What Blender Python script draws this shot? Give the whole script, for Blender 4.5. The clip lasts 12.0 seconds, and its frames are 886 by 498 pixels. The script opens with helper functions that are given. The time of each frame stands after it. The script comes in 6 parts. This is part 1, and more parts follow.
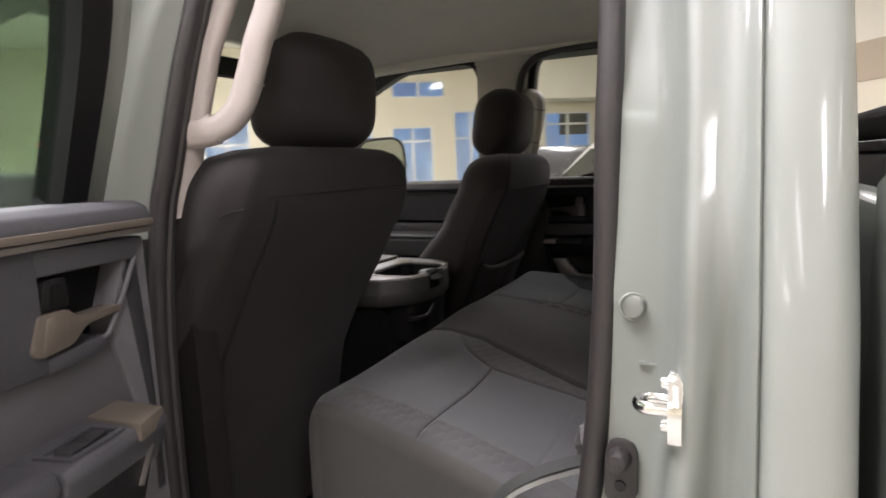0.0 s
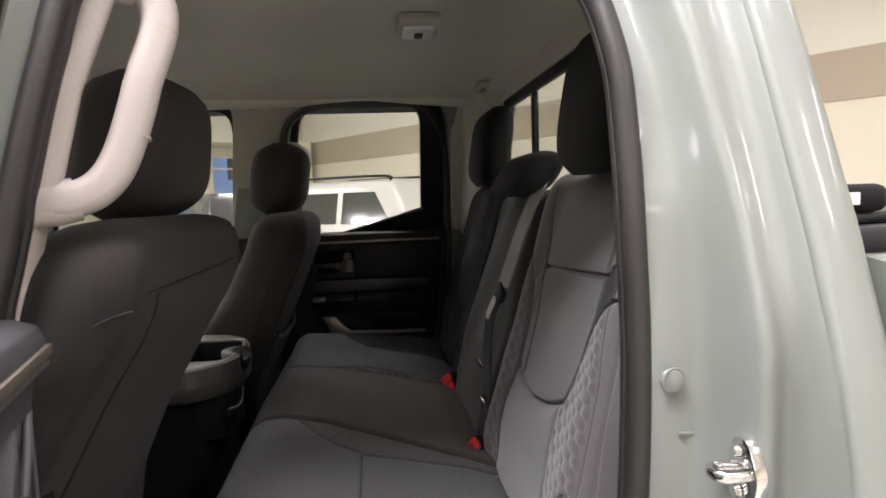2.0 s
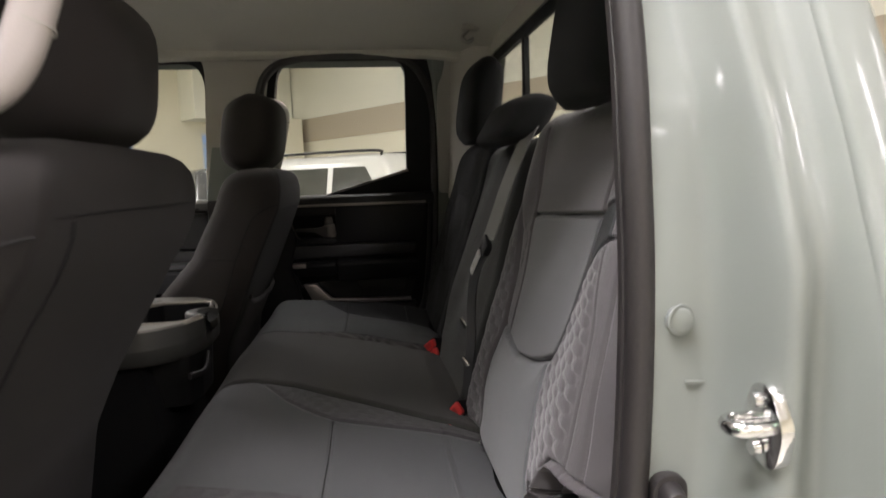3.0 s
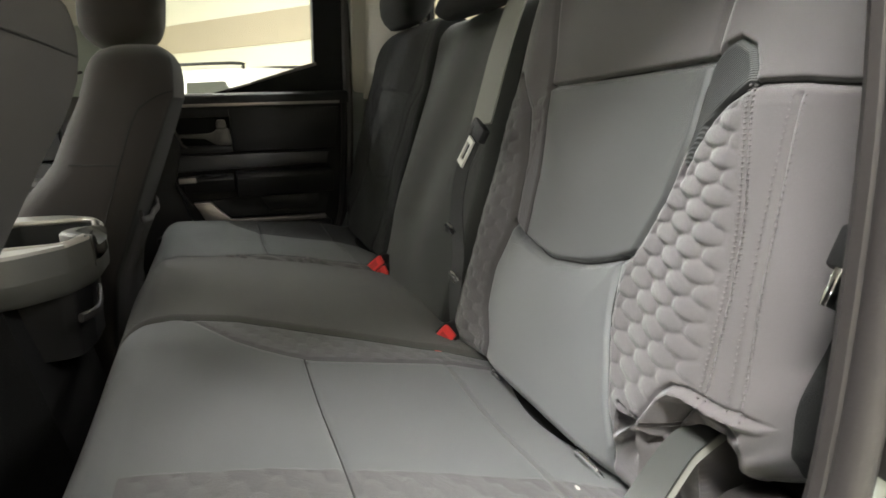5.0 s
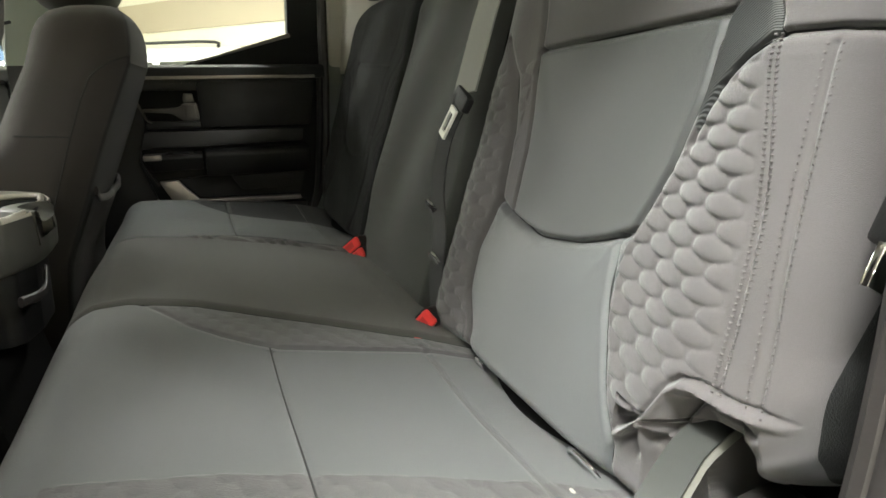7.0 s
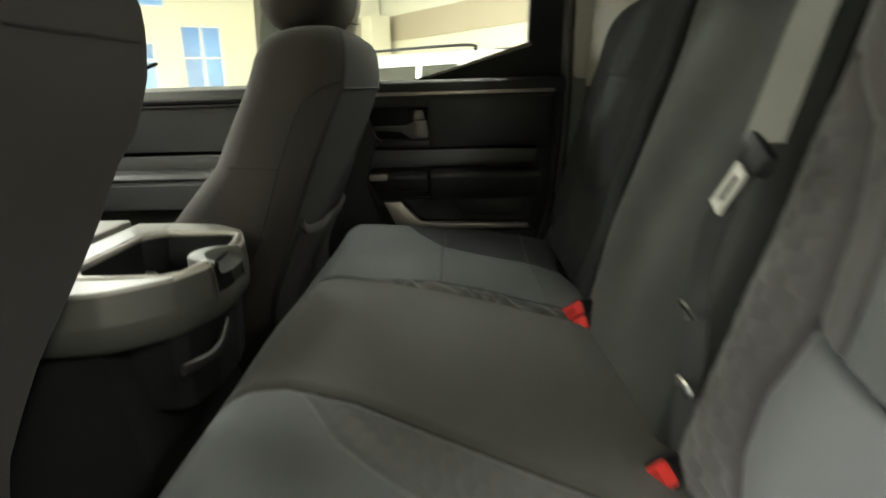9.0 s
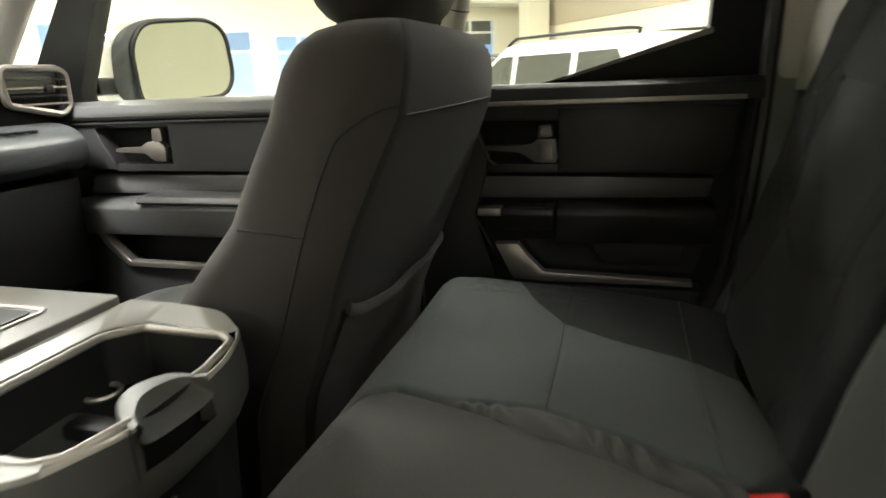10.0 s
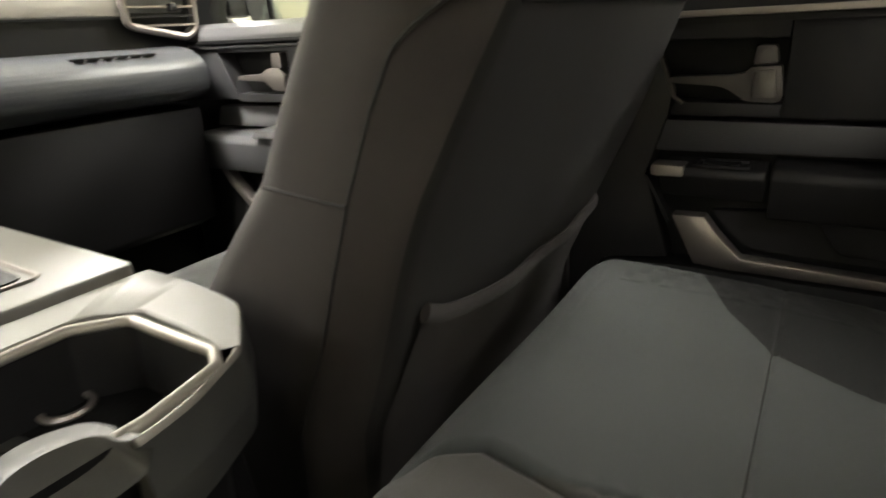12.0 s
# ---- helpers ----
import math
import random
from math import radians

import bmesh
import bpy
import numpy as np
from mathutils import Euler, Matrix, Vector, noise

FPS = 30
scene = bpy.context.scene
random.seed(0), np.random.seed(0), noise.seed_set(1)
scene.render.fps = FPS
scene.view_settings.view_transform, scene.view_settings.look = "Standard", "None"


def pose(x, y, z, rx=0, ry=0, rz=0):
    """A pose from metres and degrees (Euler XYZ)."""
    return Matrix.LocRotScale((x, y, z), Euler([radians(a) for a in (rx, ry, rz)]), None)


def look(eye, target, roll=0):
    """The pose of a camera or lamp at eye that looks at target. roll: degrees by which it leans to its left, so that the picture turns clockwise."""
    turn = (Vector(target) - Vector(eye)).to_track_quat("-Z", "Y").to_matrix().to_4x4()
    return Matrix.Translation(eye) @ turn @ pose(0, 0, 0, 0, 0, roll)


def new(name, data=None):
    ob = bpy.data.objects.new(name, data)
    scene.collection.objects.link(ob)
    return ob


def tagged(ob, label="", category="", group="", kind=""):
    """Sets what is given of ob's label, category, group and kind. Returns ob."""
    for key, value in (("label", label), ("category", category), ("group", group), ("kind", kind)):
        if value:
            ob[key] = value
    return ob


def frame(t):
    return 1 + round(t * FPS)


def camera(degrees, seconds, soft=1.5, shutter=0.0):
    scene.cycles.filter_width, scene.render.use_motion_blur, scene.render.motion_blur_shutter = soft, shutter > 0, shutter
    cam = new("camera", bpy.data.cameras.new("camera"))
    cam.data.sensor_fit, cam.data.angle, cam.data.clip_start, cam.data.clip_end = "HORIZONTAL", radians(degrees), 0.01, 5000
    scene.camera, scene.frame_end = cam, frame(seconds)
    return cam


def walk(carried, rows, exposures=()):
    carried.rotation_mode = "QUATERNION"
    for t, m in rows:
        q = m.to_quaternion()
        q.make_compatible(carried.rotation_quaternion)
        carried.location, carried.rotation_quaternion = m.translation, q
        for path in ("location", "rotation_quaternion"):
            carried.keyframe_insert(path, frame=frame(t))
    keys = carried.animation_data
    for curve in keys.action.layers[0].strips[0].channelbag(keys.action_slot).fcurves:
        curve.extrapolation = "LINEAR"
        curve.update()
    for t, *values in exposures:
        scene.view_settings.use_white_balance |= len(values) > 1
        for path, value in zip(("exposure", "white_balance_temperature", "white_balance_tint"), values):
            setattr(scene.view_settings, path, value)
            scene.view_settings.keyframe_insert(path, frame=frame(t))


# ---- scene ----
cam = camera(72.7, 12.0, soft=1.6, shutter=0.5)
EXPOSURES = [(0.0, -0.45, 6280, 22), (0.6, -0.42, 6300, 22), (2.4, -0.53, 6300, 21), (3.0, -0.58, 6330, 19), (3.6, -0.28, 6300, 18), (5.3, 0.80, 6450, 7), (6.0, 0.88, 6455, 6), (6.6, 0.88, 6460, 5), (8.4, 0.80, 6480, 1), (9.2, 0.76, 6580, 0), (10.0, 0.82, 6560, 6), (10.5, 0.98, 6550, 13), (12.0, 1.08, 6750, 10)]
PATH = [
    (0, (0.206, -0.523, 1.436), (-0.634, 1.271, 1.161), -2.3),
    (0.5, (0.066, -0.544, 1.448), (-0.457, 1.371, 1.211), -2.2),
    (1, (-0.109, -0.56, 1.463), (-0.331, 1.417, 1.255), -2.1),
    (1.5, (-0.166, -0.532, 1.488), (-0.112, 1.459, 1.306), -2.1),
    (2, (-0.182, -0.503, 1.492), (0.042, 1.477, 1.32), -2.1),
    (2.5, (-0.174, -0.467, 1.476), (0.095, 1.505, 1.287), -1.9),
    (3, (-0.147, -0.407, 1.423), (0.094, 1.565, 1.186), -2.0),
    (3.5, (-0.137, -0.32, 1.36), (0.105, 1.641, 1.054), -2.2),
    (5.5, (-0.33, -0.087, 1.328), (0.453, 1.68, 0.813), -1.3),
    (6, (-0.325, -0.04, 1.309), (0.492, 1.709, 0.784), -1.4),
    (6.5, (-0.315, -0.085, 1.315), (0.482, 1.671, 0.785), -1.1),
    (8.5, (-0.151, -0.001, 1.314), (0.027, 1.92, 0.788), -1.6),
    (9, (-0.193, 0.17, 1.358), (-0.242, 2.099, 0.833), -1.7),
    (9.5, (-0.194, 0.369, 1.385), (-0.514, 2.274, 0.866), -2.5),
    (10, (-0.159, 0.568, 1.395), (-0.694, 2.415, 0.844), -2.6),
    (10.5, (-0.167, 0.753, 1.384), (-0.876, 2.528, 0.796), -3.0),
    (11, (-0.213, 0.863, 1.369), (-1.049, 2.571, 0.751), -3.3),
    (11.5, (-0.207, 0.888, 1.349), (-1.129, 2.537, 0.695), -3.4),
    (12, (-0.214, 0.838, 1.347), (-1.227, 2.412, 0.644), -3.4),
]
walk(cam, [(t, look(eye, target, roll)) for t, eye, target, roll in PATH],
     EXPOSURES)

# ---- world and light ----
world = bpy.data.worlds.new("world")
scene.world = world
world.use_nodes = True
world.node_tree.nodes["Background"].inputs[0].default_value = (0.9, 0.95, 1.0, 1)
world.node_tree.nodes["Background"].inputs[1].default_value = 0.3

LAMP_POWER = 120.0
CEILING_Z = 4.9
# room axes: the long side wall faces along NW, the glazed front wall along NF
ROOM = Matrix.Rotation(radians(36.0), 4, "Z")   # room +y runs towards the glazed wall


def lamp(name, x, y, z, sx, sy, power, colour=(1.0, 0.975, 0.94)):
    data = bpy.data.lights.new(name, "AREA")
    data.shape, data.size, data.size_y, data.energy, data.color = "RECTANGLE", sx, sy, power, colour
    ob = new(name, data)
    ob.matrix_world = ROOM @ Matrix.Translation((x, y, z))
    return ob


LAMPS = [(lx, ly) for lx in (-6.8, -3.2, 0.6, 4.8) for ly in (-5.0, -1.2, 4.0, 10.5) if (lx, ly) not in ((-3.2, -1.2), (0.6, 4.0))] + [(-1.5, 0.15), (2.5, 2.4)]
for lx, ly in LAMPS:
    place = ROOM @ Vector((lx, ly, 0))
    weight = 4.2 if lx == -1.5 else 2.2 if lx == 0.6 and ly < -4 else 0.9 if lx == 2.5 else 0.6 if lx == -3.2 and ly < 0 else 1.6 if lx < -5 and ly < -4 else 1.4 if lx < -5 and ly < 0 else 2.0 if place.x < 0.6 and place.y < 1 else 6.0 if place.x < -7 else 2.2 if place.x < -4 else 0.7 if place.y < 2 and place.x > 2 else 1.2 if lx > 4 and ly < 5 else 0.5 if ly < 5 else 1.9
    lamp("ceiling_lamp", lx, ly, CEILING_Z - 0.16, 0.5, 2.2, LAMP_POWER * weight)


# ---- materials ----
def material(name, colour, rough=0.6, metal=0.0, vary=0.12, scale=6.0, fine=220.0, bump=0.15, coat=0.0, weave=0.0, sheen=0.0,
             spec=0.5, depth=0.0012):
    """A principled surface with blotches at two scales and a fine relief."""
    m = bpy.data.materials.new(name)
    m.use_nodes = True
    nt = m.node_tree
    b = nt.nodes["Principled BSDF"]
    coord = nt.nodes.new("ShaderNodeTexCoord")
    big = nt.nodes.new("ShaderNodeTexNoise")
    big.inputs["Scale"].default_value, big.inputs["Detail"].default_value = scale, 4
    small = nt.nodes.new("ShaderNodeTexNoise")
    small.inputs["Scale"].default_value, small.inputs["Detail"].default_value = fine, 2
    for n in (big, small):
        nt.links.new(coord.outputs["Object"], n.inputs["Vector"])
    mix = nt.nodes.new("ShaderNodeMath")
    mix.operation = "ADD"
    nt.links.new(big.outputs[0], mix.inputs[0])
    nt.links.new(small.outputs[0], mix.inputs[1])
    ramp = nt.nodes.new("ShaderNodeMapRange")
    ramp.inputs["From Min"].default_value, ramp.inputs["From Max"].default_value = 0.6, 1.4
    ramp.inputs["To Min"].default_value, ramp.inputs["To Max"].default_value = 1 - vary, 1 + vary
    nt.links.new(mix.outputs[0], ramp.inputs["Value"])
    scaled = nt.nodes.new("ShaderNodeVectorMath")
    scaled.operation = "SCALE"
    scaled.inputs[0].default_value = colour
    nt.links.new(ramp.outputs[0], scaled.inputs["Scale"])
    nt.links.new(scaled.outputs[0], b.inputs["Base Color"])
    r = nt.nodes.new("ShaderNodeMapRange")
    r.inputs["To Min"].default_value, r.inputs["To Max"].default_value = max(rough - 0.08, 0.02), min(rough + 0.08, 1)
    nt.links.new(big.outputs[0], r.inputs["Value"])
    nt.links.new(r.outputs[0], b.inputs["Roughness"])
    b.inputs["Metallic"].default_value = metal
    b.inputs["Specular IOR Level"].default_value = spec
    b.inputs["Coat Weight"].default_value = coat
    b.inputs["Coat Roughness"].default_value = 0.10
    b.inputs["Sheen Weight"].default_value = sheen
    b.inputs["Sheen Roughness"].default_value = 0.5
    height = small.outputs[0]
    if weave:
        w = nt.nodes.new("ShaderNodeTexVoronoi")
        w.inputs["Scale"].default_value = weave
        nt.links.new(coord.outputs["Object"], w.inputs["Vector"])
        height = w.outputs["Distance"]
    if bump:
        bn = nt.nodes.new("ShaderNodeBump")
        bn.inputs["Strength"].default_value, bn.inputs["Distance"].default_value = bump, depth
        nt.links.new(height, bn.inputs["Height"])
        nt.links.new(bn.outputs[0], b.inputs["Normal"])
    return m


def glass(name, tint, gloss=0.06):
    m = bpy.data.materials.new(name)
    m.use_nodes = True
    nt = m.node_tree
    nt.nodes.remove(nt.nodes["Principled BSDF"])
    clear, shine, mix = (nt.nodes.new("ShaderNode" + k) for k in ("BsdfTransparent", "BsdfGlossy", "MixShader"))
    clear.inputs[0].default_value = (*tint, 1)
    shine.inputs["Roughness"].default_value = 0.03
    face = nt.nodes.new("ShaderNodeLayerWeight")
    rise = nt.nodes.new("ShaderNodeMath")
    rise.operation = "POWER"
    rise.inputs[1].default_value = 4.0
    amount = nt.nodes.new("ShaderNodeMapRange")
    amount.inputs["To Min"].default_value, amount.inputs["To Max"].default_value = gloss * 0.5, 0.5
    nt.links.new(face.outputs["Facing"], rise.inputs[0])
    nt.links.new(rise.outputs[0], amount.inputs["Value"])
    nt.links.new(amount.outputs[0], mix.inputs[0])
    nt.links.new(clear.outputs[0], mix.inputs[1])
    nt.links.new(shine.outputs[0], mix.inputs[2])
    nt.links.new(mix.outputs[0], nt.nodes["Material Output"].inputs[0])
    return m


def glow(name, colour, strength):
    m = bpy.data.materials.new(name)
    m.use_nodes = True
    b = m.node_tree.nodes["Principled BSDF"]
    b.inputs["Base Color"].default_value = (0.8, 0.8, 0.8, 1)
    b.inputs["Emission Color"].default_value = (*colour, 1)
    b.inputs["Emission Strength"].default_value = strength
    return m


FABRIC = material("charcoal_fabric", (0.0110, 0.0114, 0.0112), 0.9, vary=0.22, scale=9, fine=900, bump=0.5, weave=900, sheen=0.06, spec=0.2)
# far copy of the insert fabric, darkened to carry the shade on that side
FARINSERT = material("shaded_far_insert_fabric", (0.0115, 0.0122, 0.0120), 0.8, vary=0.18, scale=7, fine=1100, bump=0.35, weave=1300, sheen=0.06, spec=0.2)
MIDBACK = material("charcoal_middle_fabric", (0.0285, 0.0300, 0.0270), 0.88, vary=0.22, scale=9, fine=900, bump=0.4, weave=900, sheen=0.25, spec=0.22)
MIDCUSHION = material("brown_grey_cushion_fabric", (0.053, 0.0512, 0.0462), 0.85, vary=0.18, scale=8, fine=900, bump=0.5, weave=900, sheen=0.15, spec=0.25)
# CUSHION's fabric again, dimmed in colour for its distance from the open door
FARCUSHION = material("shaded_far_cushion_fabric", (0.0390, 0.0440, 0.0420), 0.75, vary=0.2, scale=7, fine=1100, bump=0.45, weave=1300, sheen=0.15, spec=0.3)
CUSHION = material("grey_cushion_fabric", (0.055, 0.058, 0.060), 0.6, vary=0.2, scale=7, fine=1100, bump=0.45, weave=1300, sheen=0.2, spec=0.35)
# INSERT's grey with the shade under the roof put into the colour
UPPER = material("shaded_upper_insert_fabric", (0.033, 0.0355, 0.0362), 0.5, vary=0.18, scale=6, fine=1100, bump=0.35, weave=1300, sheen=0.3, spec=0.6)
INSERT = material("grey_insert_fabric", (0.070, 0.074, 0.0765), 0.5, vary=0.18, scale=7, fine=1100, bump=0.35, weave=1300, sheen=0.3, spec=0.6)
SUEDE = material("warm_grey_bolster_fabric", (0.066, 0.0605, 0.062), 0.85, vary=0.16, scale=8, fine=1400, bump=0.3, weave=1900, depth=0.0008, sheen=0.35, spec=0.3)
SEATBACK = material("dark_front_seat_fabric", (0.0265, 0.0226, 0.0214), 0.8, vary=0.2, scale=8, fine=1500, bump=0.3, weave=2000, sheen=0.06, spec=0.3, depth=0.0006)
DRIVERBACK = material("dark_brown_grey_seat_fabric", (0.0205, 0.0180, 0.0172), 0.82, vary=0.22, scale=7, fine=1500, bump=0.3, weave=2000, sheen=0.05, spec=0.28, depth=0.0006)
# SEATBACK darkened: shade on the passenger seat's back put into the colour
BACKPANEL = material("shaded_seat_back_fabric", (0.0125, 0.0114, 0.0110), 0.85, vary=0.2, scale=8, fine=1500, bump=0.3, weave=2000, sheen=0.04, spec=0.25, depth=0.0006)
BAND = material("lilac_grey_band_fabric", (0.054, 0.053, 0.054), 0.7, vary=0.12, scale=8, fine=700, bump=0.4, weave=800, sheen=0.2, spec=0.3)
MESH = material("dark_ribbed_mesh", (0.040, 0.042, 0.042), 0.7, vary=0.15, scale=10, fine=900, bump=0.6, weave=700, spec=0.4)
ribs = MESH.node_tree.nodes.new("ShaderNodeTexWave")
ribs.bands_direction = "DIAGONAL"
ribs.inputs["Scale"].default_value = 150.0
for node in MESH.node_tree.nodes:
    if node.bl_idname == "ShaderNodeTexCoord":
        MESH.node_tree.links.new(node.outputs["Object"], ribs.inputs["Vector"])
    if node.bl_idname == "ShaderNodeBump":
        MESH.node_tree.links.new(ribs.outputs["Fac"], node.inputs["Height"])
PIPING = material("dark_seam_thread", (0.007, 0.0065, 0.0065), 0.8, bump=0)
STITCH = material("grey_stitch_thread", (0.080, 0.074, 0.074), 0.8, bump=0)
CUPDARK = material("matt_black_recess", (0.0035, 0.0035, 0.0036), 0.7, vary=0.1, fine=500, bump=0.1, spec=0.2)
PLASTIC = material("black_grained_plastic", (0.006, 0.006, 0.0062), 0.55, vary=0.15, fine=600, bump=0.3, spec=0.3)
POSTTRIM = material("brown_black_pillar_plastic", (0.013, 0.0115, 0.011), 0.55, vary=0.12, fine=500, bump=0.35, spec=0.4)
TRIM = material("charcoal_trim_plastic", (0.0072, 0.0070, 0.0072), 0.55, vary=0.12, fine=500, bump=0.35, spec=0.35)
SOFT = material("soft_dark_grey_vinyl", (0.027, 0.027, 0.0285), 0.5, vary=0.1, fine=420, bump=0.4, spec=0.45)
# console plastic where it faces away from the light, shade put into the colour
CAPSIDE = material("shaded_console_plastic", (0.044, 0.044, 0.040), 0.5, vary=0.08, fine=500, bump=0.06)
RIM = material("satin_grey_rim", (0.32, 0.30, 0.265), 0.35, metal=0.3, vary=0.04, bump=0.05)
# console plastic of the lobe, part of its shade put into the colour
LOBE = material("half_shaded_console_plastic", (0.060, 0.060, 0.054), 0.45, vary=0.08, fine=500, bump=0.05)
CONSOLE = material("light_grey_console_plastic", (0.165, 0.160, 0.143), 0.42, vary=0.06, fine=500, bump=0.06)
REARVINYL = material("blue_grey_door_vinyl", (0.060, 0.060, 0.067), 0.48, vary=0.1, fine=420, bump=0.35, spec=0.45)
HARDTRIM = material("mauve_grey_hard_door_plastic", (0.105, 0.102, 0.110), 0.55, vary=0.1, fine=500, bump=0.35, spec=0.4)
PADVINYL = material("dark_padded_vinyl", (0.062, 0.065, 0.070), 0.34, vary=0.1, fine=420, bump=0.3, spec=0.8)
DOORVINYL = material("grey_door_vinyl", (0.102, 0.102, 0.105), 0.42, vary=0.1, fine=420, bump=0.4, spec=0.45)
HANDLE = material("dim_satin_silver", (0.085, 0.079, 0.074), 0.42, metal=0.5, vary=0.05, bump=0.05)
CARGLASS = material("dark_car_glass", (0.035, 0.037, 0.031), 0.06, vary=0.1, bump=0, spec=0.6, coat=0.3)
SILVER = material("satin_silver_trim", (0.27, 0.245, 0.228), 0.40, metal=0.75, vary=0.05, bump=0.05)
CHROME = material("bright_chrome", (0.82, 0.82, 0.82), 0.14, metal=1.0, vary=0.04, bump=0.0)
BRONZE = material("bronze_belt_strip", (0.20, 0.17, 0.14), 0.4, metal=0.5, vary=0.08, bump=0.1)
GREIGE = material("greige_pillar_plastic", (0.44, 0.398, 0.372), 0.55, vary=0.04, fine=500, bump=0.2)
PILLAR = material("grey_pillar_plastic", (0.42, 0.40, 0.36), 0.65, vary=0.05, fine=500, bump=0.2)
HEADLINER = material("grey_headliner_cloth", (0.58, 0.56, 0.50), 0.95, vary=0.08, scale=4, fine=800, bump=0.3, sheen=0.2, spec=0.1)
PAINT = material("grey_green_car_paint", (0.212, 0.231, 0.212), 0.5, vary=0.03, scale=5, fine=900, bump=0.0, coat=0.45, spec=0.35)
RUBBER = material("black_rubber_seal", (0.024, 0.021, 0.0205), 0.5, vary=0.15, fine=300, bump=0.2, spec=0.5)
CARPET = material("black_carpet", (0.008, 0.008, 0.008), 1.0, vary=0.3, fine=500, bump=0.8, spec=0.1)
RED = material("red_buckle_plastic", (0.62, 0.035, 0.03), 0.4, vary=0.05, bump=0.0)
REDDARK = material("dark_red_press_mark", (0.36, 0.02, 0.02), 0.4, vary=0.05, bump=0.0)
WEBBING = material("grey_belt_webbing", (0.20, 0.20, 0.185), 0.6, vary=0.08, fine=900, bump=0.4)
MIDWEB = material("dark_grey_belt_webbing", (0.075, 0.075, 0.07), 0.6, vary=0.1, fine=900, bump=0.4)
STRAPWEB = material("charcoal_strap_webbing", (0.030, 0.032, 0.030), 0.5, vary=0.1, fine=1500, bump=0.05, spec=0.4)
STRAPEDGE = material("pale_satin_strap_edge", (0.15, 0.15, 0.135), 0.4, vary=0.1, fine=900, bump=0.05)
DARKWEB = material("black_belt_webbing", (0.03, 0.03, 0.03), 0.6, vary=0.1, fine=900, bump=0.4)
WHITE_CAR = material("white_car_paint", (0.50, 0.49, 0.46), 0.3, vary=0.02, bump=0, coat=0.6)
BLACK_CAR = material("black_car_paint", (0.05, 0.05, 0.052), 0.25, vary=0.05, bump=0, coat=0.6)
TYRE = material("black_tyre_rubber", (0.02, 0.02, 0.02), 0.8, fine=80, bump=0.3)
WALL = material("cream_wall_paint", (0.74, 0.70, 0.57), 0.85, vary=0.03, scale=0.7, fine=60, bump=0.05)
WALL_TOP = material("white_wall_paint", (0.76, 0.745, 0.65), 0.85, vary=0.02, scale=0.7, fine=60, bump=0.05)
STRIPE = material("taupe_wall_band", (0.46, 0.40, 0.31), 0.85, vary=0.04, scale=0.7, fine=60, bump=0.05)
CEIL = material("white_ceiling_tiles", (0.80, 0.79, 0.74), 0.9, vary=0.03, scale=1, fine=60, bump=0.05)
FLOOR = material("polished_beige_floor_tiles", (0.42, 0.41, 0.365), 0.25, vary=0.06, scale=1.2, fine=40, bump=0.02)
FRAME_W = material("white_window_frame", (0.75, 0.75, 0.72), 0.5, vary=0.03, bump=0)
FRAME_D = material("grey_panel", (0.16, 0.15, 0.14), 0.6, vary=0.06, bump=0)
LAMPGLOW = glow("lamp_diffuser", (1.0, 0.97, 0.92), 6.0)
CLEAR = glass("clear_window_glass", (0.93, 0.95, 0.92))
TINTED = glass("tinted_green_glass", (0.58, 0.70, 0.62), 0.3)
BELTSTEEL = material("bright_steel_plate", (0.70, 0.70, 0.66), 0.35, metal=0.35, vary=0.04, bump=0)
MIRROR = material("mirror_glass", (0.36, 0.38, 0.35), 0.03, metal=1.0, vary=0.0, bump=0)
PAPER = material("white_paper_label", (0.8, 0.8, 0.78), 0.7, vary=0.03, bump=0)


# ---- building helpers ----
def thing(name, label, category, group="", kind="", at=(0, 0, 0)):
    ob = new(name)
    ob.location = at
    ob.empty_display_size = 0.05
    return tagged(ob, label, category, group, kind)


def part(name, bm, mat, parent=None, label="", smooth=True, m=None, angle=40):
    """Links a bmesh, given in world places, as one mesh object under its thing or part."""
    if m is not None:
        bm.transform(m)
        if m.determinant() < 0:
            bmesh.ops.reverse_faces(bm, faces=bm.faces[:])
    me = bpy.data.meshes.new(name)
    bm.to_mesh(me)
    bm.free()
    return link(name, me, mat, parent, label, smooth, angle)


def link(name, me, mat, parent=None, label="", smooth=True, angle=40):
    if smooth:
        me.shade_smooth()
        me.set_sharp_from_angle(angle=radians(angle))
    me.materials.append(mat)
    ob = new(name, me)
    if parent is not None:
        ob.parent = parent
        up, t = parent, Vector((0, 0, 0))
        while up is not None:
            if up.type == "EMPTY":
                t = t + Vector(up.location)
            up = up.parent
        if parent.type == "EMPTY":
            ob.location = -t
    if label:
        ob["label"] = label
    return ob


def box(x0, x1, y0, y1, z0, z1, bevel=0.0, seg=2, bm=None):
    bm2 = bmesh.new()
    bmesh.ops.create_cube(bm2, size=1)
    for v in bm2.verts:
        v.co = Vector(((x0 + x1) / 2 + v.co.x * (x1 - x0), (y0 + y1) / 2 + v.co.y * (y1 - y0), (z0 + z1) / 2 + v.co.z * (z1 - z0)))
    if bevel:
        bmesh.ops.bevel(bm2, geom=bm2.edges[:], offset=bevel, segments=seg, profile=0.5, affect="EDGES")
    return join(bm, bm2)


def join(bm, bm2):
    if bm is None:
        return bm2
    me = bpy.data.meshes.new("join")
    bm2.to_mesh(me)
    bm2.free()
    bm.from_mesh(me)
    bpy.data.meshes.remove(me)
    return bm


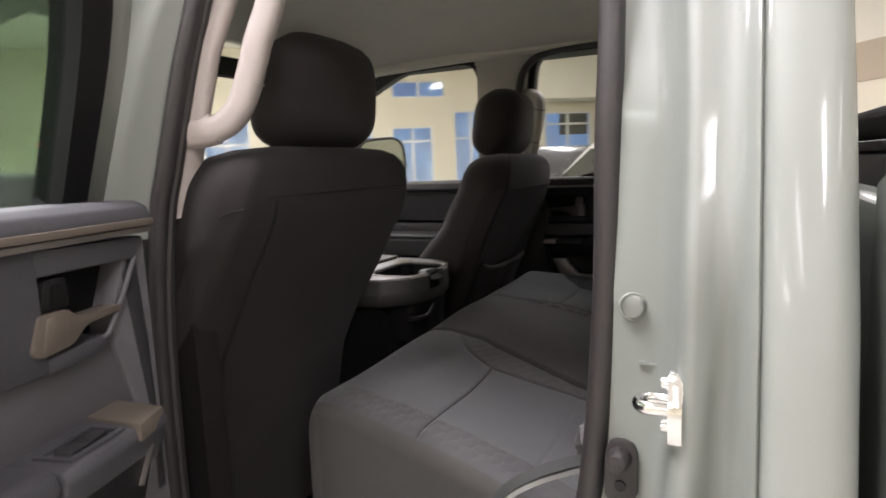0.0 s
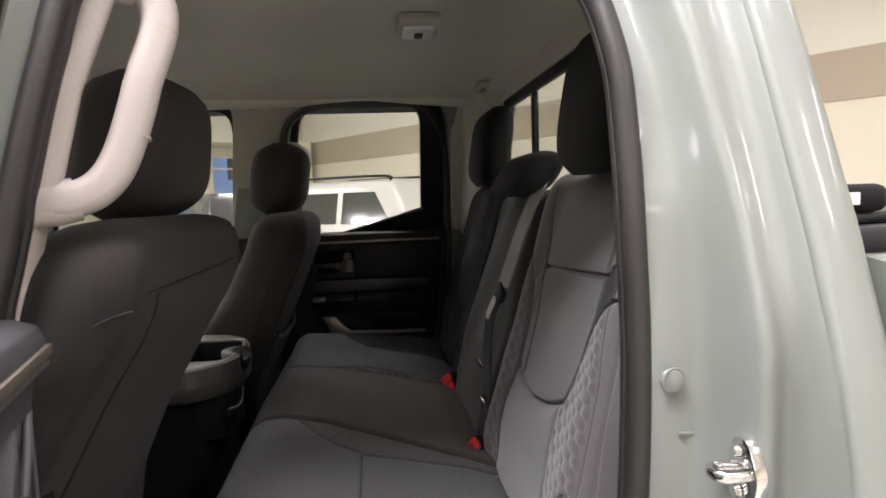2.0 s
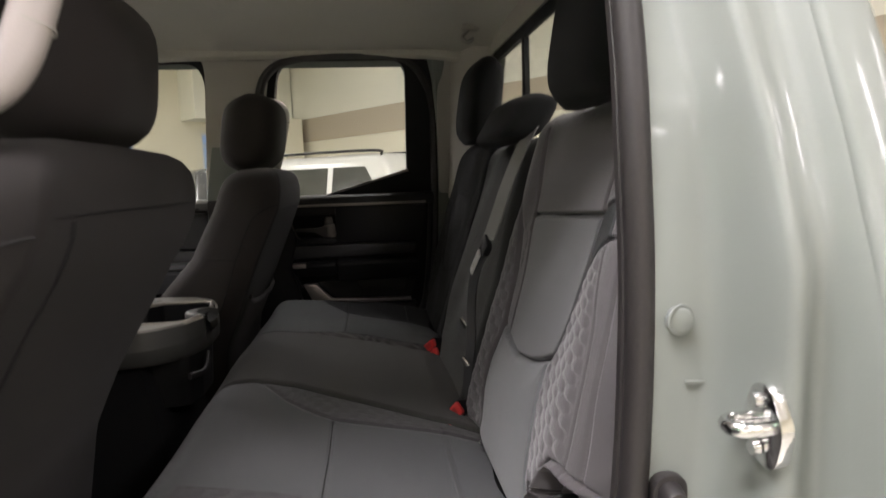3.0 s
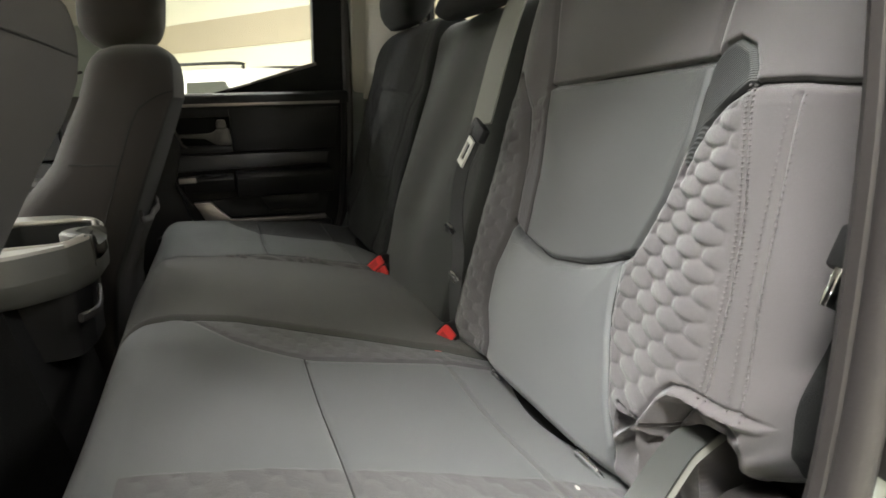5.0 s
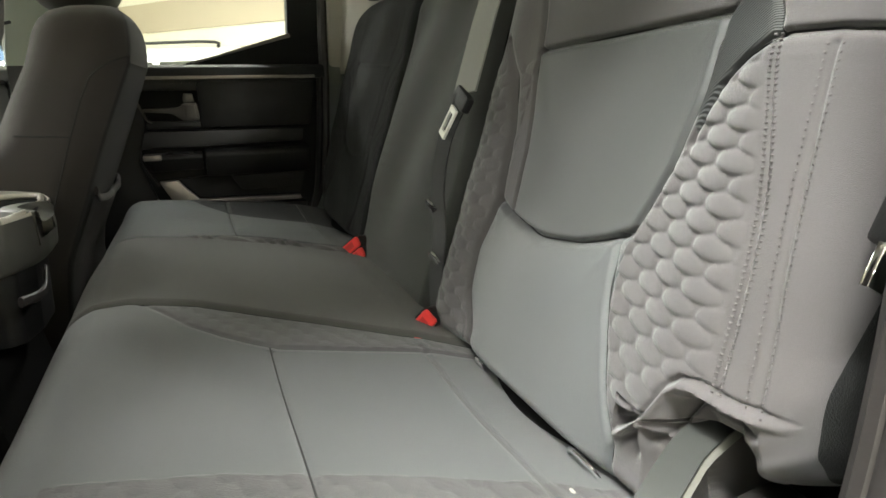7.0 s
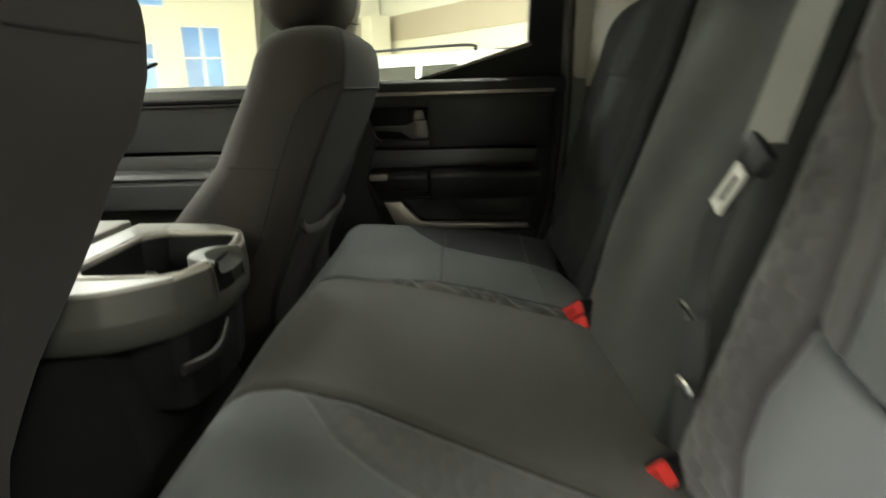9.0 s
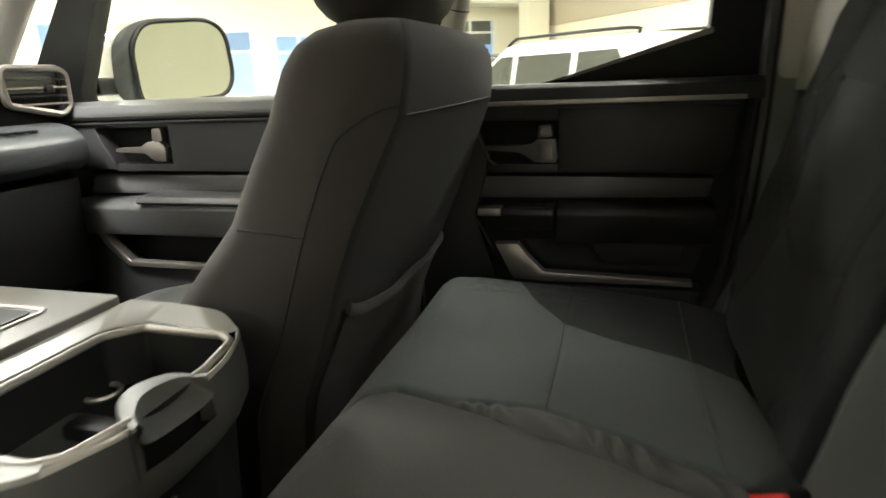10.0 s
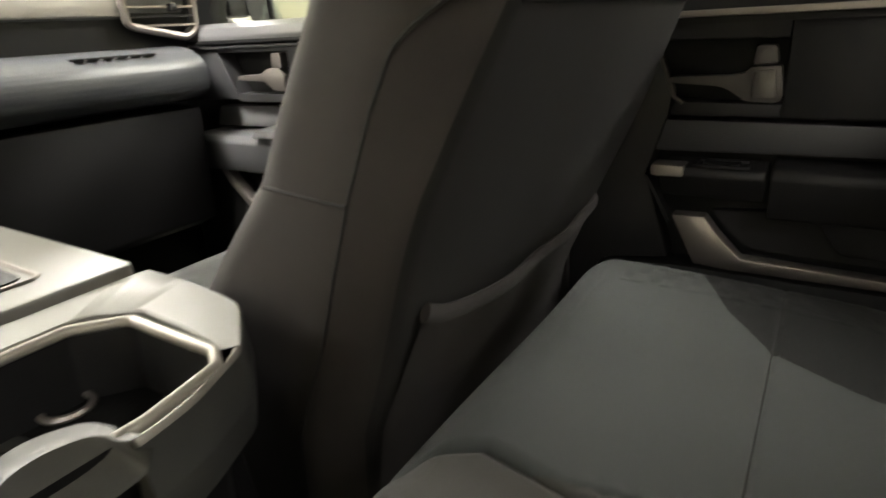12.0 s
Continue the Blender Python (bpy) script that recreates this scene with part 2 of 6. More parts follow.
def prism(points, axis, a, b, bevel=0.0, seg=2, bm=None, shear=None):
    """A polygon in the plane across the axis, pushed from a to b along it."""
    def place(p, d):
        return {"x": (d, p[0], p[1]), "y": (p[0], d, p[1]), "z": (p[0], p[1], d)}[axis]
    bm2 = bmesh.new()
    lo = [bm2.verts.new(place(p, a)) for p in points]
    hi = [bm2.verts.new(place(p, b)) for p in points]
    n = len(points)
    bm2.faces.new(lo)
    bm2.faces.new(hi)
    for i in range(n):
        bm2.faces.new((lo[i], lo[(i + 1) % n], hi[(i + 1) % n], hi[i]))
    bmesh.ops.recalc_face_normals(bm2, faces=bm2.faces[:])
    if bevel:
        bmesh.ops.bevel(bm2, geom=bm2.edges[:], offset=bevel, segments=seg, profile=0.5, affect="EDGES", clamp_overlap=True)
    if shear:
        for v in bm2.verts:
            v.co = Vector(shear(*v.co))
    return join(bm, bm2)


def rounded(points, r, n=5):
    """A polygon with its corners rounded by about r (one radius, or one a corner)."""
    out, k = [], len(points)
    for i, p in enumerate(points):
        rr = r[i] if isinstance(r, (list, tuple)) else r
        p, a, b = Vector(p), Vector(points[i - 1]), Vector(points[(i + 1) % k])
        da, db = min(rr, (a - p).length * 0.48), min(rr, (b - p).length * 0.48)
        if rr <= 0:
            out.append(tuple(p))
            continue
        s, e = p + (a - p).normalized() * da, p + (b - p).normalized() * db
        for j in range(n + 1):
            t = j / n
            out.append(tuple(s * (1 - t) ** 2 + p * 2 * t * (1 - t) + e * t * t))
    return out


def smooth_path(points, n=8):
    """A Catmull-Rom curve through the points."""
    pts = [Vector(p) for p in points]
    pts = [pts[0] * 2 - pts[1]] + pts + [pts[-1] * 2 - pts[-2]]
    out = []
    for i in range(1, len(pts) - 2):
        a, b, c, d = pts[i - 1:i + 3]
        for j in range(n):
            t = j / n
            out.append(0.5 * (2 * b + (c - a) * t + (2 * a - 5 * b + 4 * c - d) * t * t + (3 * b - a - 3 * c + d) * t ** 3))
    out.append(pts[-2])
    return out


def tube(path, rx, ry=None, sides=10, closed=False, up=(0, 0, 1), bm=None, power=2.0):
    """A sweep of a rounded section (rx across, ry along up) along the path."""
    ry = rx if ry is None else ry
    bm2 = bmesh.new()
    path = [Vector(p) for p in path]
    rings, n = [], len(path)
    for i, p in enumerate(path):
        a = path[i - 1] if (i or closed) else p
        b = path[(i + 1) % n] if (i < n - 1 or closed) else p
        d = (b - a).normalized()
        s = d.cross(Vector(up))
        s = s.normalized() if s.length > 1e-6 else Vector((1, 0, 0))
        u = s.cross(d).normalized()
        ring = []
        for k in range(sides):
            q = 2 * math.pi * k / sides
            c, sn = math.cos(q), math.sin(q)
            e = 2 / power
            ring.append(bm2.verts.new(p + s * (rx * math.copysign(abs(c) ** e, c)) + u * (ry * math.copysign(abs(sn) ** e, sn))))
        rings.append(ring)
    m = n if closed else n - 1
    for i in range(m):
        r0, r1 = rings[i], rings[(i + 1) % n]
        for k in range(sides):
            bm2.faces.new((r0[k], r0[(k + 1) % sides], r1[(k + 1) % sides], r1[k]))
    if not closed:
        bm2.faces.new(rings[0])
        bm2.faces.new(rings[-1])
    bmesh.ops.recalc_face_normals(bm2, faces=bm2.faces[:])
    return join(bm, bm2)


def loft(rings, caps=True, closed=True, bm=None):
    bm2 = bmesh.new()
    vs = [[bm2.verts.new(p) for p in r] for r in rings]
    n = len(rings[0])
    for a, b in zip(vs, vs[1:]):
        for k in range(n if closed else n - 1):
            bm2.faces.new((a[k], a[(k + 1) % n], b[(k + 1) % n], b[k]))
    if caps and closed:
        bm2.faces.new(vs[0])
        bm2.faces.new(vs[-1])
    bmesh.ops.recalc_face_normals(bm2, faces=bm2.faces[:])
    return join(bm, bm2)


def cylinder(p, q, r, r2=None, sides=20, bm=None, bevel=0.0):
    p, q = Vector(p), Vector(q)
    bm2 = bmesh.new()
    bmesh.ops.create_cone(bm2, cap_ends=True, segments=sides, radius1=r, radius2=r if r2 is None else r2, depth=(q - p).length)
    if bevel:
        bmesh.ops.bevel(bm2, geom=[e for e in bm2.edges if all(len(f.verts) > 4 or True for f in e.link_faces) and abs(e.verts[0].co.z - e.verts[1].co.z) < 1e-6],
                        offset=bevel, segments=2, profile=0.5, affect="EDGES")
    rot = (q - p).to_track_quat("Z", "Y").to_matrix().to_4x4()
    bm2.transform(Matrix.Translation((p + q) / 2) @ rot)
    return join(bm, bm2)


def ribbon(path, normal, width, thick=0.0015, bm=None):
    """A flat strap along the path; normal: its outer side."""
    bm2 = bmesh.new()
    path = [Vector(p) for p in path]
    rings = []
    for i, p in enumerate(path):
        d = (path[min(i + 1, len(path) - 1)] - path[max(i - 1, 0)]).normalized()
        s = d.cross(Vector(normal)).normalized() * width / 2
        u = s.cross(d).normalized() * thick
        rings.append([bm2.verts.new(q) for q in (p - s + u, p + s + u, p + s - u, p - s - u)])
    for a, b in zip(rings, rings[1:]):
        for k in range(4):
            bm2.faces.new((a[k], a[(k + 1) % 4], b[(k + 1) % 4], b[k]))
    bm2.faces.new(rings[0])
    bm2.faces.new(rings[-1])
    bmesh.ops.recalc_face_normals(bm2, faces=bm2.faces[:])
    return join(bm, bm2)


def lerp_table(table, v):
    """Linear reading of rows (v, a, b, ...)."""
    t = np.array(table, float)
    return [float(np.interp(v, t[:, 0], t[:, k])) for k in range(1, t.shape[1])]


def line_distance(px, py, line):
    """Distance of grid points from a polyline."""
    best = np.full(px.shape, 9.0)
    for (ax, ay), (bx, by) in zip(line, line[1:]):
        dx, dy = bx - ax, by - ay
        t = np.clip(((px - ax) * dx + (py - ay) * dy) / (dx * dx + dy * dy + 1e-12), 0, 1)
        best = np.minimum(best, np.hypot(px - ax - t * dx, py - ay - t * dy))
    return best


def inside(px, py, poly):
    hit = np.zeros(px.shape, bool)
    for (ax, ay), (bx, by) in zip(poly, poly[1:] + poly[:1]):
        cross = (ay > py) != (by > py)
        with np.errstate(divide="ignore", invalid="ignore"):
            xs = (bx - ax) * (py - ay) / (by - ay) + ax
        hit ^= cross & (px < xs)
    return hit


def honeycomb(a, b, wa, wb):
    """Interlocking padded cells, wider than tall and fuller towards the foot: 1 on a cell, 0 in the channels between."""
    best = np.zeros(np.broadcast(a, b).shape)
    for k in (0, 1):
        fa = a / wa + 0.5 * k
        fa = fa - np.floor(fa) - 0.5
        fb = (b / wb + k) / 2
        fb = (fb - np.floor(fb) - 0.5) * 2
        fb = fb + 0.10
        d = (np.abs(fa) / 0.47) ** 2.2 + (np.abs(fb) / np.where(fb < 0, 0.47, 0.70)) ** 2.0
        best = np.maximum(best, np.clip(1 - d, 0, 1) ** 0.62)
    return best


def sheet(name, X, Y, Z, mat, parent, keep=None, label="", flip=False):
    """A grid of places as a mesh; keep: which of its faces."""
    nu, nv = X.shape
    idx = np.arange(nu * nv).reshape(nu, nv)
    f = np.stack([idx[:-1, :-1], idx[1:, :-1], idx[1:, 1:], idx[:-1, 1:]], -1)
    f = f.reshape(-1, 4) if keep is None else f[keep]
    if flip:
        f = f[:, ::-1]
    if len(f) == 0:
        return None
    used, inv = np.unique(f, return_inverse=True)
    co = np.stack([X.ravel(), Y.ravel(), Z.ravel()], -1)[used]
    me = bpy.data.meshes.new(name)
    me.from_pydata(co.tolist(), [], inv.reshape(-1, 4).tolist())
    return link(name, me, mat, parent, label, True, 60)


CY = 0.95                                     # the cab's middle
MIRRORED = Matrix.Translation((0, 2 * CY, 0)) @ Matrix.Diagonal((1, -1, 1, 1))


# ---- the showroom ----
def wall_cells(x0, x1, y0, y1, z0, z1, holes):
    """A wall along x with rectangular openings (xa, xb, za, zb)."""
    xs = sorted({x0, x1, *[h[0] for h in holes], *[h[1] for h in holes]})
    zs = sorted({z0, z1, *[h[2] for h in holes], *[h[3] for h in holes]})
    bm = None
    for a, b in zip(xs, xs[1:]):
        solid = []
        for c, d in zip(zs, zs[1:]):
            mx, mz = (a + b) / 2, (c + d) / 2
            if any(h[0] < mx < h[1] and h[2] < mz < h[3] for h in holes):
                continue
            if solid and abs(solid[-1][1] - c) < 1e-6:
                solid[-1][1] = d
            else:
                solid.append([c, d])
        for c, d in solid:
            bm = box(a, b, y0, y1, c, d, bm=bm)
    return bm


RX0, RX1, RY0, RY1 = -9.0, 9.2, -9.0, 17.6
part("floor", box(RX0 - 0.2, RX1 + 0.2, RY0 - 0.2, RY1 + 0.2, -0.2, 0), FLOOR, m=ROOM, smooth=False)
tagged(bpy.data.objects["floor"], "polished beige tile floor of a car showroom", "floor", kind="structure")
part("ceiling", box(RX0 - 0.2, RX1 + 0.2, RY0 - 0.2, RY1 + 0.2, CEILING_Z, CEILING_Z + 0.2), CEIL, m=ROOM, smooth=False)
tagged(bpy.data.objects["ceiling"], "white showroom ceiling with long lamps", "ceiling", kind="structure")
WINDOWS = [(-3.4, -2.1, 0.1, 3.0, 2), (-1.3, 0.2, 0.1, 2.75, 2), (0.6, 1.4, 0.1, 2.75, 1), (1.95, 3.2, 0.05, 2.62, 2), (3.85, 4.9, 0.1, 3.05, 2),
           (2.0, 3.6, 3.45, 3.95, 2), (6.75, 8.3, 0.6, 2.95, 2)]
w = part("wall_front", wall_cells(RX0, RX1, RY1, RY1 + 0.25, 0, CEILING_Z, [q[:4] for q in WINDOWS]), WALL, m=ROOM, smooth=False)
tagged(w, "cream painted showroom wall with tall windows", "wall", kind="structure")
w = part("wall_side", box(RX1, RX1 + 0.2, RY0, RY1, 0, 2.60), WALL, m=ROOM, smooth=False)
tagged(w, "cream painted showroom side wall with taupe band", "wall", kind="structure")
part("painted_band", box(RX1 - 0.03, RX1 + 0.2, RY0, RY1, 2.60, 3.27), STRIPE, w, "taupe painted band", m=ROOM, smooth=False)
part("upper_wall", box(RX1, RX1 + 0.2, RY0, RY1, 3.27, CEILING_Z), WALL_TOP, w, "white upper wall", m=ROOM, smooth=False)
for nm, q in (("wall_back", (RX0, RX1, RY0 - 0.2, RY0, 0, CEILING_Z)), ("wall_far", (RX0 - 0.2, RX0, RY0, RY1, 0, CEILING_Z))):
    tagged(part(nm, box(*q), WALL, m=ROOM, smooth=False), "plain cream painted showroom wall", "wall", kind="structure")
so = part("soffit", box(6.2, RX1 - 0.04, 16.5, RY1 - 0.01, 3.25, CEILING_Z - 0.01, 0.02), WALL_TOP, m=ROOM, smooth=False)
tagged(so, "white boxed soffit below the ceiling", "soffit", kind="structure")
co = part("column", box(8.35, 8.95, 15.6, 16.2, 0, 3.25, 0.01), WALL, m=ROOM, smooth=False)
tagged(co, "square cream painted column", "column", kind="structure")

for k, (a, b, c, d, n) in enumerate(WINDOWS):
    win = thing("window_%d" % (k + 1), "white framed showroom window with blue dusk outside", "window", kind="structure", at=ROOM @ Vector((a, RY1, c)))
    fr = 0.05
    bm = None
    for q in ((a, a + fr, c, d), (b - fr, b, c, d), (a + fr, b - fr, c, c + fr), (a + fr, b - fr, d - fr, d)):
        bm = box(q[0], q[1], RY1 + 0.03, RY1 + 0.12, q[2], q[3], bm=bm)
    rail = min(c + 2.1, d - 0.4) if d - c > 1 else None
    for j in range(1, n):
        x = a + (b - a) * j / n
        bm = box(x - 0.03, x + 0.03, RY1 + 0.03, RY1 + 0.12, c + fr, d - fr, bm=bm)
    if rail:
        bm = box(a + fr, b - fr, RY1 + 0.035, RY1 + 0.115, rail, rail + 0.06, bm=bm)
    part("window_frame", bm, FRAME_W, win, m=ROOM, smooth=False)
    for j in range(n):
        xa, xb = a + (b - a) * j / n, a + (b - a) * (j + 1) / n
        pane = part("pane", box(xa + 0.04, xb - 0.04, RY1 + 0.07, RY1 + 0.08, c + 0.04, d - 0.04), CLEAR, win, m=ROOM, smooth=False)
        pane.visible_shadow = False
SKY = bpy.data.materials.new("dusk_sky")
SKY.use_nodes = True
nt = SKY.node_tree
bs = nt.nodes["Principled BSDF"]
cd = nt.nodes.new("ShaderNodeTexCoord")
nz = nt.nodes.new("ShaderNodeTexNoise")
nz.inputs["Scale"].default_value = 0.8
rp = nt.nodes.new("ShaderNodeValToRGB")
rp.color_ramp.elements[0].position, rp.color_ramp.elements[1].position = 0.35, 0.7
rp.color_ramp.elements[0].color, rp.color_ramp.elements[1].color = (0.02, 0.085, 0.33, 1), (0.11, 0.30, 0.68, 1)
nt.links.new(cd.outputs["Object"], nz.inputs["Vector"])
nt.links.new(nz.outputs[0], rp.inputs[0])
nt.links.new(rp.outputs[0], bs.inputs["Emission Color"])
bs.inputs["Emission Strength"].default_value = 1.0
bd = part("backdrop", box(RX0, RX1, RY1 + 1.6, RY1 + 1.7, 0, 5), SKY, m=ROOM, smooth=False)
tagged(bd, "blue dusk sky behind the showroom windows", "sky", kind="structure")
gp = part("grey_blind", box(7.3, 8.22, RY1 + 0.14, RY1 + 0.2, 2.25, 2.9), FRAME_D, m=ROOM, smooth=False)
tagged(gp, "grey blind behind the window", "blind")
for lx, ly in LAMPS:
    f = thing("ceiling_light", "long white ceiling light with a glowing diffuser", "ceiling light", "ceiling lights", at=ROOM @ Vector((lx, ly, CEILING_Z)))
    part("frame", box(lx - 0.3, lx + 0.3, ly - 1.15, ly + 1.15, CEILING_Z - 0.1, CEILING_Z, 0.01), FRAME_W, f, m=ROOM, smooth=False)
    part("diffuser", box(lx - 0.26, lx + 0.26, ly - 1.1, ly + 1.1, CEILING_Z - 0.14, CEILING_Z - 0.101), LAMPGLOW, f, m=ROOM, smooth=False)


# ---- the cab's shell ----
TUMBLE = [(0.3, -0.02, 0.0), (0.7, -0.045, 0.0), (1.0, -0.045, 0.0), (1.15, -0.03, 0.0), (1.3, 0.0, 0.0), (1.45, 0.05, 0.02), (1.65, 0.13, 0.05),
          (1.80, 0.20, 0.10), (1.90, 0.26, 0.16)]
cab = thing("pickup_cab", "grey-green painted pickup truck cab with an open rear door", "truck cab", at=(0.2, 0.0, 0.0))


def jamb(z):
    """Plan of the rear pillar from the seal out to the cab's back corner."""
    out, inn = lerp_table(TUMBLE, z)
    deep = max(inn, out - 0.04)
    xs, = lerp_table([(0.3, -0.30), (0.62, -0.20), (0.75, -0.07), (0.9, 0.03), (1.06, 0.085), (1.25, 0.103), (1.45, 0.105), (1.6, 0.108), (1.75, 0.095), (1.9, 0.06)], z)
    s, = lerp_table([(0.3, 0.3), (0.75, 0.10), (0.9, 0.05), (1.06, 0.015), (1.25, 0), (1.45, 0.0), (1.65, 0.01), (1.9, 0.04)], z)
    c, g = max(out, 0.015), out - 0.012          # first ridge, outer face
    v = max(out + 0.008, 0.032)                  # valley between them
    p = [(xs - 0.006, 0.105 + inn), (xs + 0.004, 0.098 + deep), (0.146 - s, 0.092 + deep), (0.157 - s, 0.087 + deep), (0.165 - s, 0.073 + deep),
         (0.172 - s, c + 0.026), (0.1765 - s, c + 0.008), (0.182 - 0.7 * s, c + 0.001), (0.189 - 0.4 * s, c + 0.002), (0.199, 0.5 * (c + v) + 0.003), (0.210, v + 0.001), (0.218, v - 0.003), (0.2245, 0.6 * v + 0.4 * g),
         (0.2285, 0.2 * v + 0.8 * g), (0.2330, g), (0.2355, g + 0.006), (0.2385, g - 0.001), (0.245, g - 0.005), (0.262, g - 0.007), (0.282, g - 0.005), (0.294, g + 0.003), (0.3025, g + 0.020),
         (0.306, 0.045 + out), (0.306, 0.2 + out)]
    return [(x, y, z) for x, y in p]


rings = [jamb(z) for z in np.linspace(0.45, 1.90, 40)]
part("rear_pillar", loft(rings, caps=False, closed=False), PAINT, cab, "grey-green painted door jamb", angle=80)
bm = loft(rings, caps=False, closed=False)
part("rear_pillar", bm, PAINT, cab, m=MIRRORED, angle=80)

# door seal round the opening
SEAL = [(-0.557, 0.155, 0.70), (-0.558, 0.16, 0.95), (-0.560, 0.165, 1.20), (-0.55, 0.18, 1.37), (-0.535, 0.19, 1.45), (-0.497, 0.215, 1.63), (-0.46, 0.25, 1.76), (-0.36, 0.275, 1.815),
        (-0.15, 0.28, 1.825), (0.0, 0.262, 1.812), (0.070, 0.20, 1.745), (0.094, 0.160, 1.65), (0.098, 0.138, 1.55), (0.097, 0.122, 1.45), (0.096, 0.108, 1.28), (0.078, 0.10, 1.06), (0.03, 0.10, 0.93),
        (-0.07, 0.10, 0.76), (-0.2, 0.11, 0.64), (-0.45, 0.13, 0.62), (-0.54, 0.15, 0.64)]
FARSEAL = smooth_path(SEAL + SEAL[:1], 6)[:-1]
NEAR_B = [(0.45, -0.557, 0.085), (0.95, -0.560, 0.088), (1.2, -0.563, 0.095), (1.37, -0.555, 0.110), (1.45, -0.540, 0.120), (1.63, -0.502, 0.146), (1.76, -0.465, 0.185), (1.9, -0.43, 0.24)]
near = [(*lerp_table(NEAR_B, p[2]), p[2]) if k < 7 or k > 18 else p for k, p in enumerate(SEAL)]
pth = smooth_path(near + near[:1], 6)[:-1]
seal = part("door_seal", tube(pth, 0.014, 0.014, 10, closed=True, up=(0.3, 1, 0.1)), RUBBER, cab, "black rubber door seal")
inner = [Vector(p) + Vector((0, 0.014, 0)) + (Vector((-0.25, p[1], 1.25)) - Vector(p)).normalized() * 0.006 for p in pth]
part("seal_lip", tube(inner, 0.009, 0.010, 8, closed=True, up=(0.3, 1, 0.1)), RUBBER, seal)
part("door_seal", tube(FARSEAL, 0.014, 0.014, 8, closed=True, up=(0.3, 1, 0.1)), RUBBER, cab, m=MIRRORED)

# front (middle) pillars, painted outside
OUTER_B = [(0.3, -0.03), (1.15, -0.03), (1.3, -0.01), (1.45, 0.02), (1.65, 0.07), (1.8, 0.13), (1.9, 0.18)]


def bpillar(z):
    out, = lerp_table(OUTER_B, z)
    xr, yr = lerp_table(NEAR_B, z)
    q = lambda t: yr - 0.012 + (out - yr + 0.012) * t
    return [(xr - 0.002, yr + 0.03, z), (xr - 0.006, yr, z), (xr - 0.016, q(0.0), z), (xr - 0.026, q(0.35), z), (xr - 0.032, q(0.5), z), (xr - 0.05, q(0.55), z),
            (xr - 0.058, q(0.75), z), (xr - 0.066, q(0.95), z), (xr - 0.08, q(1.0), z), (xr - 0.14, q(1.0), z), (xr - 0.15, q(0.8), z), (xr - 0.15, yr, z), (xr - 0.14, yr + 0.03, z)]


for m in (None, MIRRORED):
    part("middle_pillar", loft([bpillar(z) for z in np.linspace(0.45, 1.9, 30)]), PAINT, cab, m=m, angle=60)
part("pillar_cover", loft([[(x + (0.0025 if k < 9 else 0), y - 0.0025, z) for k, (x, y, z) in enumerate(bpillar(z))][:10] for z in np.linspace(0.46, 1.345, 16)], caps=False, closed=False), PLASTIC, cab, "black plastic cover on the lower pillar", angle=60)
# sills, rear wall, floor, roof, firewall
for m in (None, MIRRORED):
    part("door_sill", box(-1.6, 0.2, 0.0, 0.16, 0.42, 0.615, 0.02), PAINT, cab, m=m)
    part("sill_plate", box(-0.55, -0.12, 0.05, 0.2, 0.616, 0.626, 0.004), PLASTIC, cab, "black plastic sill plate", m=m)
part("cab_floor", box(-1.75, 0.25, 0.12, 1.78, 0.56, 0.62), CARPET, cab, "black carpet", smooth=False)
part("tunnel", box(-1.7, -0.45, 0.78, 1.12, 0.62, 0.74, 0.04), CARPET, cab)
part("firewall", box(-1.78, -1.70, 0.02, 1.88, 0.5, 1.3), PLASTIC, cab, smooth=False)
RW = dict(y0=0.40, y1=1.50, z0=1.47, z1=1.80)      # the back window
rear = [(0.262, 0.285, 0.2, 1.7, 0.56, RW["z0"]), (0.262, 0.285, 0.2, RW["y0"], RW["z0"], 1.86), (0.262, 0.285, RW["y1"], 1.7, RW["z0"], 1.86), (0.262, 0.285, RW["y0"], RW["y1"], RW["z1"], 1.86)]
bm = None
for q in rear:
    bm = box(*q, bm=bm)
part("rear_wall", bm, PILLAR, cab, "grey plastic trim of the cab's back wall", smooth=False)
bm = None
f = 0.028
for q in ((RW["y0"], RW["y1"], RW["z0"], RW["z0"] + f), (RW["y0"], RW["y1"], RW["z1"] - f, RW["z1"]), (RW["y0"], RW["y0"] + f, RW["z0"] + f, RW["z1"] - f), (RW["y1"] - f, RW["y1"], RW["z0"] + f, RW["z1"] - f),
          (0.74, 0.765, RW["z0"] + f, RW["z1"] - f), (1.135, 1.16, RW["z0"] + f, RW["z1"] - f)):
    bm = box(0.266, 0.282, q[0], q[1], q[2], q[3], 0.003, bm=bm)
bw = part("back_window", bm, PLASTIC, cab, "black sliding back window frame")
for a, b in ((RW["y0"], 0.75), (0.75, 1.15), (1.15, RW["y1"])):
    g = part("pane", box(0.272, 0.276, a + 0.015, b - 0.01, RW["z0"] + 0.01, RW["z1"] - 0.01), CLEAR, bw, smooth=False)
    g.visible_shadow = False
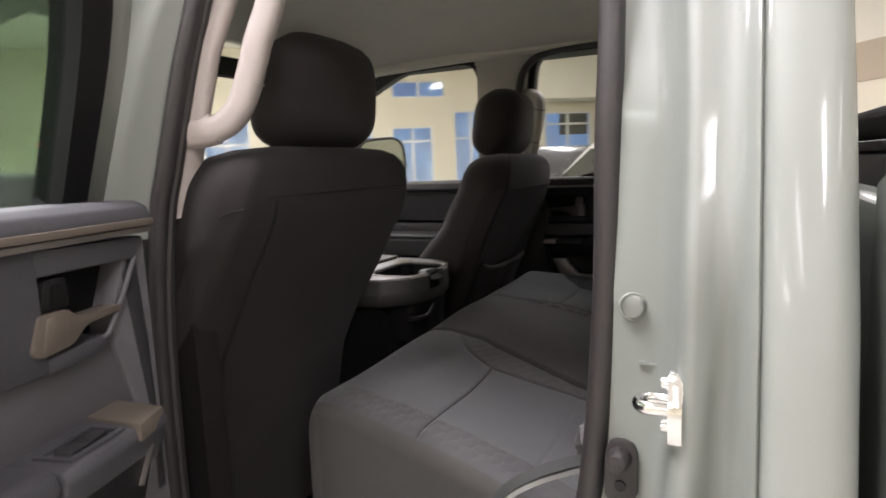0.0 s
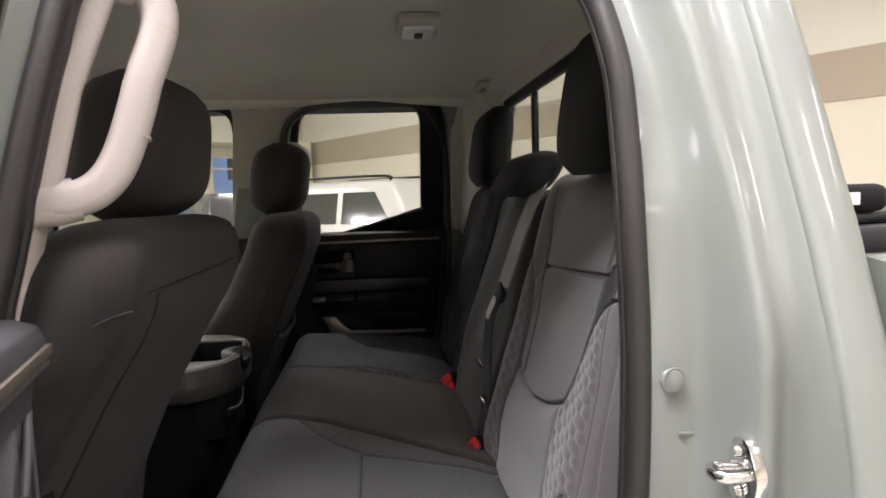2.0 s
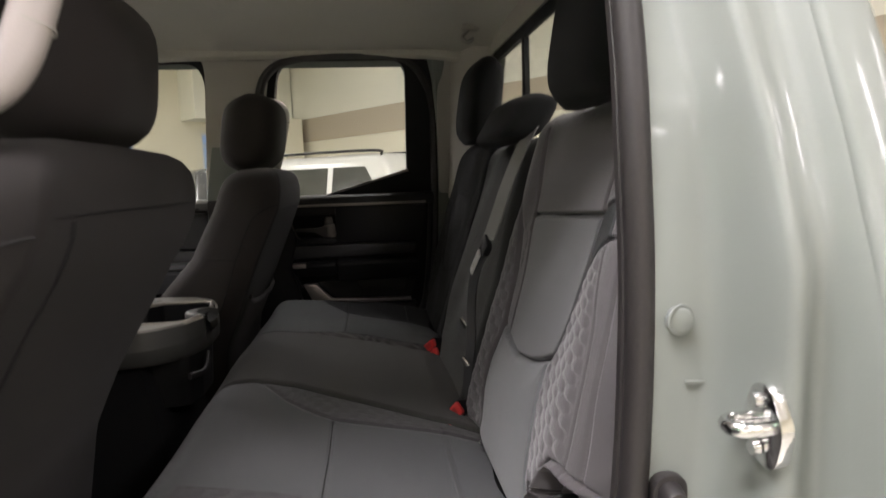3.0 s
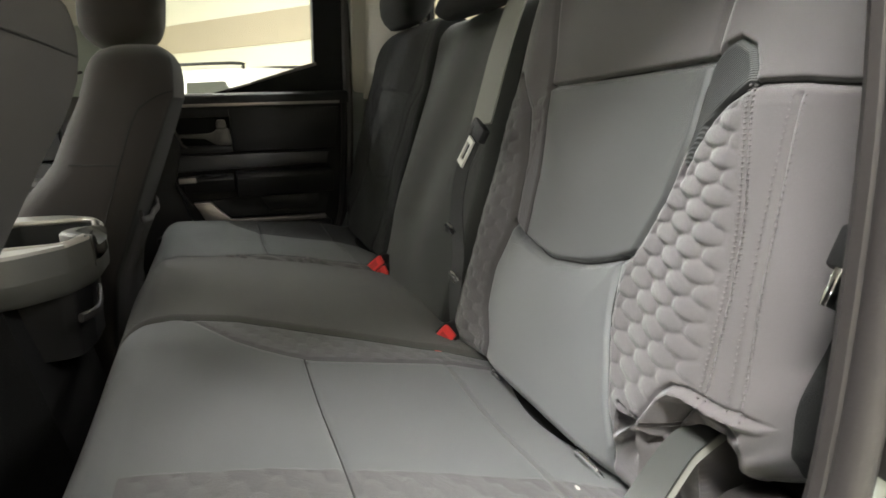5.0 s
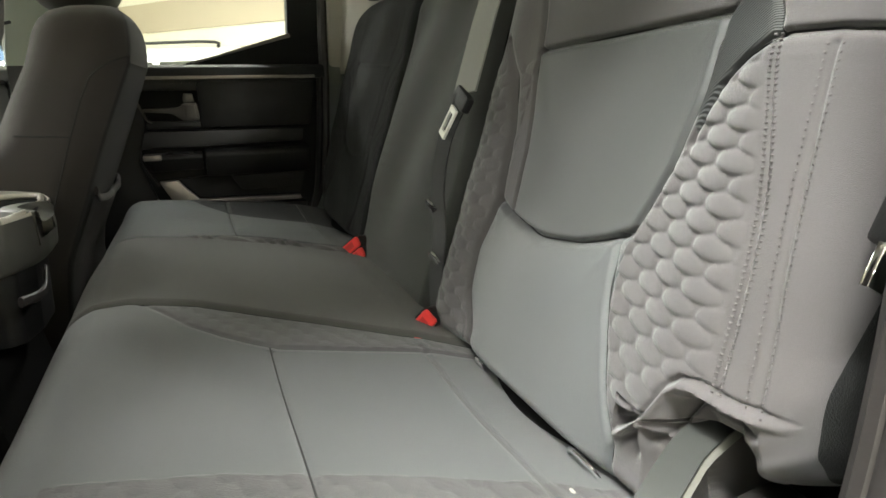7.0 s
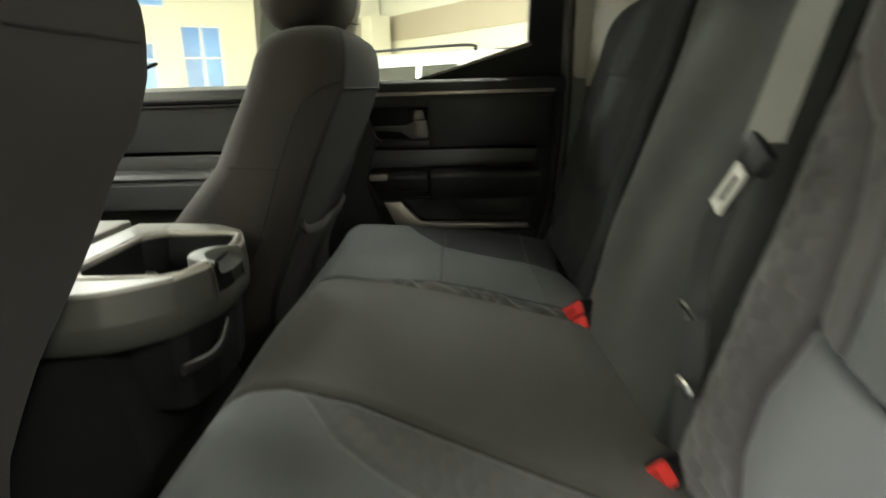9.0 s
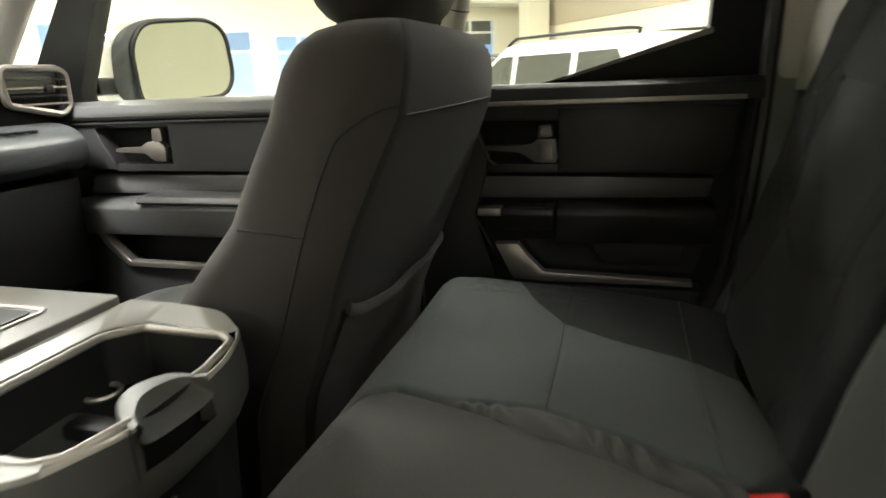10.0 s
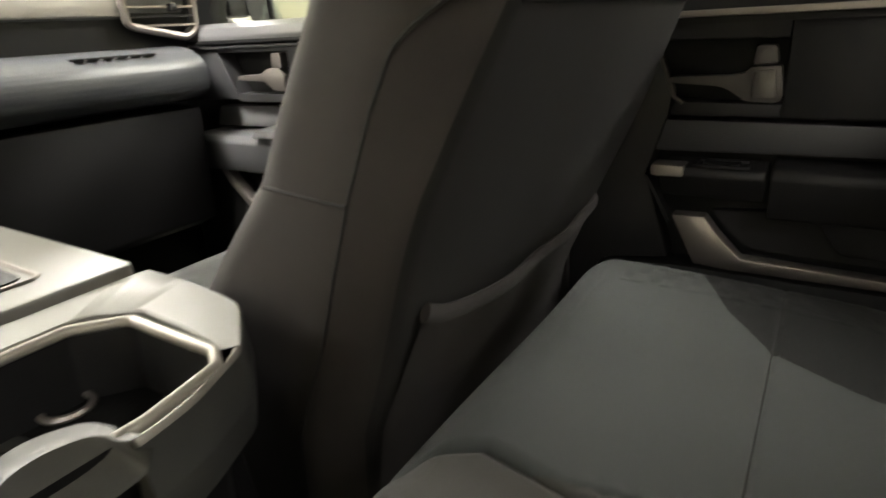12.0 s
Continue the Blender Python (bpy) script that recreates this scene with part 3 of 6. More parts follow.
# back corners and shoulder trim
part("corner_trim", loft([[(0.215, 0.20 + i, z), (0.245, 0.18 + i, z), (0.2345, 0.19 + i, z), (0.255, 0.25 + i, z), (0.262, 0.42 + i * 0.3, z), (0.27, 0.42 + i * 0.3, z), (0.27, 0.16 + i, z), (0.215, 0.16 + i, z)]
                          for z, i in ((1.345, 0.0), (1.45, 0.015), (1.6, 0.05), (1.75, 0.10), (1.84, 0.15))]), PLASTIC, cab)
part("corner_trim", loft([[(0.150, 1.80 - i, z), (0.175, 1.755 - i, z), (0.215, 1.705 - i, z), (0.2605, 1.64 - 0.8 * i, z), (0.2615, 1.60 - 0.5 * i, z), (0.2615, 1.82 - i, z), (0.15, 1.82 - i, z)]
                          for z, i in ((1.345, 0.0), (1.45, 0.028), (1.6, 0.078), (1.75, 0.127), (1.86, 0.163))]), PILLAR, cab, "light grey pillar trim")
for m in (None, MIRRORED):
    part("lower_corner_trim", box(0.19, 0.262, 0.14, 0.165, 0.62, 1.343, 0.01), PLASTIC, cab, m=m)

# headliner and roof
u, v = np.meshgrid(np.linspace(-1.25, 0.285, 70), np.linspace(0, 1, 60), indexing="ij")
yy = 0.255 + v * 1.39
edge = np.abs(v * 2 - 1)
zz = 1.905 - 0.085 * edge ** 4 - 0.05 * np.clip((u - 0.08) / 0.2, 0, 1) ** 2 - 0.05 * np.clip((-0.95 - u) / 0.3, 0, 1) ** 2
zz = zz - 0.012 * np.exp(-((u + 0.42) / 0.10) ** 2) * (1 - edge ** 3) + 0.008 * np.exp(-((u + 0.75) / 0.12) ** 2) * np.cos(v * 7) ** 2
hl = sheet("headliner", u, yy, zz, HEADLINER, None, flip=True)
tagged(hl, "grey cloth headliner of the truck cab", "ceiling", kind="structure")
part("roof", box(-1.2, 0.29, 0.24, 1.66, 1.925, 1.95, 0.01), PAINT, cab)
rail = smooth_path([(0.27, 0.27, 1.80), (0.05, 0.265, 1.825), (-0.4, 0.262, 1.838), (-0.9, 0.262, 1.832), (-1.2, 0.262, 1.79)], 6)
part("roof_rail_trim", tube(rail, 0.05, 0.035, 12, up=(0, 0, 1)), HEADLINER, cab)
for m in (None, MIRRORED):
    part("roof_side", loft([[(x, 0.20, 1.80), (x, 0.19, 1.87), (x, 0.24, 1.945), (x, 0.3, 1.95), (x, 0.3, 1.90)] for x in (-1.2, -0.4, 0.285)]), PAINT, cab, m=m)


def lean(x, y, z):
    """The cab's side leans in above the belt line."""
    return (x, y - 0.33 * max(0.0, z - 1.37), z)


surround = rounded([(0.262, 1.365), (0.262, 1.90), (-1.22, 1.90), (-1.22, 1.79), (-1.13, 1.808), (-0.95, 1.845), (-0.638, 1.846), (-0.705, 1.365), (-0.538, 1.365), (-0.440, 1.836), (0.104, 1.836), (0.114, 1.365)],
                   [0, 0, 0, 0, 0.03, 0.08, 0.075, 0, 0, 0.075, 0.085, 0], 8)
part("window_surround", prism(surround, "y", 1.795, 1.832, 0.004, 2, shear=lean), PILLAR, cab, "grey plastic trim round the side windows")
cove = smooth_path([(-1.2, 1.628, 1.815), (-0.6, 1.632, 1.838), (0.0, 1.632, 1.838), (0.24, 1.625, 1.815)], 6)
part("headliner_cove", tube(cove, 0.030, 0.022, 12, up=(0, -0.6, 1)), HEADLINER, cab)
LY = 0.925
lt = thing("dome_light", "small clear dome light set in the headliner", "lamp", at=(-0.06, LY, 1.90))
part("housing", box(-0.11, -0.01, LY - 0.06, LY + 0.06, 1.875, 1.905, 0.012), PILLAR, lt)
part("lens", box(-0.095, -0.025, LY - 0.045, LY + 0.045, 1.868, 1.88, 0.005), FRAME_W, lt, "clear ribbed lens")
part("lens_button", box(-0.07, -0.05, LY - 0.015, LY + 0.015, 1.862, 1.87, 0.003), PLASTIC, lt)
hk = thing("coat_hook", "grey plastic coat hook on the headliner", "hook", at=(0.19, 1.45, 1.87))
part("hook_base", box(0.16, 0.215, 1.43, 1.47, 1.858, 1.885, 0.008), PILLAR, hk)
part("hook_arm", tube(smooth_path([(0.18, 1.45, 1.862), (0.16, 1.45, 1.84), (0.175, 1.45, 1.825), (0.195, 1.45, 1.835)], 5), 0.006, 0.012, 8, up=(0, 1, 0)), PILLAR, hk)

# pillar trims inside, with grab handles
def near_trim(z):
    x, y = lerp_table(NEAR_B, z)
    return [(x + 0.003, y + 0.012, z), (x + 0.010, y + 0.030, z), (x + 0.012, y + 0.052, z), (x + 0.004, y + 0.064, z), (x - 0.02, y + 0.075, z), (x - 0.11, y + 0.08, z), (x - 0.12, y + 0.06, z), (x - 0.12, y, z)]


part("middle_pillar_trim", loft([near_trim(z) for z in np.linspace(1.372, 1.84, 14)]), GREIGE, cab, "greige plastic pillar trim")
for m in (None, MIRRORED):
    part("lower_pillar_trim", loft([[(-0.55, 0.15, z), (-0.555, 0.2, z), (-0.6, 0.215, z), (-0.68, 0.2, z), (-0.69, 0.15, z)] for z in (0.62, 1.0, 1.37)]), POSTTRIM, cab, m=m)
def on_pillar(d, z):
    """A place d metres out from the pillar trim, towards the seat."""
    x, y = lerp_table(NEAR_B, z)
    return Vector((x + 0.006 + 0.90 * d, y + 0.034 + 0.43 * d, z))


def grab_handle(at, label, mat, seam, m=None):
    gh = thing("grab_handle", label, "handle", "pillar grab handles", at=at)
    hp = rounded([(-0.01, 1.502), (0.040, 1.502), (0.066, 1.530), (0.074, 1.60), (0.074, 1.705), (0.045, 1.740), (-0.01, 1.742)], [0, 0.03, 0.03, 0.04, 0.04, 0.03, 0], 6)
    up = (0.43, -0.9, 0)
    part("base_bar", tube([on_pillar(0.004, z) for z in (1.490, 1.50, 1.62, 1.74, 1.75)], 0.014, 0.018, 14, up=up, power=3.2), mat, gh, m=m)
    part("grip", tube([on_pillar(d, z) for d, z in hp], 0.0195, 0.0200, 18, up=up, power=3.2), mat, gh, m=m)
    for z in (1.572, 1.69):
        part("grip_seam", tube([on_pillar(0.0735, z), on_pillar(0.0737, z + 0.0022)], 0.0198, 0.0203, 18, up=up, power=3.2), seam, gh, m=m)
    part("lower_mount", tube([on_pillar(-0.012, 1.498), on_pillar(0.012, 1.499), on_pillar(0.034, 1.504)], 0.023, 0.019, 18, up=up, power=3.0), mat, gh, m=m)
    part("upper_mount", tube([on_pillar(-0.012, 1.745), on_pillar(0.012, 1.743), on_pillar(0.034, 1.738)], 0.023, 0.019, 18, up=up, power=3.0), mat, gh, m=m)


grab_handle((-0.50, 0.2, 1.5), "chunky greige plastic grab handle on the pillar", GREIGE, PILLAR)
grab_handle((-0.50, 1.7, 1.43), "grey plastic grab handle on the far pillar", PILLAR, SOFT, Matrix.Translation((0.0, 0.015, -0.062)) @ MIRRORED)

# fittings on the jamb
st = thing("door_striker", "chrome plated door striker bolted to the jamb", "striker", at=(0.17, 0.05, 1.21))
pl = rounded([(0.016, 1.176), (0.052, 1.180), (0.060, 1.21), (0.046, 1.245), (0.024, 1.247), (0.006, 1.213)], 0.012, 5)
part("plate", prism(pl, "x", 0.166, 0.178, 0.001), CHROME, st)
part("loop", tube(smooth_path([(0.166, 0.024, 1.211), (0.148, 0.023, 1.211), (0.139, 0.030, 1.211), (0.139, 0.042, 1.211), (0.148, 0.049, 1.211), (0.166, 0.048, 1.211)], 5), 0.005, 0.006, 10, up=(0, 0, 1)), CHROME, st)
for z in (1.191, 1.232):
    part("bolt", cylinder((0.165, 0.036, z), (0.159, 0.036, z), 0.0065, 0.006, 12), CHROME, st)
bp = thing("hole_plug", "round painted hole plug in the jamb", "plug", at=(0.126, 0.09, 1.288))
part("disc", cylinder((0.127, 0.096, 1.288), (0.1255, 0.0885, 1.288), 0.0132, 0.0115, 28, bevel=0.0015), PAINT, bp)
part("rim", tube([(0.1265 + 0.0132 * math.cos(a), 0.0915 + 0.003 * math.cos(a), 1.288 + 0.0132 * math.sin(a)) for a in np.linspace(0, 2 * math.pi, 28, endpoint=False)], 0.0016, closed=True, sides=6, up=(0, 1, 0)), PAINT, bp)
bs2 = thing("door_bumper", "black rubber door bump stop on the jamb", "bump stop", at=(0.115, 0.09, 1.12))
part("base", prism(rounded([(0.098, 1.075), (0.132, 1.078), (0.132, 1.145), (0.10, 1.145)], 0.016, 5), "y", 0.085, 0.1, 0.002), RUBBER, bs2)
part("stub", cylinder((0.115, 0.088, 1.128), (0.113, 0.066, 1.128), 0.0125, 0.010, 20, bevel=0.002), RUBBER, bs2)
part("screw", cylinder((0.115, 0.088, 1.097), (0.115, 0.083, 1.097), 0.006, 0.006, 12), TRIM, bs2)
part("weld_mark", prism(rounded([(0.132, 1.2285), (0.156, 1.228), (0.156, 1.2305), (0.132, 1.2315)], 0.001, 2), "y", 0.0895, 0.094), PAINT, cab)

# truck bed behind the cab
bed = thing("truck_bed", "grey-green pickup bed with a rolled front edge", "truck bed", at=(1.0, 0.95, 0.4))
for m in (None, MIRRORED):
    part("bed_side", loft([[(x, 0.02, 0.5), (x, -0.03, 0.9), (x, -0.02, 1.25), (x, -0.005, 1.37), (x, 0.02, 1.408), (x, 0.07, 1.415), (x, 0.10, 1.405), (x, 0.10, 1.2), (x, 0.10, 0.5)] for x in (0.325, 1.2, 2.0)]), PAINT, bed, m=m)
part("bed_front", box(0.325, 0.36, 0.1, 1.8, 0.5, 1.39, 0.01), PAINT, bed)
part("bed_floor", box(0.36, 2.0, 0.1, 1.8, 0.5, 0.56), PLASTIC, bed)
tc = thing("tonneau_cover", "folded black soft tonneau cover stacked on the bed", "bed cover", at=(0.47, 0.95, 1.39))
part("folded_panel", box(0.375, 0.575, 0.30, 1.60, 1.4465, 1.489, 0.016, 3), FABRIC, tc)
part("folded_panel", box(0.36, 0.62, 0.28, 1.62, 1.432, 1.4455, 0.005), PLASTIC, tc)
part("folded_panel", box(0.36, 0.66, 0.26, 1.64, 1.391, 1.431, 0.008), SOFT, tc)
part("paper_label", box(0.41, 0.520, 0.2975, 0.3, 1.459, 1.477), PAPER, tc, "white paper label")


# ---- rear seat ----
def arc_run(total, straight, r):
    """Along a run: flat for straight, then round a quarter of radius r, then straight back. Gives (flat, out, back)."""
    s = np.asarray(total)
    a = np.clip((s - straight) / r, 0, math.pi / 2)
    rest = np.clip(s - straight - r * math.pi / 2, 0, None)
    return np.minimum(s, straight), r * np.sin(a), r * (1 - np.cos(a)) + rest


INS_TL, INS_TR = (0.62, 1.352), (0.326, 1.368)
SMILE = [(0.619, 1.165), (0.59, 1.153), (0.54, 1.145), (0.49, 1.142), (0.43, 1.150), (0.39, 1.162), (0.358, 1.176)]
INS_L = [INS_TL, (0.606, 1.30), (0.588, 1.23), (0.578, 1.151)]
INS_R = [INS_TR, (0.323, 1.30), (0.334, 1.24), (0.358, 1.176)]
LOW_L = [(0.70, 1.37), (0.655, 1.32), (0.634, 1.25), (0.619, 1.165), (0.636, 1.10), (0.628, 1.04), (0.602, 0.995), (0.598, 0.95)]
LOW_R = [(0.372, 1.170), (0.352, 1.10), (0.322, 1.04), (0.300, 1.0), (0.298, 0.95)]
HEX_R = [(0.262, 1.345), (0.234, 1.25), (0.224, 1.19), (0.217, 1.09), (0.213, 1.080)]
ARC = [(0.318, 1.262), (0.309, 1.290), (0.303, 1.307), (0.288, 1.326), (0.265, 1.342)]
WRAP = ARC + [(0.250, 1.346), (0.213, 1.346), (0.186, 1.343), (0.09, 1.338)]
PATCH = [INS_TR, (0.314, 1.381), (0.300, 1.386), (0.278, 1.377), (0.265, 1.360), (0.259, 1.345)]
TOPS = [(0.66, 1.50), (0.640, 1.42), INS_TL]
TOPS2 = [(0.318, 1.50), (0.326, 1.42), INS_TR]
MOUTH = [(0.300, 1.014), (0.272, 1.038), (0.262, 1.048), (0.255, 1.063), (0.248, 1.080), (0.238, 1.090), (0.225, 1.092), (0.20, 1.088), (0.185, 1.086), (0.170, 1.082)]
MOUTH_Y, MOUTH_Z = [q[0] for q in MOUTH[::-1]], [q[1] for q in MOUTH[::-1]]


def groove(y, z, line, depth=0.005, width=0.0045):
    return depth * np.exp(-(line_distance(y, z, line) / width) ** 2)


def pillow(y, z, poly_lines, height, reach):
    d = np.min([line_distance(y, z, l) for l in poly_lines], axis=0)
    return height * (1 - np.exp(-d / reach))


def back_field(n, m, quilt=1.0):
    s = np.linspace(0, 0.530 + 0.072 * math.pi / 2 + 0.05, n)
    v = np.linspace(0, 0.532 + 0.045 * math.pi / 2 + 0.05, m)
    flat, out, back = arc_run(s, 0.530, 0.072)
    zf, zo, zb = arc_run(v, 0.532, 0.045)
    z = (0.955 + zf + zo)[None, :] + 0 * s[:, None]
    y = (0.735 - flat - out)[:, None] - 0.010 * np.clip((z - 1.15) / 0.3, 0, 1) * np.clip((s - 0.52) / 0.06, 0, 1)[:, None]
    y = y + 0.020 * np.clip((0.20 - y) / 0.07, 0, 1) * np.clip((1.27 - z) / 0.14, 0, 1)
    x = 0.03 + 0.30 * (z - 0.97) + back[:, None] + zb[None, :]
    x = x + 0.03 * np.clip(1 - s / 0.03, 0, 1)[:, None] ** 2 + 0.03 * np.clip(1 - v / 0.03, 0, 1)[None, :] ** 2
    zt = np.clip((z - 0.99) / 0.06, 0, 1) * np.clip((1.43 - z) / 0.10, 0, 1)
    bul = 0.019 * np.exp(-((y - 0.250) / 0.060) ** 2) * zt + 0.013 * np.exp(-((y - 0.685) / 0.04) ** 2)
    bul = bul + 0.014 * np.exp(-((z - 1.07) / 0.09) ** 2) * np.exp(-((y - 0.47) / 0.16) ** 2)
    hexpoly = ARC[::-1] + [(0.334, 1.24), (0.358, 1.176), (0.350, 1.10), (0.320, 1.04), (0.296, 1.018), (0.257, 1.066), (0.240, 1.096), (0.217, 1.098), (0.224, 1.19), (0.234, 1.25), (0.262, 1.345)]
    low = SMILE[::-1] + LOW_L[4:] + [(0.298, 0.95)] + LOW_R[1:4][::-1]
    ins = [INS_TL] + INS_L[1:] + [q for q in SMILE if q[0] < 0.575] + INS_R[1:3][::-1] + [INS_TR]
    ih, il, ii = inside(y, z, hexpoly), inside(y, z, low), inside(y, z, ins)
    d = np.min([line_distance(y, z, l) for l in (INS_R, LOW_R, HEX_R, WRAP, MOUTH)], axis=0)
    hc = honeycomb(y - 0.25 - 0.10 * (z - 1.19), z - 1.0 - 0.06 * (y - 0.25), 0.040, 0.0158)
    bul = bul + np.where(ih, 0.0036 * np.interp(z, [1.04, 1.20], [0.6, 1.0]) * hc * np.clip(d / 0.010, 0, 1), 0)
    inner = (y > 0.62) & (z < 1.34) & ~il
    hc2 = honeycomb(y, z - 1.0, 0.040, 0.0158)
    bul = bul + np.where(inner, 0.0018 * hc2 * np.clip((line_distance(y, z, LOW_L)) / 0.02, 0, 1), 0)
    bul = bul + np.where(il, pillow(y, z, [SMILE, LOW_L, LOW_R], 0.005, 0.024), 0) + np.where(ii, pillow(y, z, [SMILE, INS_L, INS_R, [INS_TL, INS_TR]], 0.002, 0.03), 0)
    for line, dep, wid in ((SMILE, 0.010, 0.004), (INS_L, 0.004, 0.003), (INS_R, 0.005, 0.0032), ([INS_TL, INS_TR], 0.009, 0.0035), (LOW_L, 0.007, 0.006), (LOW_R, 0.005, 0.0035), ([(q[0] - 0.007, q[1]) for q in HEX_R], 0.0022, 0.0012),
                           ([(0.2115, 1.336), (0.2035, 1.25), (0.1955, 1.18), (0.184, 1.085)], 0.003, 0.0025), (WRAP, 0.008, 0.0035), (PATCH, 0.005, 0.003), (TOPS, 0.004, 0.004), (TOPS2, 0.004, 0.004)):
        bul = bul - groove(y, z, line, dep, wid)
    # the gathered opening at the foot of the outer bolster
    md = line_distance(y, z, MOUTH)
    below = (y > 0.12) & (y < 0.300) & (z < np.interp(y, MOUTH_Y, MOUTH_Z))
    sd = np.where(below, md, -md)
    at_mouth = np.clip((y - 0.160) / 0.02, 0, 1) * np.clip((0.305 - y) / 0.02, 0, 1)
    bul = bul + at_mouth * (0.0065 * np.exp(-((sd - 0.003) / 0.0034) ** 2) - 0.0040 * np.exp(-((sd + 0.003) / 0.0020) ** 2))
    mid_mouth = np.clip((y - 0.180) / 0.02, 0, 1) * np.clip((0.262 - y) / 0.02, 0, 1)
    bul = bul - np.where(below, mid_mouth * (0.024 * np.clip((sd - 0.004) / 0.012, 0, 1) + 0.010 * np.clip((sd - 0.022) / 0.012, 0, 1) + 0.007 * np.exp(-((sd - 0.0165) / 0.0022) ** 2)), 0)
    # creases run out from the corner of the opening
    cy, cz = y - 0.264, z - 1.048
    r, turn = np.hypot(cy, cz), np.arctan2(cz, cy)
    crumple = np.where((z < 1.052) & (y > 0.222) & (y < 0.30), np.exp(-((r - 0.022) / 0.020) ** 2), 0)
    bul = bul + (0.0060 * np.sin(7.5 * turn + 40 * r + 1.0) + 0.0025 * np.sin(17 * turn - 90 * r)) * crumple - 0.006 * crumple
    # the dark hole that the strap comes out of
    hole = np.clip((1.058 - z) / 0.006, 0, 1) * np.clip((y - 0.186) / 0.005, 0, 1) * np.clip((0.236 - 0.25 * (1.058 - z) - y) / 0.006, 0, 1)
    bul = bul - 0.085 * hole
    # the outer bolster ends in a foot that turns under
    foot = np.interp(y, [0.12, 0.15, 0.182, 0.192, 0.200], [1.100, 1.096, 1.090, 1.075, 0.94])
    curl = np.clip((foot - z) / 0.072, 0, 1)
    bul = bul + 0.007 * np.exp(-((z - foot - 0.012) / 0.020) ** 2) * np.clip((0.185 - y) / 0.03, 0, 1)
    bul = bul - np.where(y < 0.20, 0.075 * (1 - np.sqrt(np.clip(1 - curl ** 2, 0, 1))) + 0.05 * np.clip((foot - 0.072 - z) / 0.006, 0, 1), 0)
    bul = bul + np.where(y < 0.20, 0.0022 * np.sin(210 * (y + 0.9 * z)) * np.exp(-((z - foot + 0.045) / 0.018) ** 2), 0)
    # soft wear ripples
    wob = 0.0016 * np.sin(23 * y + 31 * z) * np.sin(17 * z - 9 * y)
    x = np.minimum(x - bul * quilt - wob * (2 - quilt), 0.252)
    reg = np.where(y > 0.45, 0, 2)
    reg[z > 1.345] = 3
    reg[(y < 0.27) & (z <= 1.345)] = 4
    reg[ih] = 2
    reg[il] = 1
    reg[ii] = 5
    reg[inside(y, z, [INS_TL, (0.66, 1.52), (0.318, 1.52), INS_TR])] = 6
    reg[inside(y, z, PATCH + ARC[::-1] + [(0.323, 1.30)])] = 8
    reg[(reg == 3) & (y > 0.45)] = 7
    reg[(reg == 0) & (z < 1.0) & (y < 0.597)] = 1
    reg[(reg == 2) & (z < 1.02)] = 4
    # region 9: shade on the bolster's rolled-away side, put in as a dark colour
    reg[(s > 0.530 + 0.072 * 1.05)[:, None] & (z < 1.50)] = 9
    return x, y, z, reg


def surface_x(y, z):
    """Front of the near backrest, for laying stitches on it."""
    zt = np.clip((z - 0.99) / 0.06, 0, 1) * np.clip((1.43 - z) / 0.10, 0, 1)
    roll = 0.072 * (1 - np.sqrt(np.clip(1 - np.clip((0.205 - y) / 0.072, 0, 0.99) ** 2, 0, 1)))
    return 0.03 + 0.30 * (z - 0.97) + roll - 0.019 * np.exp(-((y - 0.250) / 0.060) ** 2) * zt


bench = thing("rear_bench_seat", "dark grey fabric rear bench seat with quilted bolsters", "bench seat", at=(-0.2, CY, 0.62))
REGIONS = {0: ("inner_bolster", SUEDE, "faintly quilted charcoal bolster"), 1: ("lower_insert", INSERT, "smooth grey lumbar insert"), 2: ("quilted_bolster", SUEDE, "honeycomb quilted bolster"),
           3: ("top_panel", SUEDE, ""), 4: ("side_panel", SUEDE, "double stitched side panel"), 5: ("upper_insert", UPPER, "grey upper insert, darkened for the roof's shade"), 6: ("shoulder_panel", SUEDE, ""), 7: ("inner_top_panel", SUEDE, ""), 8: ("mesh_patch", MESH, "dark grey ribbed fabric patch"), 9: ("shaded_bolster_side", FABRIC, "outer side of the backrest, its shade put in as charcoal")}
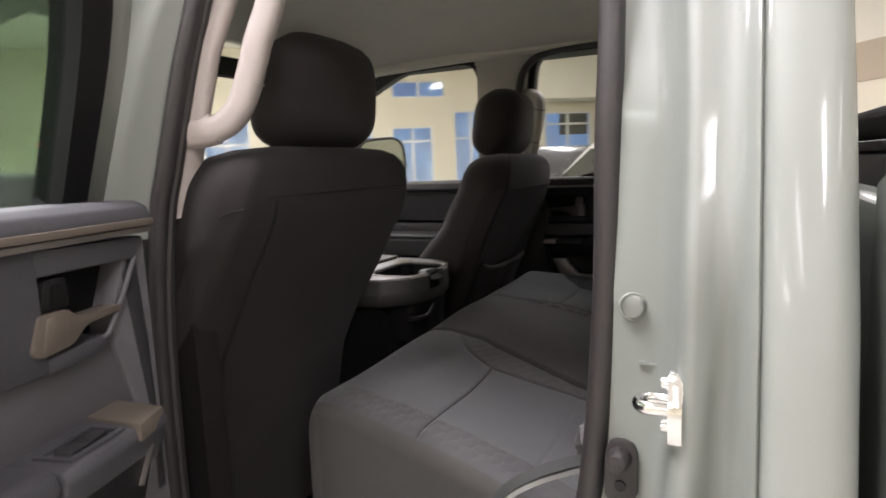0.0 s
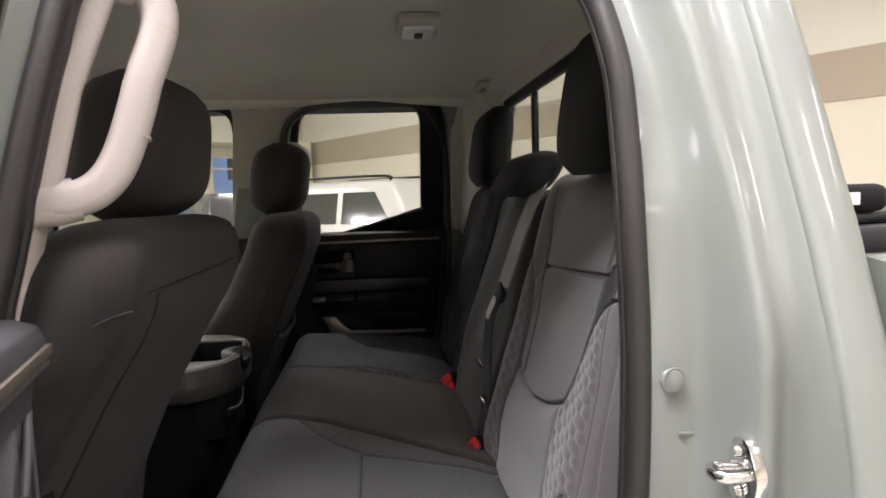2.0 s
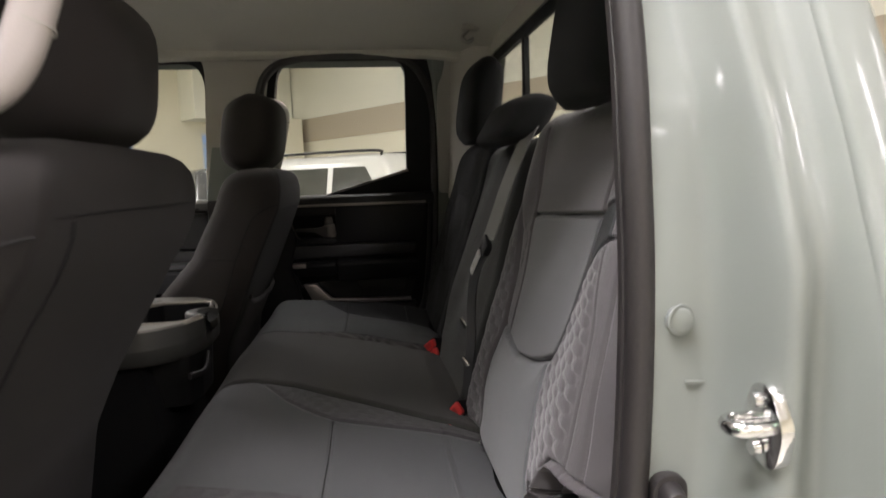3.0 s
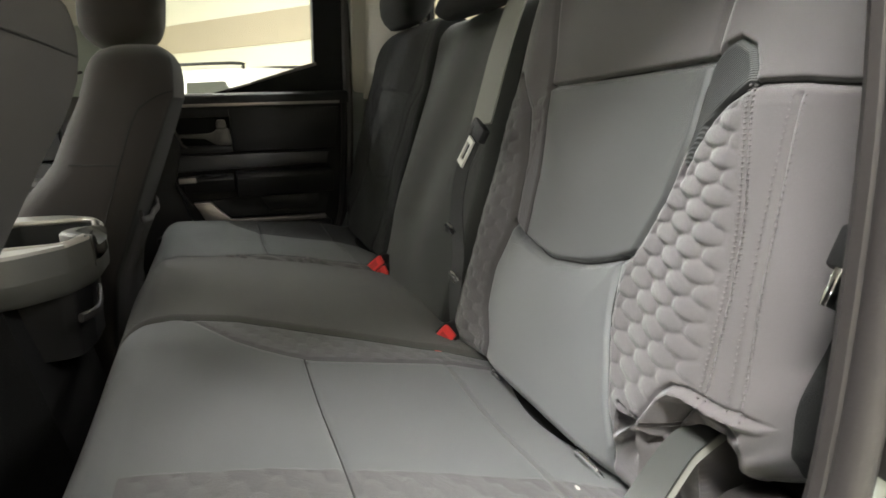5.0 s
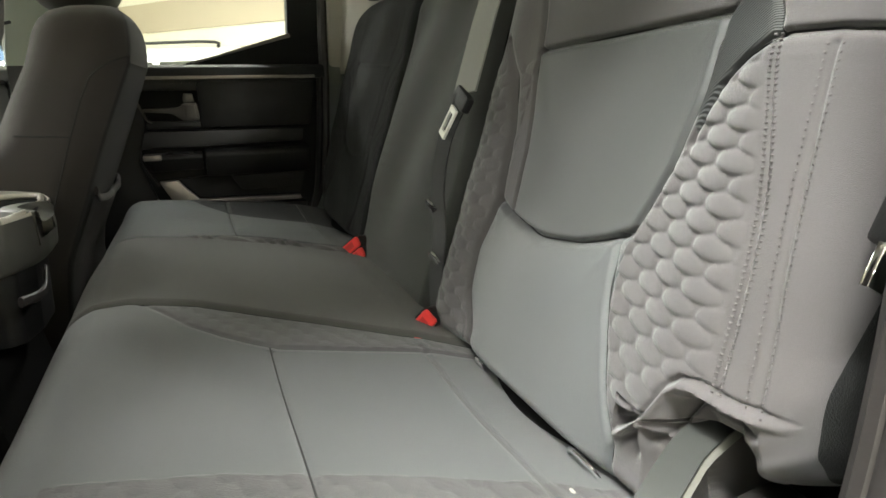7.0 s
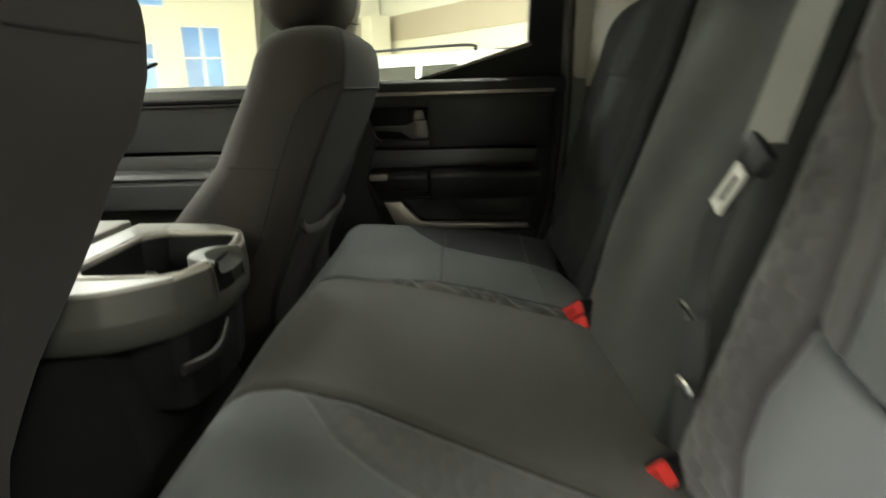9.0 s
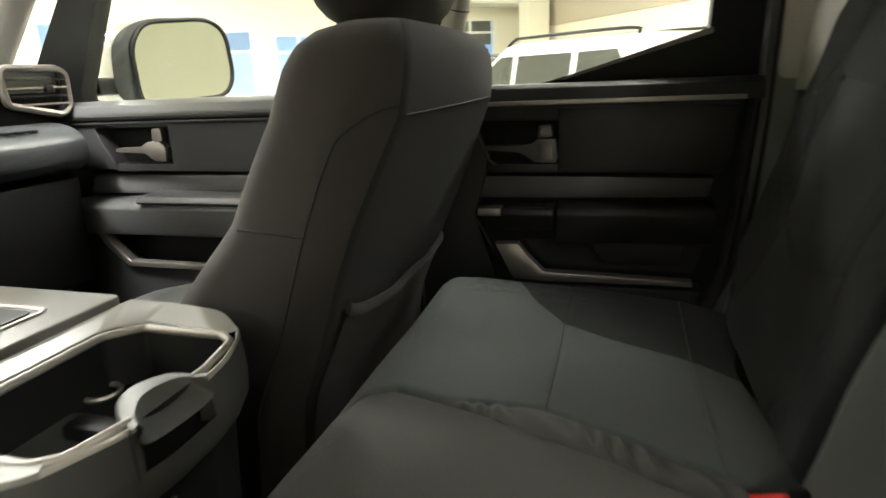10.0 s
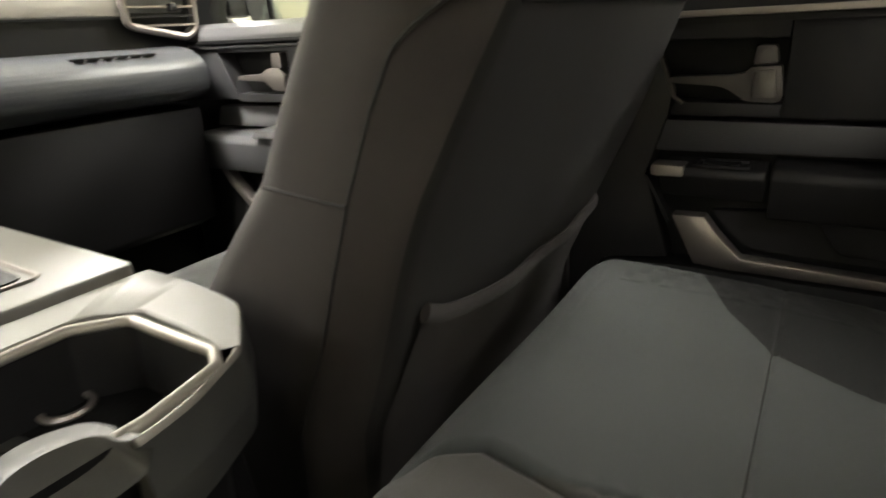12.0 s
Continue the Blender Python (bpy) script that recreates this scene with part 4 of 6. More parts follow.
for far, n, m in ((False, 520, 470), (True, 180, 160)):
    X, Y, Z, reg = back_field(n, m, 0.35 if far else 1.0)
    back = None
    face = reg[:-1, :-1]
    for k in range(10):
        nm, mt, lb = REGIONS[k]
        # far half: shade put into the colours, same upholstery as the near half
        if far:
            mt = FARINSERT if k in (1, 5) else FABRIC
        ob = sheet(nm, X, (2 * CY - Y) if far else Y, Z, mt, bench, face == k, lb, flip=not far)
    if not far:
        for line in (SMILE, [INS_TL, INS_TR], INS_R, LOW_R, INS_L, LOW_L[1:4], WRAP):
            run = []
            for p in smooth_path([(a, b, 0) for a, b in line], 6):
                k = int(np.argmin((Y - p.x) ** 2 + (Z - p.y) ** 2 + np.where(X > 0.20, 1.0, 0.0)))
                run.append((X.flat[k] - 0.0003, Y.flat[k], Z.flat[k]))
            run = [q for i, q in enumerate(run) if i == 0 or (Vector(q) - Vector(run[i - 1])).length > 0.001]
            part("seam", tube(smooth_path(run[::2] + run[-1:], 3) if len(run) > 6 else run, 0.0010, sides=6), PIPING, bench)
    # closing back of the backrest
    ya, yb = (0.137, 0.735) if not far else (2 * CY - 0.735, 2 * CY - 0.137)
    part("backrest_shell", prism([(0.13, 0.95), (0.235, 0.95), (0.258, 1.50), (0.225, 1.527)], "y", ya + 0.004, yb - 0.004, 0.004), CARPET, bench)

# stitches: dashes in double rows down the side panel
def stitches(line, step, wide, tall):
    pts = smooth_path([(a, b, 0) for a, b in line], 12)
    bm, acc = None, 0
    vs, fs = [], []
    for p, q in zip(pts, pts[1:]):
        L = (q - p).length
        while acc < L:
            c = p + (q - p) * (acc / L)
            x = float(surface_x(c.x, c.y)) - 0.0012
            b = len(vs)
            for dy, dz, dx in ((-1, -1, 0), (1, -1, 0), (1, 1, 0), (-1, 1, 0), (0, 0, -0.5)):
                vs.append((x + dx * 0.002, c.x + dy * wide, c.y + dz * tall))
            fs += [(b, b + 1, b + 4), (b + 1, b + 2, b + 4), (b + 2, b + 3, b + 4), (b + 3, b, b + 4)]
            acc += step
        acc -= L
    return vs, fs


twin = [(q[0] - 0.007, q[1]) for q in HEX_R[:4]]
rows = [[(a + d, b) for a, b in twin] for d in (-0.0029, 0.0029)]
rows += [[(a + d, b) for a, b in ((0.2115, 1.336), (0.2035, 1.25), (0.1955, 1.18), (0.184, 1.085))] for d in (-0.0047, 0.0047)]
for k, line in enumerate(rows):
    vs, fs = stitches(line, 0.0046, 0.0017, 0.0010) if k < 2 else stitches(line, 0.0056, 0.0011, 0.0012)
    me = bpy.data.meshes.new("stitching")
    me.from_pydata(vs, [], fs)
    st2 = link("stitching", me, STITCH, bench, "grey thread stitching", False)
    tagged(st2, kind="stuff")

# middle backrest
def middle_back():
    s, v = np.linspace(0, 1, 60), np.linspace(0, 0.535 + 0.06, 70)
    zf, zo, zb = arc_run(v, 0.505, 0.045)
    y = (0.742 + 0.416 * s)[:, None] + 0 * v[None, :]
    z = (0.95 + zf + zo)[None, :] + 0 * s[:, None]
    e = np.clip(np.minimum(s, 1 - s) / 0.06, 0, 1)[:, None]
    x = 0.032 + 0.30 * (z - 0.97) + zb[None, :] + 0.02 * (1 - e) ** 2 - 0.012 - 0.01 * np.sin(math.pi * s)[:, None] * np.exp(-((z - 1.08) / 0.12) ** 2)
    x = x - 0.0048 * np.sin(26 * y + 4 * z + 2 * np.sin(5 * z)) * np.clip((z - 1.0) / 0.1, 0, 1) - 0.0015 * np.sin(19 * y + 13 * z) * np.sin(21 * z)
    return x, y, z


X, Y, Z = middle_back()
sheet("middle_backrest", X, Y, Z, MIDBACK, bench, None, "plain charcoal fabric middle backrest")
part("backrest_shell", prism([(0.13, 0.95), (0.235, 0.95), (0.255, 1.48), (0.225, 1.49)], "y", 0.745, 1.155, 0.004), CARPET, bench)


# cushions
def near_border(x):
    return np.interp(x, [-0.46, -0.43, -0.39, -0.31, -0.234, -0.146, -0.05, 0.04], [0.752, 0.768, 0.782, 0.758, 0.720, 0.678, 0.640, 0.622])


def band_line(x):
    """Where the near cushion's inner band meets its flat middle."""
    return np.interp(x, [-0.38, -0.35, -0.32, -0.266, -0.215, -0.14, -0.05, 0.04], [0.782, 0.745, 0.690, 0.640, 0.608, 0.592, 0.586, 0.580])


def far_border(x):
    return np.interp(x, [-0.46, -0.44, -0.43, -0.40, -0.356, -0.28, -0.20, -0.12, -0.06, 0.04], [1.115, 1.125, 1.150, 1.172, 1.166, 1.155, 1.139, 1.125, 1.110, 1.095])


def gather_width(x):
    return np.interp(x, [-0.36, -0.30, -0.23, -0.10, 0.04], [0.0, 0.020, 0.050, 0.046, 0.045])


def outer_edge(x):
    return np.interp(x, [-0.47, -0.43, -0.3, -0.12, 0.02], [0.345, 0.325, 0.305, 0.268, 0.235])


def cushion(kind, n=400, m=360):
    """kind: near, middle or far. Runs back to front along the first axis."""
    run = np.linspace(0, 0.470 + 0.045 * math.pi / 2 + 0.20, n)
    flat, fo, fd = arc_run(run, 0.470, 0.045)
    x = 0.048 - flat - fo
    w = np.linspace(0, 1, m)
    if kind == "middle":
        a, b = near_border(x), far_border(x)
        y = a[:, None] + (b - a)[:, None] * w[None, :]
        drop = 0.006 * np.clip(1 - w / 0.035, 0, 1)[None, :] ** 2 + 0.010 * np.clip(1 - (1 - w) / 0.035, 0, 1)[None, :] ** 2
        side = 0
    else:
        a, b = near_border(x), outer_edge(x)
        if kind == "far":
            a = 2 * CY - far_border(x)
        span = np.linspace(0, 1.0, m)
        # the last part of the run turns down over the outer side
        r, L = 0.035, 0.47
        s = span * (L + r * math.pi / 2 + 0.15)
        fl, so_, sd = arc_run(s, L, r)
        y = a[:, None] + (b - a)[:, None] * (fl / L)[None, :] - so_[None, :]
        drop = 0.006 * np.clip(1 - s / 0.018, 0, 1)[None, :] ** 2 + sd[None, :]
    X = x[:, None] + 0 * y
    top = np.interp(x, [-0.475, -0.42, -0.36, -0.30, -0.15, -0.03, 0.05], [1.036, 1.040, 1.036, 1.030, 1.008, 0.985, 0.960])
    if kind == "middle":
        top = top + np.interp(x, [-0.46, -0.3, 0], [0.001, 0.002, 0.001])
        drop = drop - 0.007 * np.sin(math.pi * w)[None, :] ** 2
    z = top[:, None] - fd[:, None] - drop
    if kind != "middle":
        c = (y - outer_edge(X)) / 0.42
        z = z - 0.012 * np.exp(-((c - 0.5) / 0.3) ** 2) * np.clip((X + 0.45) / 0.1, 0, 1)
        onto = (X > -0.43)
        for xs, dep in ((-0.224, 0.0030), (-0.037, 0.0016)):
            ln = [(xs, 0.25), (xs, 0.60)] if kind == "near" else [(xs, 0.25), (xs, 0.66)]
            z = z - dep * np.exp(-(line_distance(X, y, ln) / 0.0034) ** 2)
        if kind == "near":
            bl = [(q, float(band_line(q))) for q in np.linspace(-0.37, 0.03, 14)]
            z = z - 0.0022 * np.exp(-(line_distance(X, y, bl) / 0.004) ** 2)
            hb = (y > band_line(X) + 0.006) & (y < near_border(X) - 0.012) & (X > -0.33)
        else:
            hb = y > 99
        he = (y < outer_edge(X) + 0.05) & (X > -0.40)
        d = np.abs(y - a[:, None])
        if kind == "far":
            gw = gather_width(X)
            z = z + (0.0042 + 0.0015 * np.sin(37 * X)) * np.sin(190 * X + 3 * np.sin(41 * X) + 60 * d) * np.exp(-((d - 0.5 * gw) / 0.016) ** 2) * np.clip((X + 0.34) / 0.08, 0, 1) - 0.0035 * np.exp(-((d - gw) / 0.004) ** 2) * np.clip((X + 0.34) / 0.04, 0, 1)
        z = z + np.where(hb | he, 0.0009 * honeycomb(y, X, 0.040, 0.0158), 0)
    z = z + 0.0016 * np.sin(17 * X + 3) * np.sin(15 * y + 5 * X)
    X = X - 0.004 * np.sin(9 * y) * np.clip(fd[:, None] / 0.1, 0, 1)
    return X, y, z


for kind, mat, lb in (("near", CUSHION, "grey fabric seat cushion with cross seams"), ("middle", MIDCUSHION, "charcoal fabric middle seat cushion"), ("far", FARCUSHION, "teal-grey fabric seat cushion with cross seams, darkened for shade")):
    X, Y, Z = cushion(kind)
    if kind != "middle":
        for xs in (-0.224, -0.037):
            row = int(np.argmin(np.abs(X[:220, 0] - xs)))
            cols = [k for k in range(0, X.shape[1], 4) if float(outer_edge(xs)) - 0.02 < Y[row, k] < (float(band_line(xs)) if kind == "near" else 2 * CY - float(far_border(xs)) - float(gather_width(xs)))]
            run = [(X[row, k], Y[row, k] if kind == "near" else 2 * CY - Y[row, k], Z[row, k] + 0.0002) for k in cols]
            part("cushion_seam", tube(run, 0.0011 if xs < -0.1 else 0.0007, sides=6), PIPING if xs < -0.1 else MIDWEB, bench)
    if kind == "far":
        Y = 2 * CY - Y
        dark = (Y > np.interp(X, [-0.46, -0.40, -0.32, -0.274, -0.225, -0.15, -0.05, 0.05], [1.76, 1.71, 1.61, 1.52, 1.466, 1.447, 1.440, 1.42]))[:-1, :-1]
        sheet("cushion_bolster", X, Y, Z, FABRIC, bench, dark, "black fabric side of the cushion", flip=True)
        band = ((Y < far_border(X) + gather_width(X)) & (X > -0.36))[:-1, :-1] & ~dark
        sheet("gathered_band", X, Y, Z, MIDCUSHION, bench, band, "gathered charcoal band along the cushion", flip=True)
        sheet("seat_cushion", X, Y, Z, mat, bench, ~dark & ~band, lb, flip=True)
        continue
    if kind == "near":
        band = ((Y > band_line(X)) & (X > -0.37))[:-1, :-1]
        side = ((X < -0.456) | (Y < outer_edge(X) - 0.022))[:-1, :-1]
        edge = ((Y < outer_edge(X) + 0.05) & (X > -0.41))[:-1, :-1] & ~side & ~band
        sheet("cushion_side", X, Y, Z, MIDCUSHION, bench, side, "brown-grey fabric side of the cushion")
        sheet("outer_band", X, Y, Z, BAND, bench, edge, "quilted lilac-grey outer band of the cushion")
        band = band & ~side
        sheet("inner_band", X, Y, Z, BAND, bench, band, "warm grey fabric band along the cushion")
        sheet("seat_cushion", X, Y, Z, mat, bench, ~band & ~side & ~edge, lb)
        continue
    sheet("seat_cushion", X, Y, Z, mat, bench, None, lb, flip=(kind == "far") ^ (kind == "middle"))
part("seat_base", box(-0.42, 0.2, 0.34, 1.56, 0.62, 0.90, 0.02), CARPET, bench, "black under-seat storage box")
part("bite_filler", box(0.0, 0.12, 0.2, 1.7, 0.86, 0.955, 0.01), CARPET, bench)

for y0, y1 in ((0.305, 0.350), (0.548, 0.565)):
    part("latch_bar", tube(smooth_path([(0.034, y0, 0.950), (0.024, y0 + 0.004, 0.970), (0.024, y1 - 0.004, 0.970), (0.034, y1, 0.950)], 5), 0.003, sides=8), CHROME, bench, "small chrome latch bar")


def headrest(name, parent, c, w, d, h, mat, lean=0.2, n=3.0, stems=True, droop=0.0, taper=0.10):
    """A padded headrest: c its bottom centre (front face towards -x)."""
    rings = []
    for t in np.linspace(0, 1, 15):
        e = max(0.34, (1 - abs(2 * t - 1) ** (4.0 if t < 0.5 else 4.6)) ** 0.5)
        ring = []
        for k in range(36):
            q = 2 * math.pi * k / 36
            cs, sn = math.cos(q), math.sin(q)
            ring.append((c[0] + lean * h * t - droop * (1 - t) ** 2 + d / 2 * e * math.copysign(abs(cs) ** (2 / n), cs),
                         c[1] + w / 2 * (1 - taper * t ** 2.5) * (0.55 + 0.45 * e) * math.copysign(abs(sn) ** (2 / n), sn), c[2] + h * t))
        rings.append(ring)
    ob = part(name, loft(rings), mat, parent, angle=70)
    if stems:
        for s in (-0.05, 0.05):
            part("post", cylinder((c[0] + 0.03, c[1] + s, c[2] - 0.06), (c[0] + 0.03, c[1] + s, c[2] + 0.03), 0.006, sides=10), PLASTIC, ob, "black post")
    return ob


headrest("headrest", bench, (0.185, 0.455, 1.522), 0.27, 0.115, 0.245, FABRIC, 0.16)
headrest("headrest", bench, (0.185, 2 * CY - 0.455, 1.522), 0.27, 0.115, 0.245, FABRIC, 0.16)
headrest("middle_headrest", bench, (0.175, 0.905, 1.486), 0.31, 0.12, 0.10, FABRIC, 0.3, 2.6, False, 0.03)

# belts and buckles
def buckle(foot, head, pair=False):
    """Lies along foot to head; the red button fills its upper face."""
    foot, head = Vector(foot), Vector(head)
    a = (head - foot).normalized()
    out = Vector((-0.45, -0.75, 0.45))
    out = (out - a * out.dot(a)).normalized()
    w = a.cross(out).normalized()
    L = (head - foot).length
    b = thing("seat_belt_buckle", "black seat belt buckle with a red release button", "buckle", "rear seat buckles", at=tuple(foot))
    for dw in ((-0.0125, 0.0125) if pair else (0.0,)):
        M = Matrix.Translation(foot + w * dw) @ Matrix((w, -out, a)).transposed().to_4x4()
        k = 0.0105 if pair else 0.0125
        part("housing", prism(rounded([(-k - 0.003, -0.045), (k + 0.003, -0.045), (k + 0.004, L - 0.004), (k, L + 0.002), (-k, L + 0.002), (-k - 0.004, L - 0.004)], 0.004, 3), "y", 0.003, 0.026, 0.003), PLASTIC, b, m=M)
        btn = part("release_button", prism(rounded([(-k, 0.0), (k, 0.0), (k, L), (-k, L)], 0.004, 3), "y", -0.003, 0.012, 0.0025), RED, b, "red release button", m=M)
        part("press_mark", box(-k * 0.6, k * 0.6, -0.0036, -0.0032, L * 0.25, L * 0.75), REDDARK, btn, m=M, smooth=False)
        part("stalk", box(-0.010, 0.010, 0.010, 0.018, -0.11, -0.04, 0.002), DARKWEB, b, m=M)


buckle((-0.015, 0.698, 0.957), (0.009, 0.681, 0.990))
buckle((-0.018, 1.125, 0.959), (0.009, 1.088, 0.994), True)
belt = thing("middle_seat_belt", "grey webbing seat belt with a metal tongue", "seat belt", at=(0.1, 0.72, 1.3))
part("shoulder_webbing", ribbon(smooth_path([(0.22, 0.80, 1.545), (0.175, 0.772, 1.50), (0.130, 0.745, 1.42), (0.092, 0.72, 1.335), (0.076, 0.709, 1.300)], 6), (-1, -0.35, 0.2), 0.044), WEBBING, belt)
part("lap_webbing", ribbon(smooth_path([(0.074, 0.708, 1.296), (0.052, 0.722, 1.24), (0.045, 0.738, 1.17), (0.04, 0.722, 1.10), (0.03, 0.715, 1.03), (0.03, 0.71, 0.95)], 6), (-0.8, -0.6, 0.1), 0.022), DARKWEB, belt, "twisted dark webbing")
M = Matrix.Translation((0.072, 0.706, 1.292)) @ Matrix.Rotation(radians(20), 4, "Y") @ Matrix.Rotation(radians(22), 4, "X")
tg = part("tongue", box(-0.007, 0.007, -0.027, 0.027, -0.012, 0.012, 0.005), PLASTIC, belt, m=M)
bm = None
for q in ((-0.012, 0.012, -0.020, -0.012), (-0.012, -0.007, -0.048, -0.020), (0.007, 0.012, -0.048, -0.020), (-0.012, 0.012, -0.056, -0.048)):
    bm = box(-0.012, -0.0084, q[0] - 0.012, q[1] - 0.012, q[2], q[3], bm=bm)
part("tongue_plate", bm, BELTSTEEL, belt, "bright metal tongue", m=M, smooth=False)
for z, y in ((1.135, 0.722), (1.06, 0.712)):
    part("belt_stop", tube(smooth_path([(0.028, y - 0.012, z), (0.022, y - 0.002, z + 0.012), (0.026, y + 0.012, z + 0.004)], 4), 0.004, 0.006, 8), CHROME, belt)
sb = thing("outer_seat_belt", "black seat belt tongue hanging beside the backrest", "seat belt", at=(0.09, 0.13, 1.2))
part("webbing", ribbon(smooth_path([(0.21, 0.21, 1.62), (0.19, 0.17, 1.45), (0.16, 0.142, 1.30), (0.145, 0.138, 1.21), (0.15, 0.135, 1.0), (0.15, 0.135, 0.75)], 6), (-0.4, -1, 0), 0.04), DARKWEB, sb)
M = Matrix.Translation((0.118, 0.145, 1.222)) @ Matrix.Rotation(radians(25), 4, "Y")
part("tongue", box(-0.012, 0.012, -0.012, 0.012, -0.012, 0.022, 0.004), PLASTIC, sb, m=M)
part("tongue_plate", box(-0.011, 0.011, -0.003, 0.003, -0.04, -0.010, 0.001), CHROME, sb, m=M)
ps = thing("seat_release_strap", "dark grey webbing pull strap with a pale edge", "strap", at=(0.03, 0.23, 1.0))
run = smooth_path([(0.110, 0.238, 1.050), (0.049, 0.220, 1.045), (0.020, 0.208, 1.038), (-0.010, 0.194, 1.028), (-0.040, 0.182, 1.010), (-0.062, 0.174, 0.98), (-0.070, 0.172, 0.93)], 6)
part("strap_loop", ribbon(run, (-0.5, -0.25, 1), 0.027, 0.004), STRAPWEB, ps)
part("strap_hem", ribbon([q + Vector((0.003, -0.0125, -0.003)) for q in run], (-0.2, -1, 0.35), 0.008, 0.002), STRAPEDGE, ps, "pale satin edge")
hc = thing("seat_hinge_cover", "dark grey plastic hinge cover below the backrest", "hinge cover", at=(0.07, 0.17, 0.95))
part("cover", prism(rounded([(0.050, 0.90), (0.050, 0.975), (0.070, 1.005), (0.125, 1.010), (0.125, 0.90)], 0.014, 5), "y", 0.150, 0.200, 0.004), POSTTRIM, hc)
part("strap_clip", box(-0.020, -0.013, 0.280, 0.288, 0.972, 0.979, 0.002), PILLAR, ps, "small white plastic clip")


# ---- front seats ----
# height: half width of the flat back, depth of the corner facet, half width, depth of the side, how far the back leans in
SEAT = [(0.62, 0.20, 0.050, 0.235, 0.260, 0.0), (0.85, 0.235, 0.050, 0.270, 0.255, 0.0), (1.05, 0.252, 0.045, 0.288, 0.235, 0.0), (1.11, 0.262, 0.042, 0.291, 0.210, 0.0), (1.18, 0.276, 0.046, 0.294, 0.178, 0.0),
        (1.235, 0.280, 0.050, 0.294, 0.150, 0.0), (1.30, 0.264, 0.052, 0.290, 0.146, 0.0), (1.36, 0.246, 0.046, 0.284, 0.140, 0.0), (1.39, 0.240, 0.042, 0.279, 0.134, 0.001), (1.415, 0.234, 0.036, 0.270, 0.128, 0.004),
        (1.435, 0.222, 0.030, 0.255, 0.115, 0.010), (1.450, 0.205, 0.024, 0.232, 0.095, 0.020), (1.460, 0.175, 0.018, 0.195, 0.065, 0.035), (1.465, 0.12, 0.012, 0.13, 0.03, 0.055)]


def seat_back_x(z, driver):
    x = (-0.475 + 0.42 * (min(z, 1.36) - 1.116) + 0.15 * max(0.0, z - 1.36)) if z > 1.0 else -0.524 + 0.14 * (z - 1.0)
    return x + (float(np.interp(z, [1.1, 1.2, 1.25, 1.32, 1.40], [-0.110, -0.097, -0.090, -0.074, -0.068])) if driver else 0.0)


def seat_ring(z, c, driver):
    """The backrest's outline at a height: flat back, corner facets, sides and rounded front."""
    hb, ch, hw, dd, tuck = lerp_table(SEAT, z)
    if driver and z > 1.3:
        hb, hw = hb + 0.012, hw + 0.008
    x = seat_back_x(z, driver) - tuck
    fr = max(0.02, hw - 0.06)
    p = [(0, hb), (-ch, hw), (-dd, hw - 0.006), (-dd - 0.03, fr), (-dd - 0.03, -fr), (-dd, -hw + 0.006), (-ch, -hw), (0, -hb), (0.005, -hb * 0.5), (0.007, 0), (0.005, hb * 0.5)]
    q = rounded(p, [0.016, 0.022, 0.03, 0.03, 0.03, 0.03, 0.022, 0.016, 0.05, 0.05, 0.05], 5)
    return [Vector((x + a, c + b, z)) for a, b in q]


def seat_at(z, c, driver, u, v):
    """A place by its share of the side's depth (u from 0 at the facet to 1 at the front) or, for u None, v metres across the back."""
    hb, ch, hw, dd, tuck = lerp_table(SEAT, z)
    x = seat_back_x(z, driver) - tuck
    if u is None:
        return Vector((x + 0.007 * (1 - (v / hb) ** 2), c + v, z))
    return Vector((x - ch - (dd - ch) * u, c + v * (hw - 0.006 * u), z))


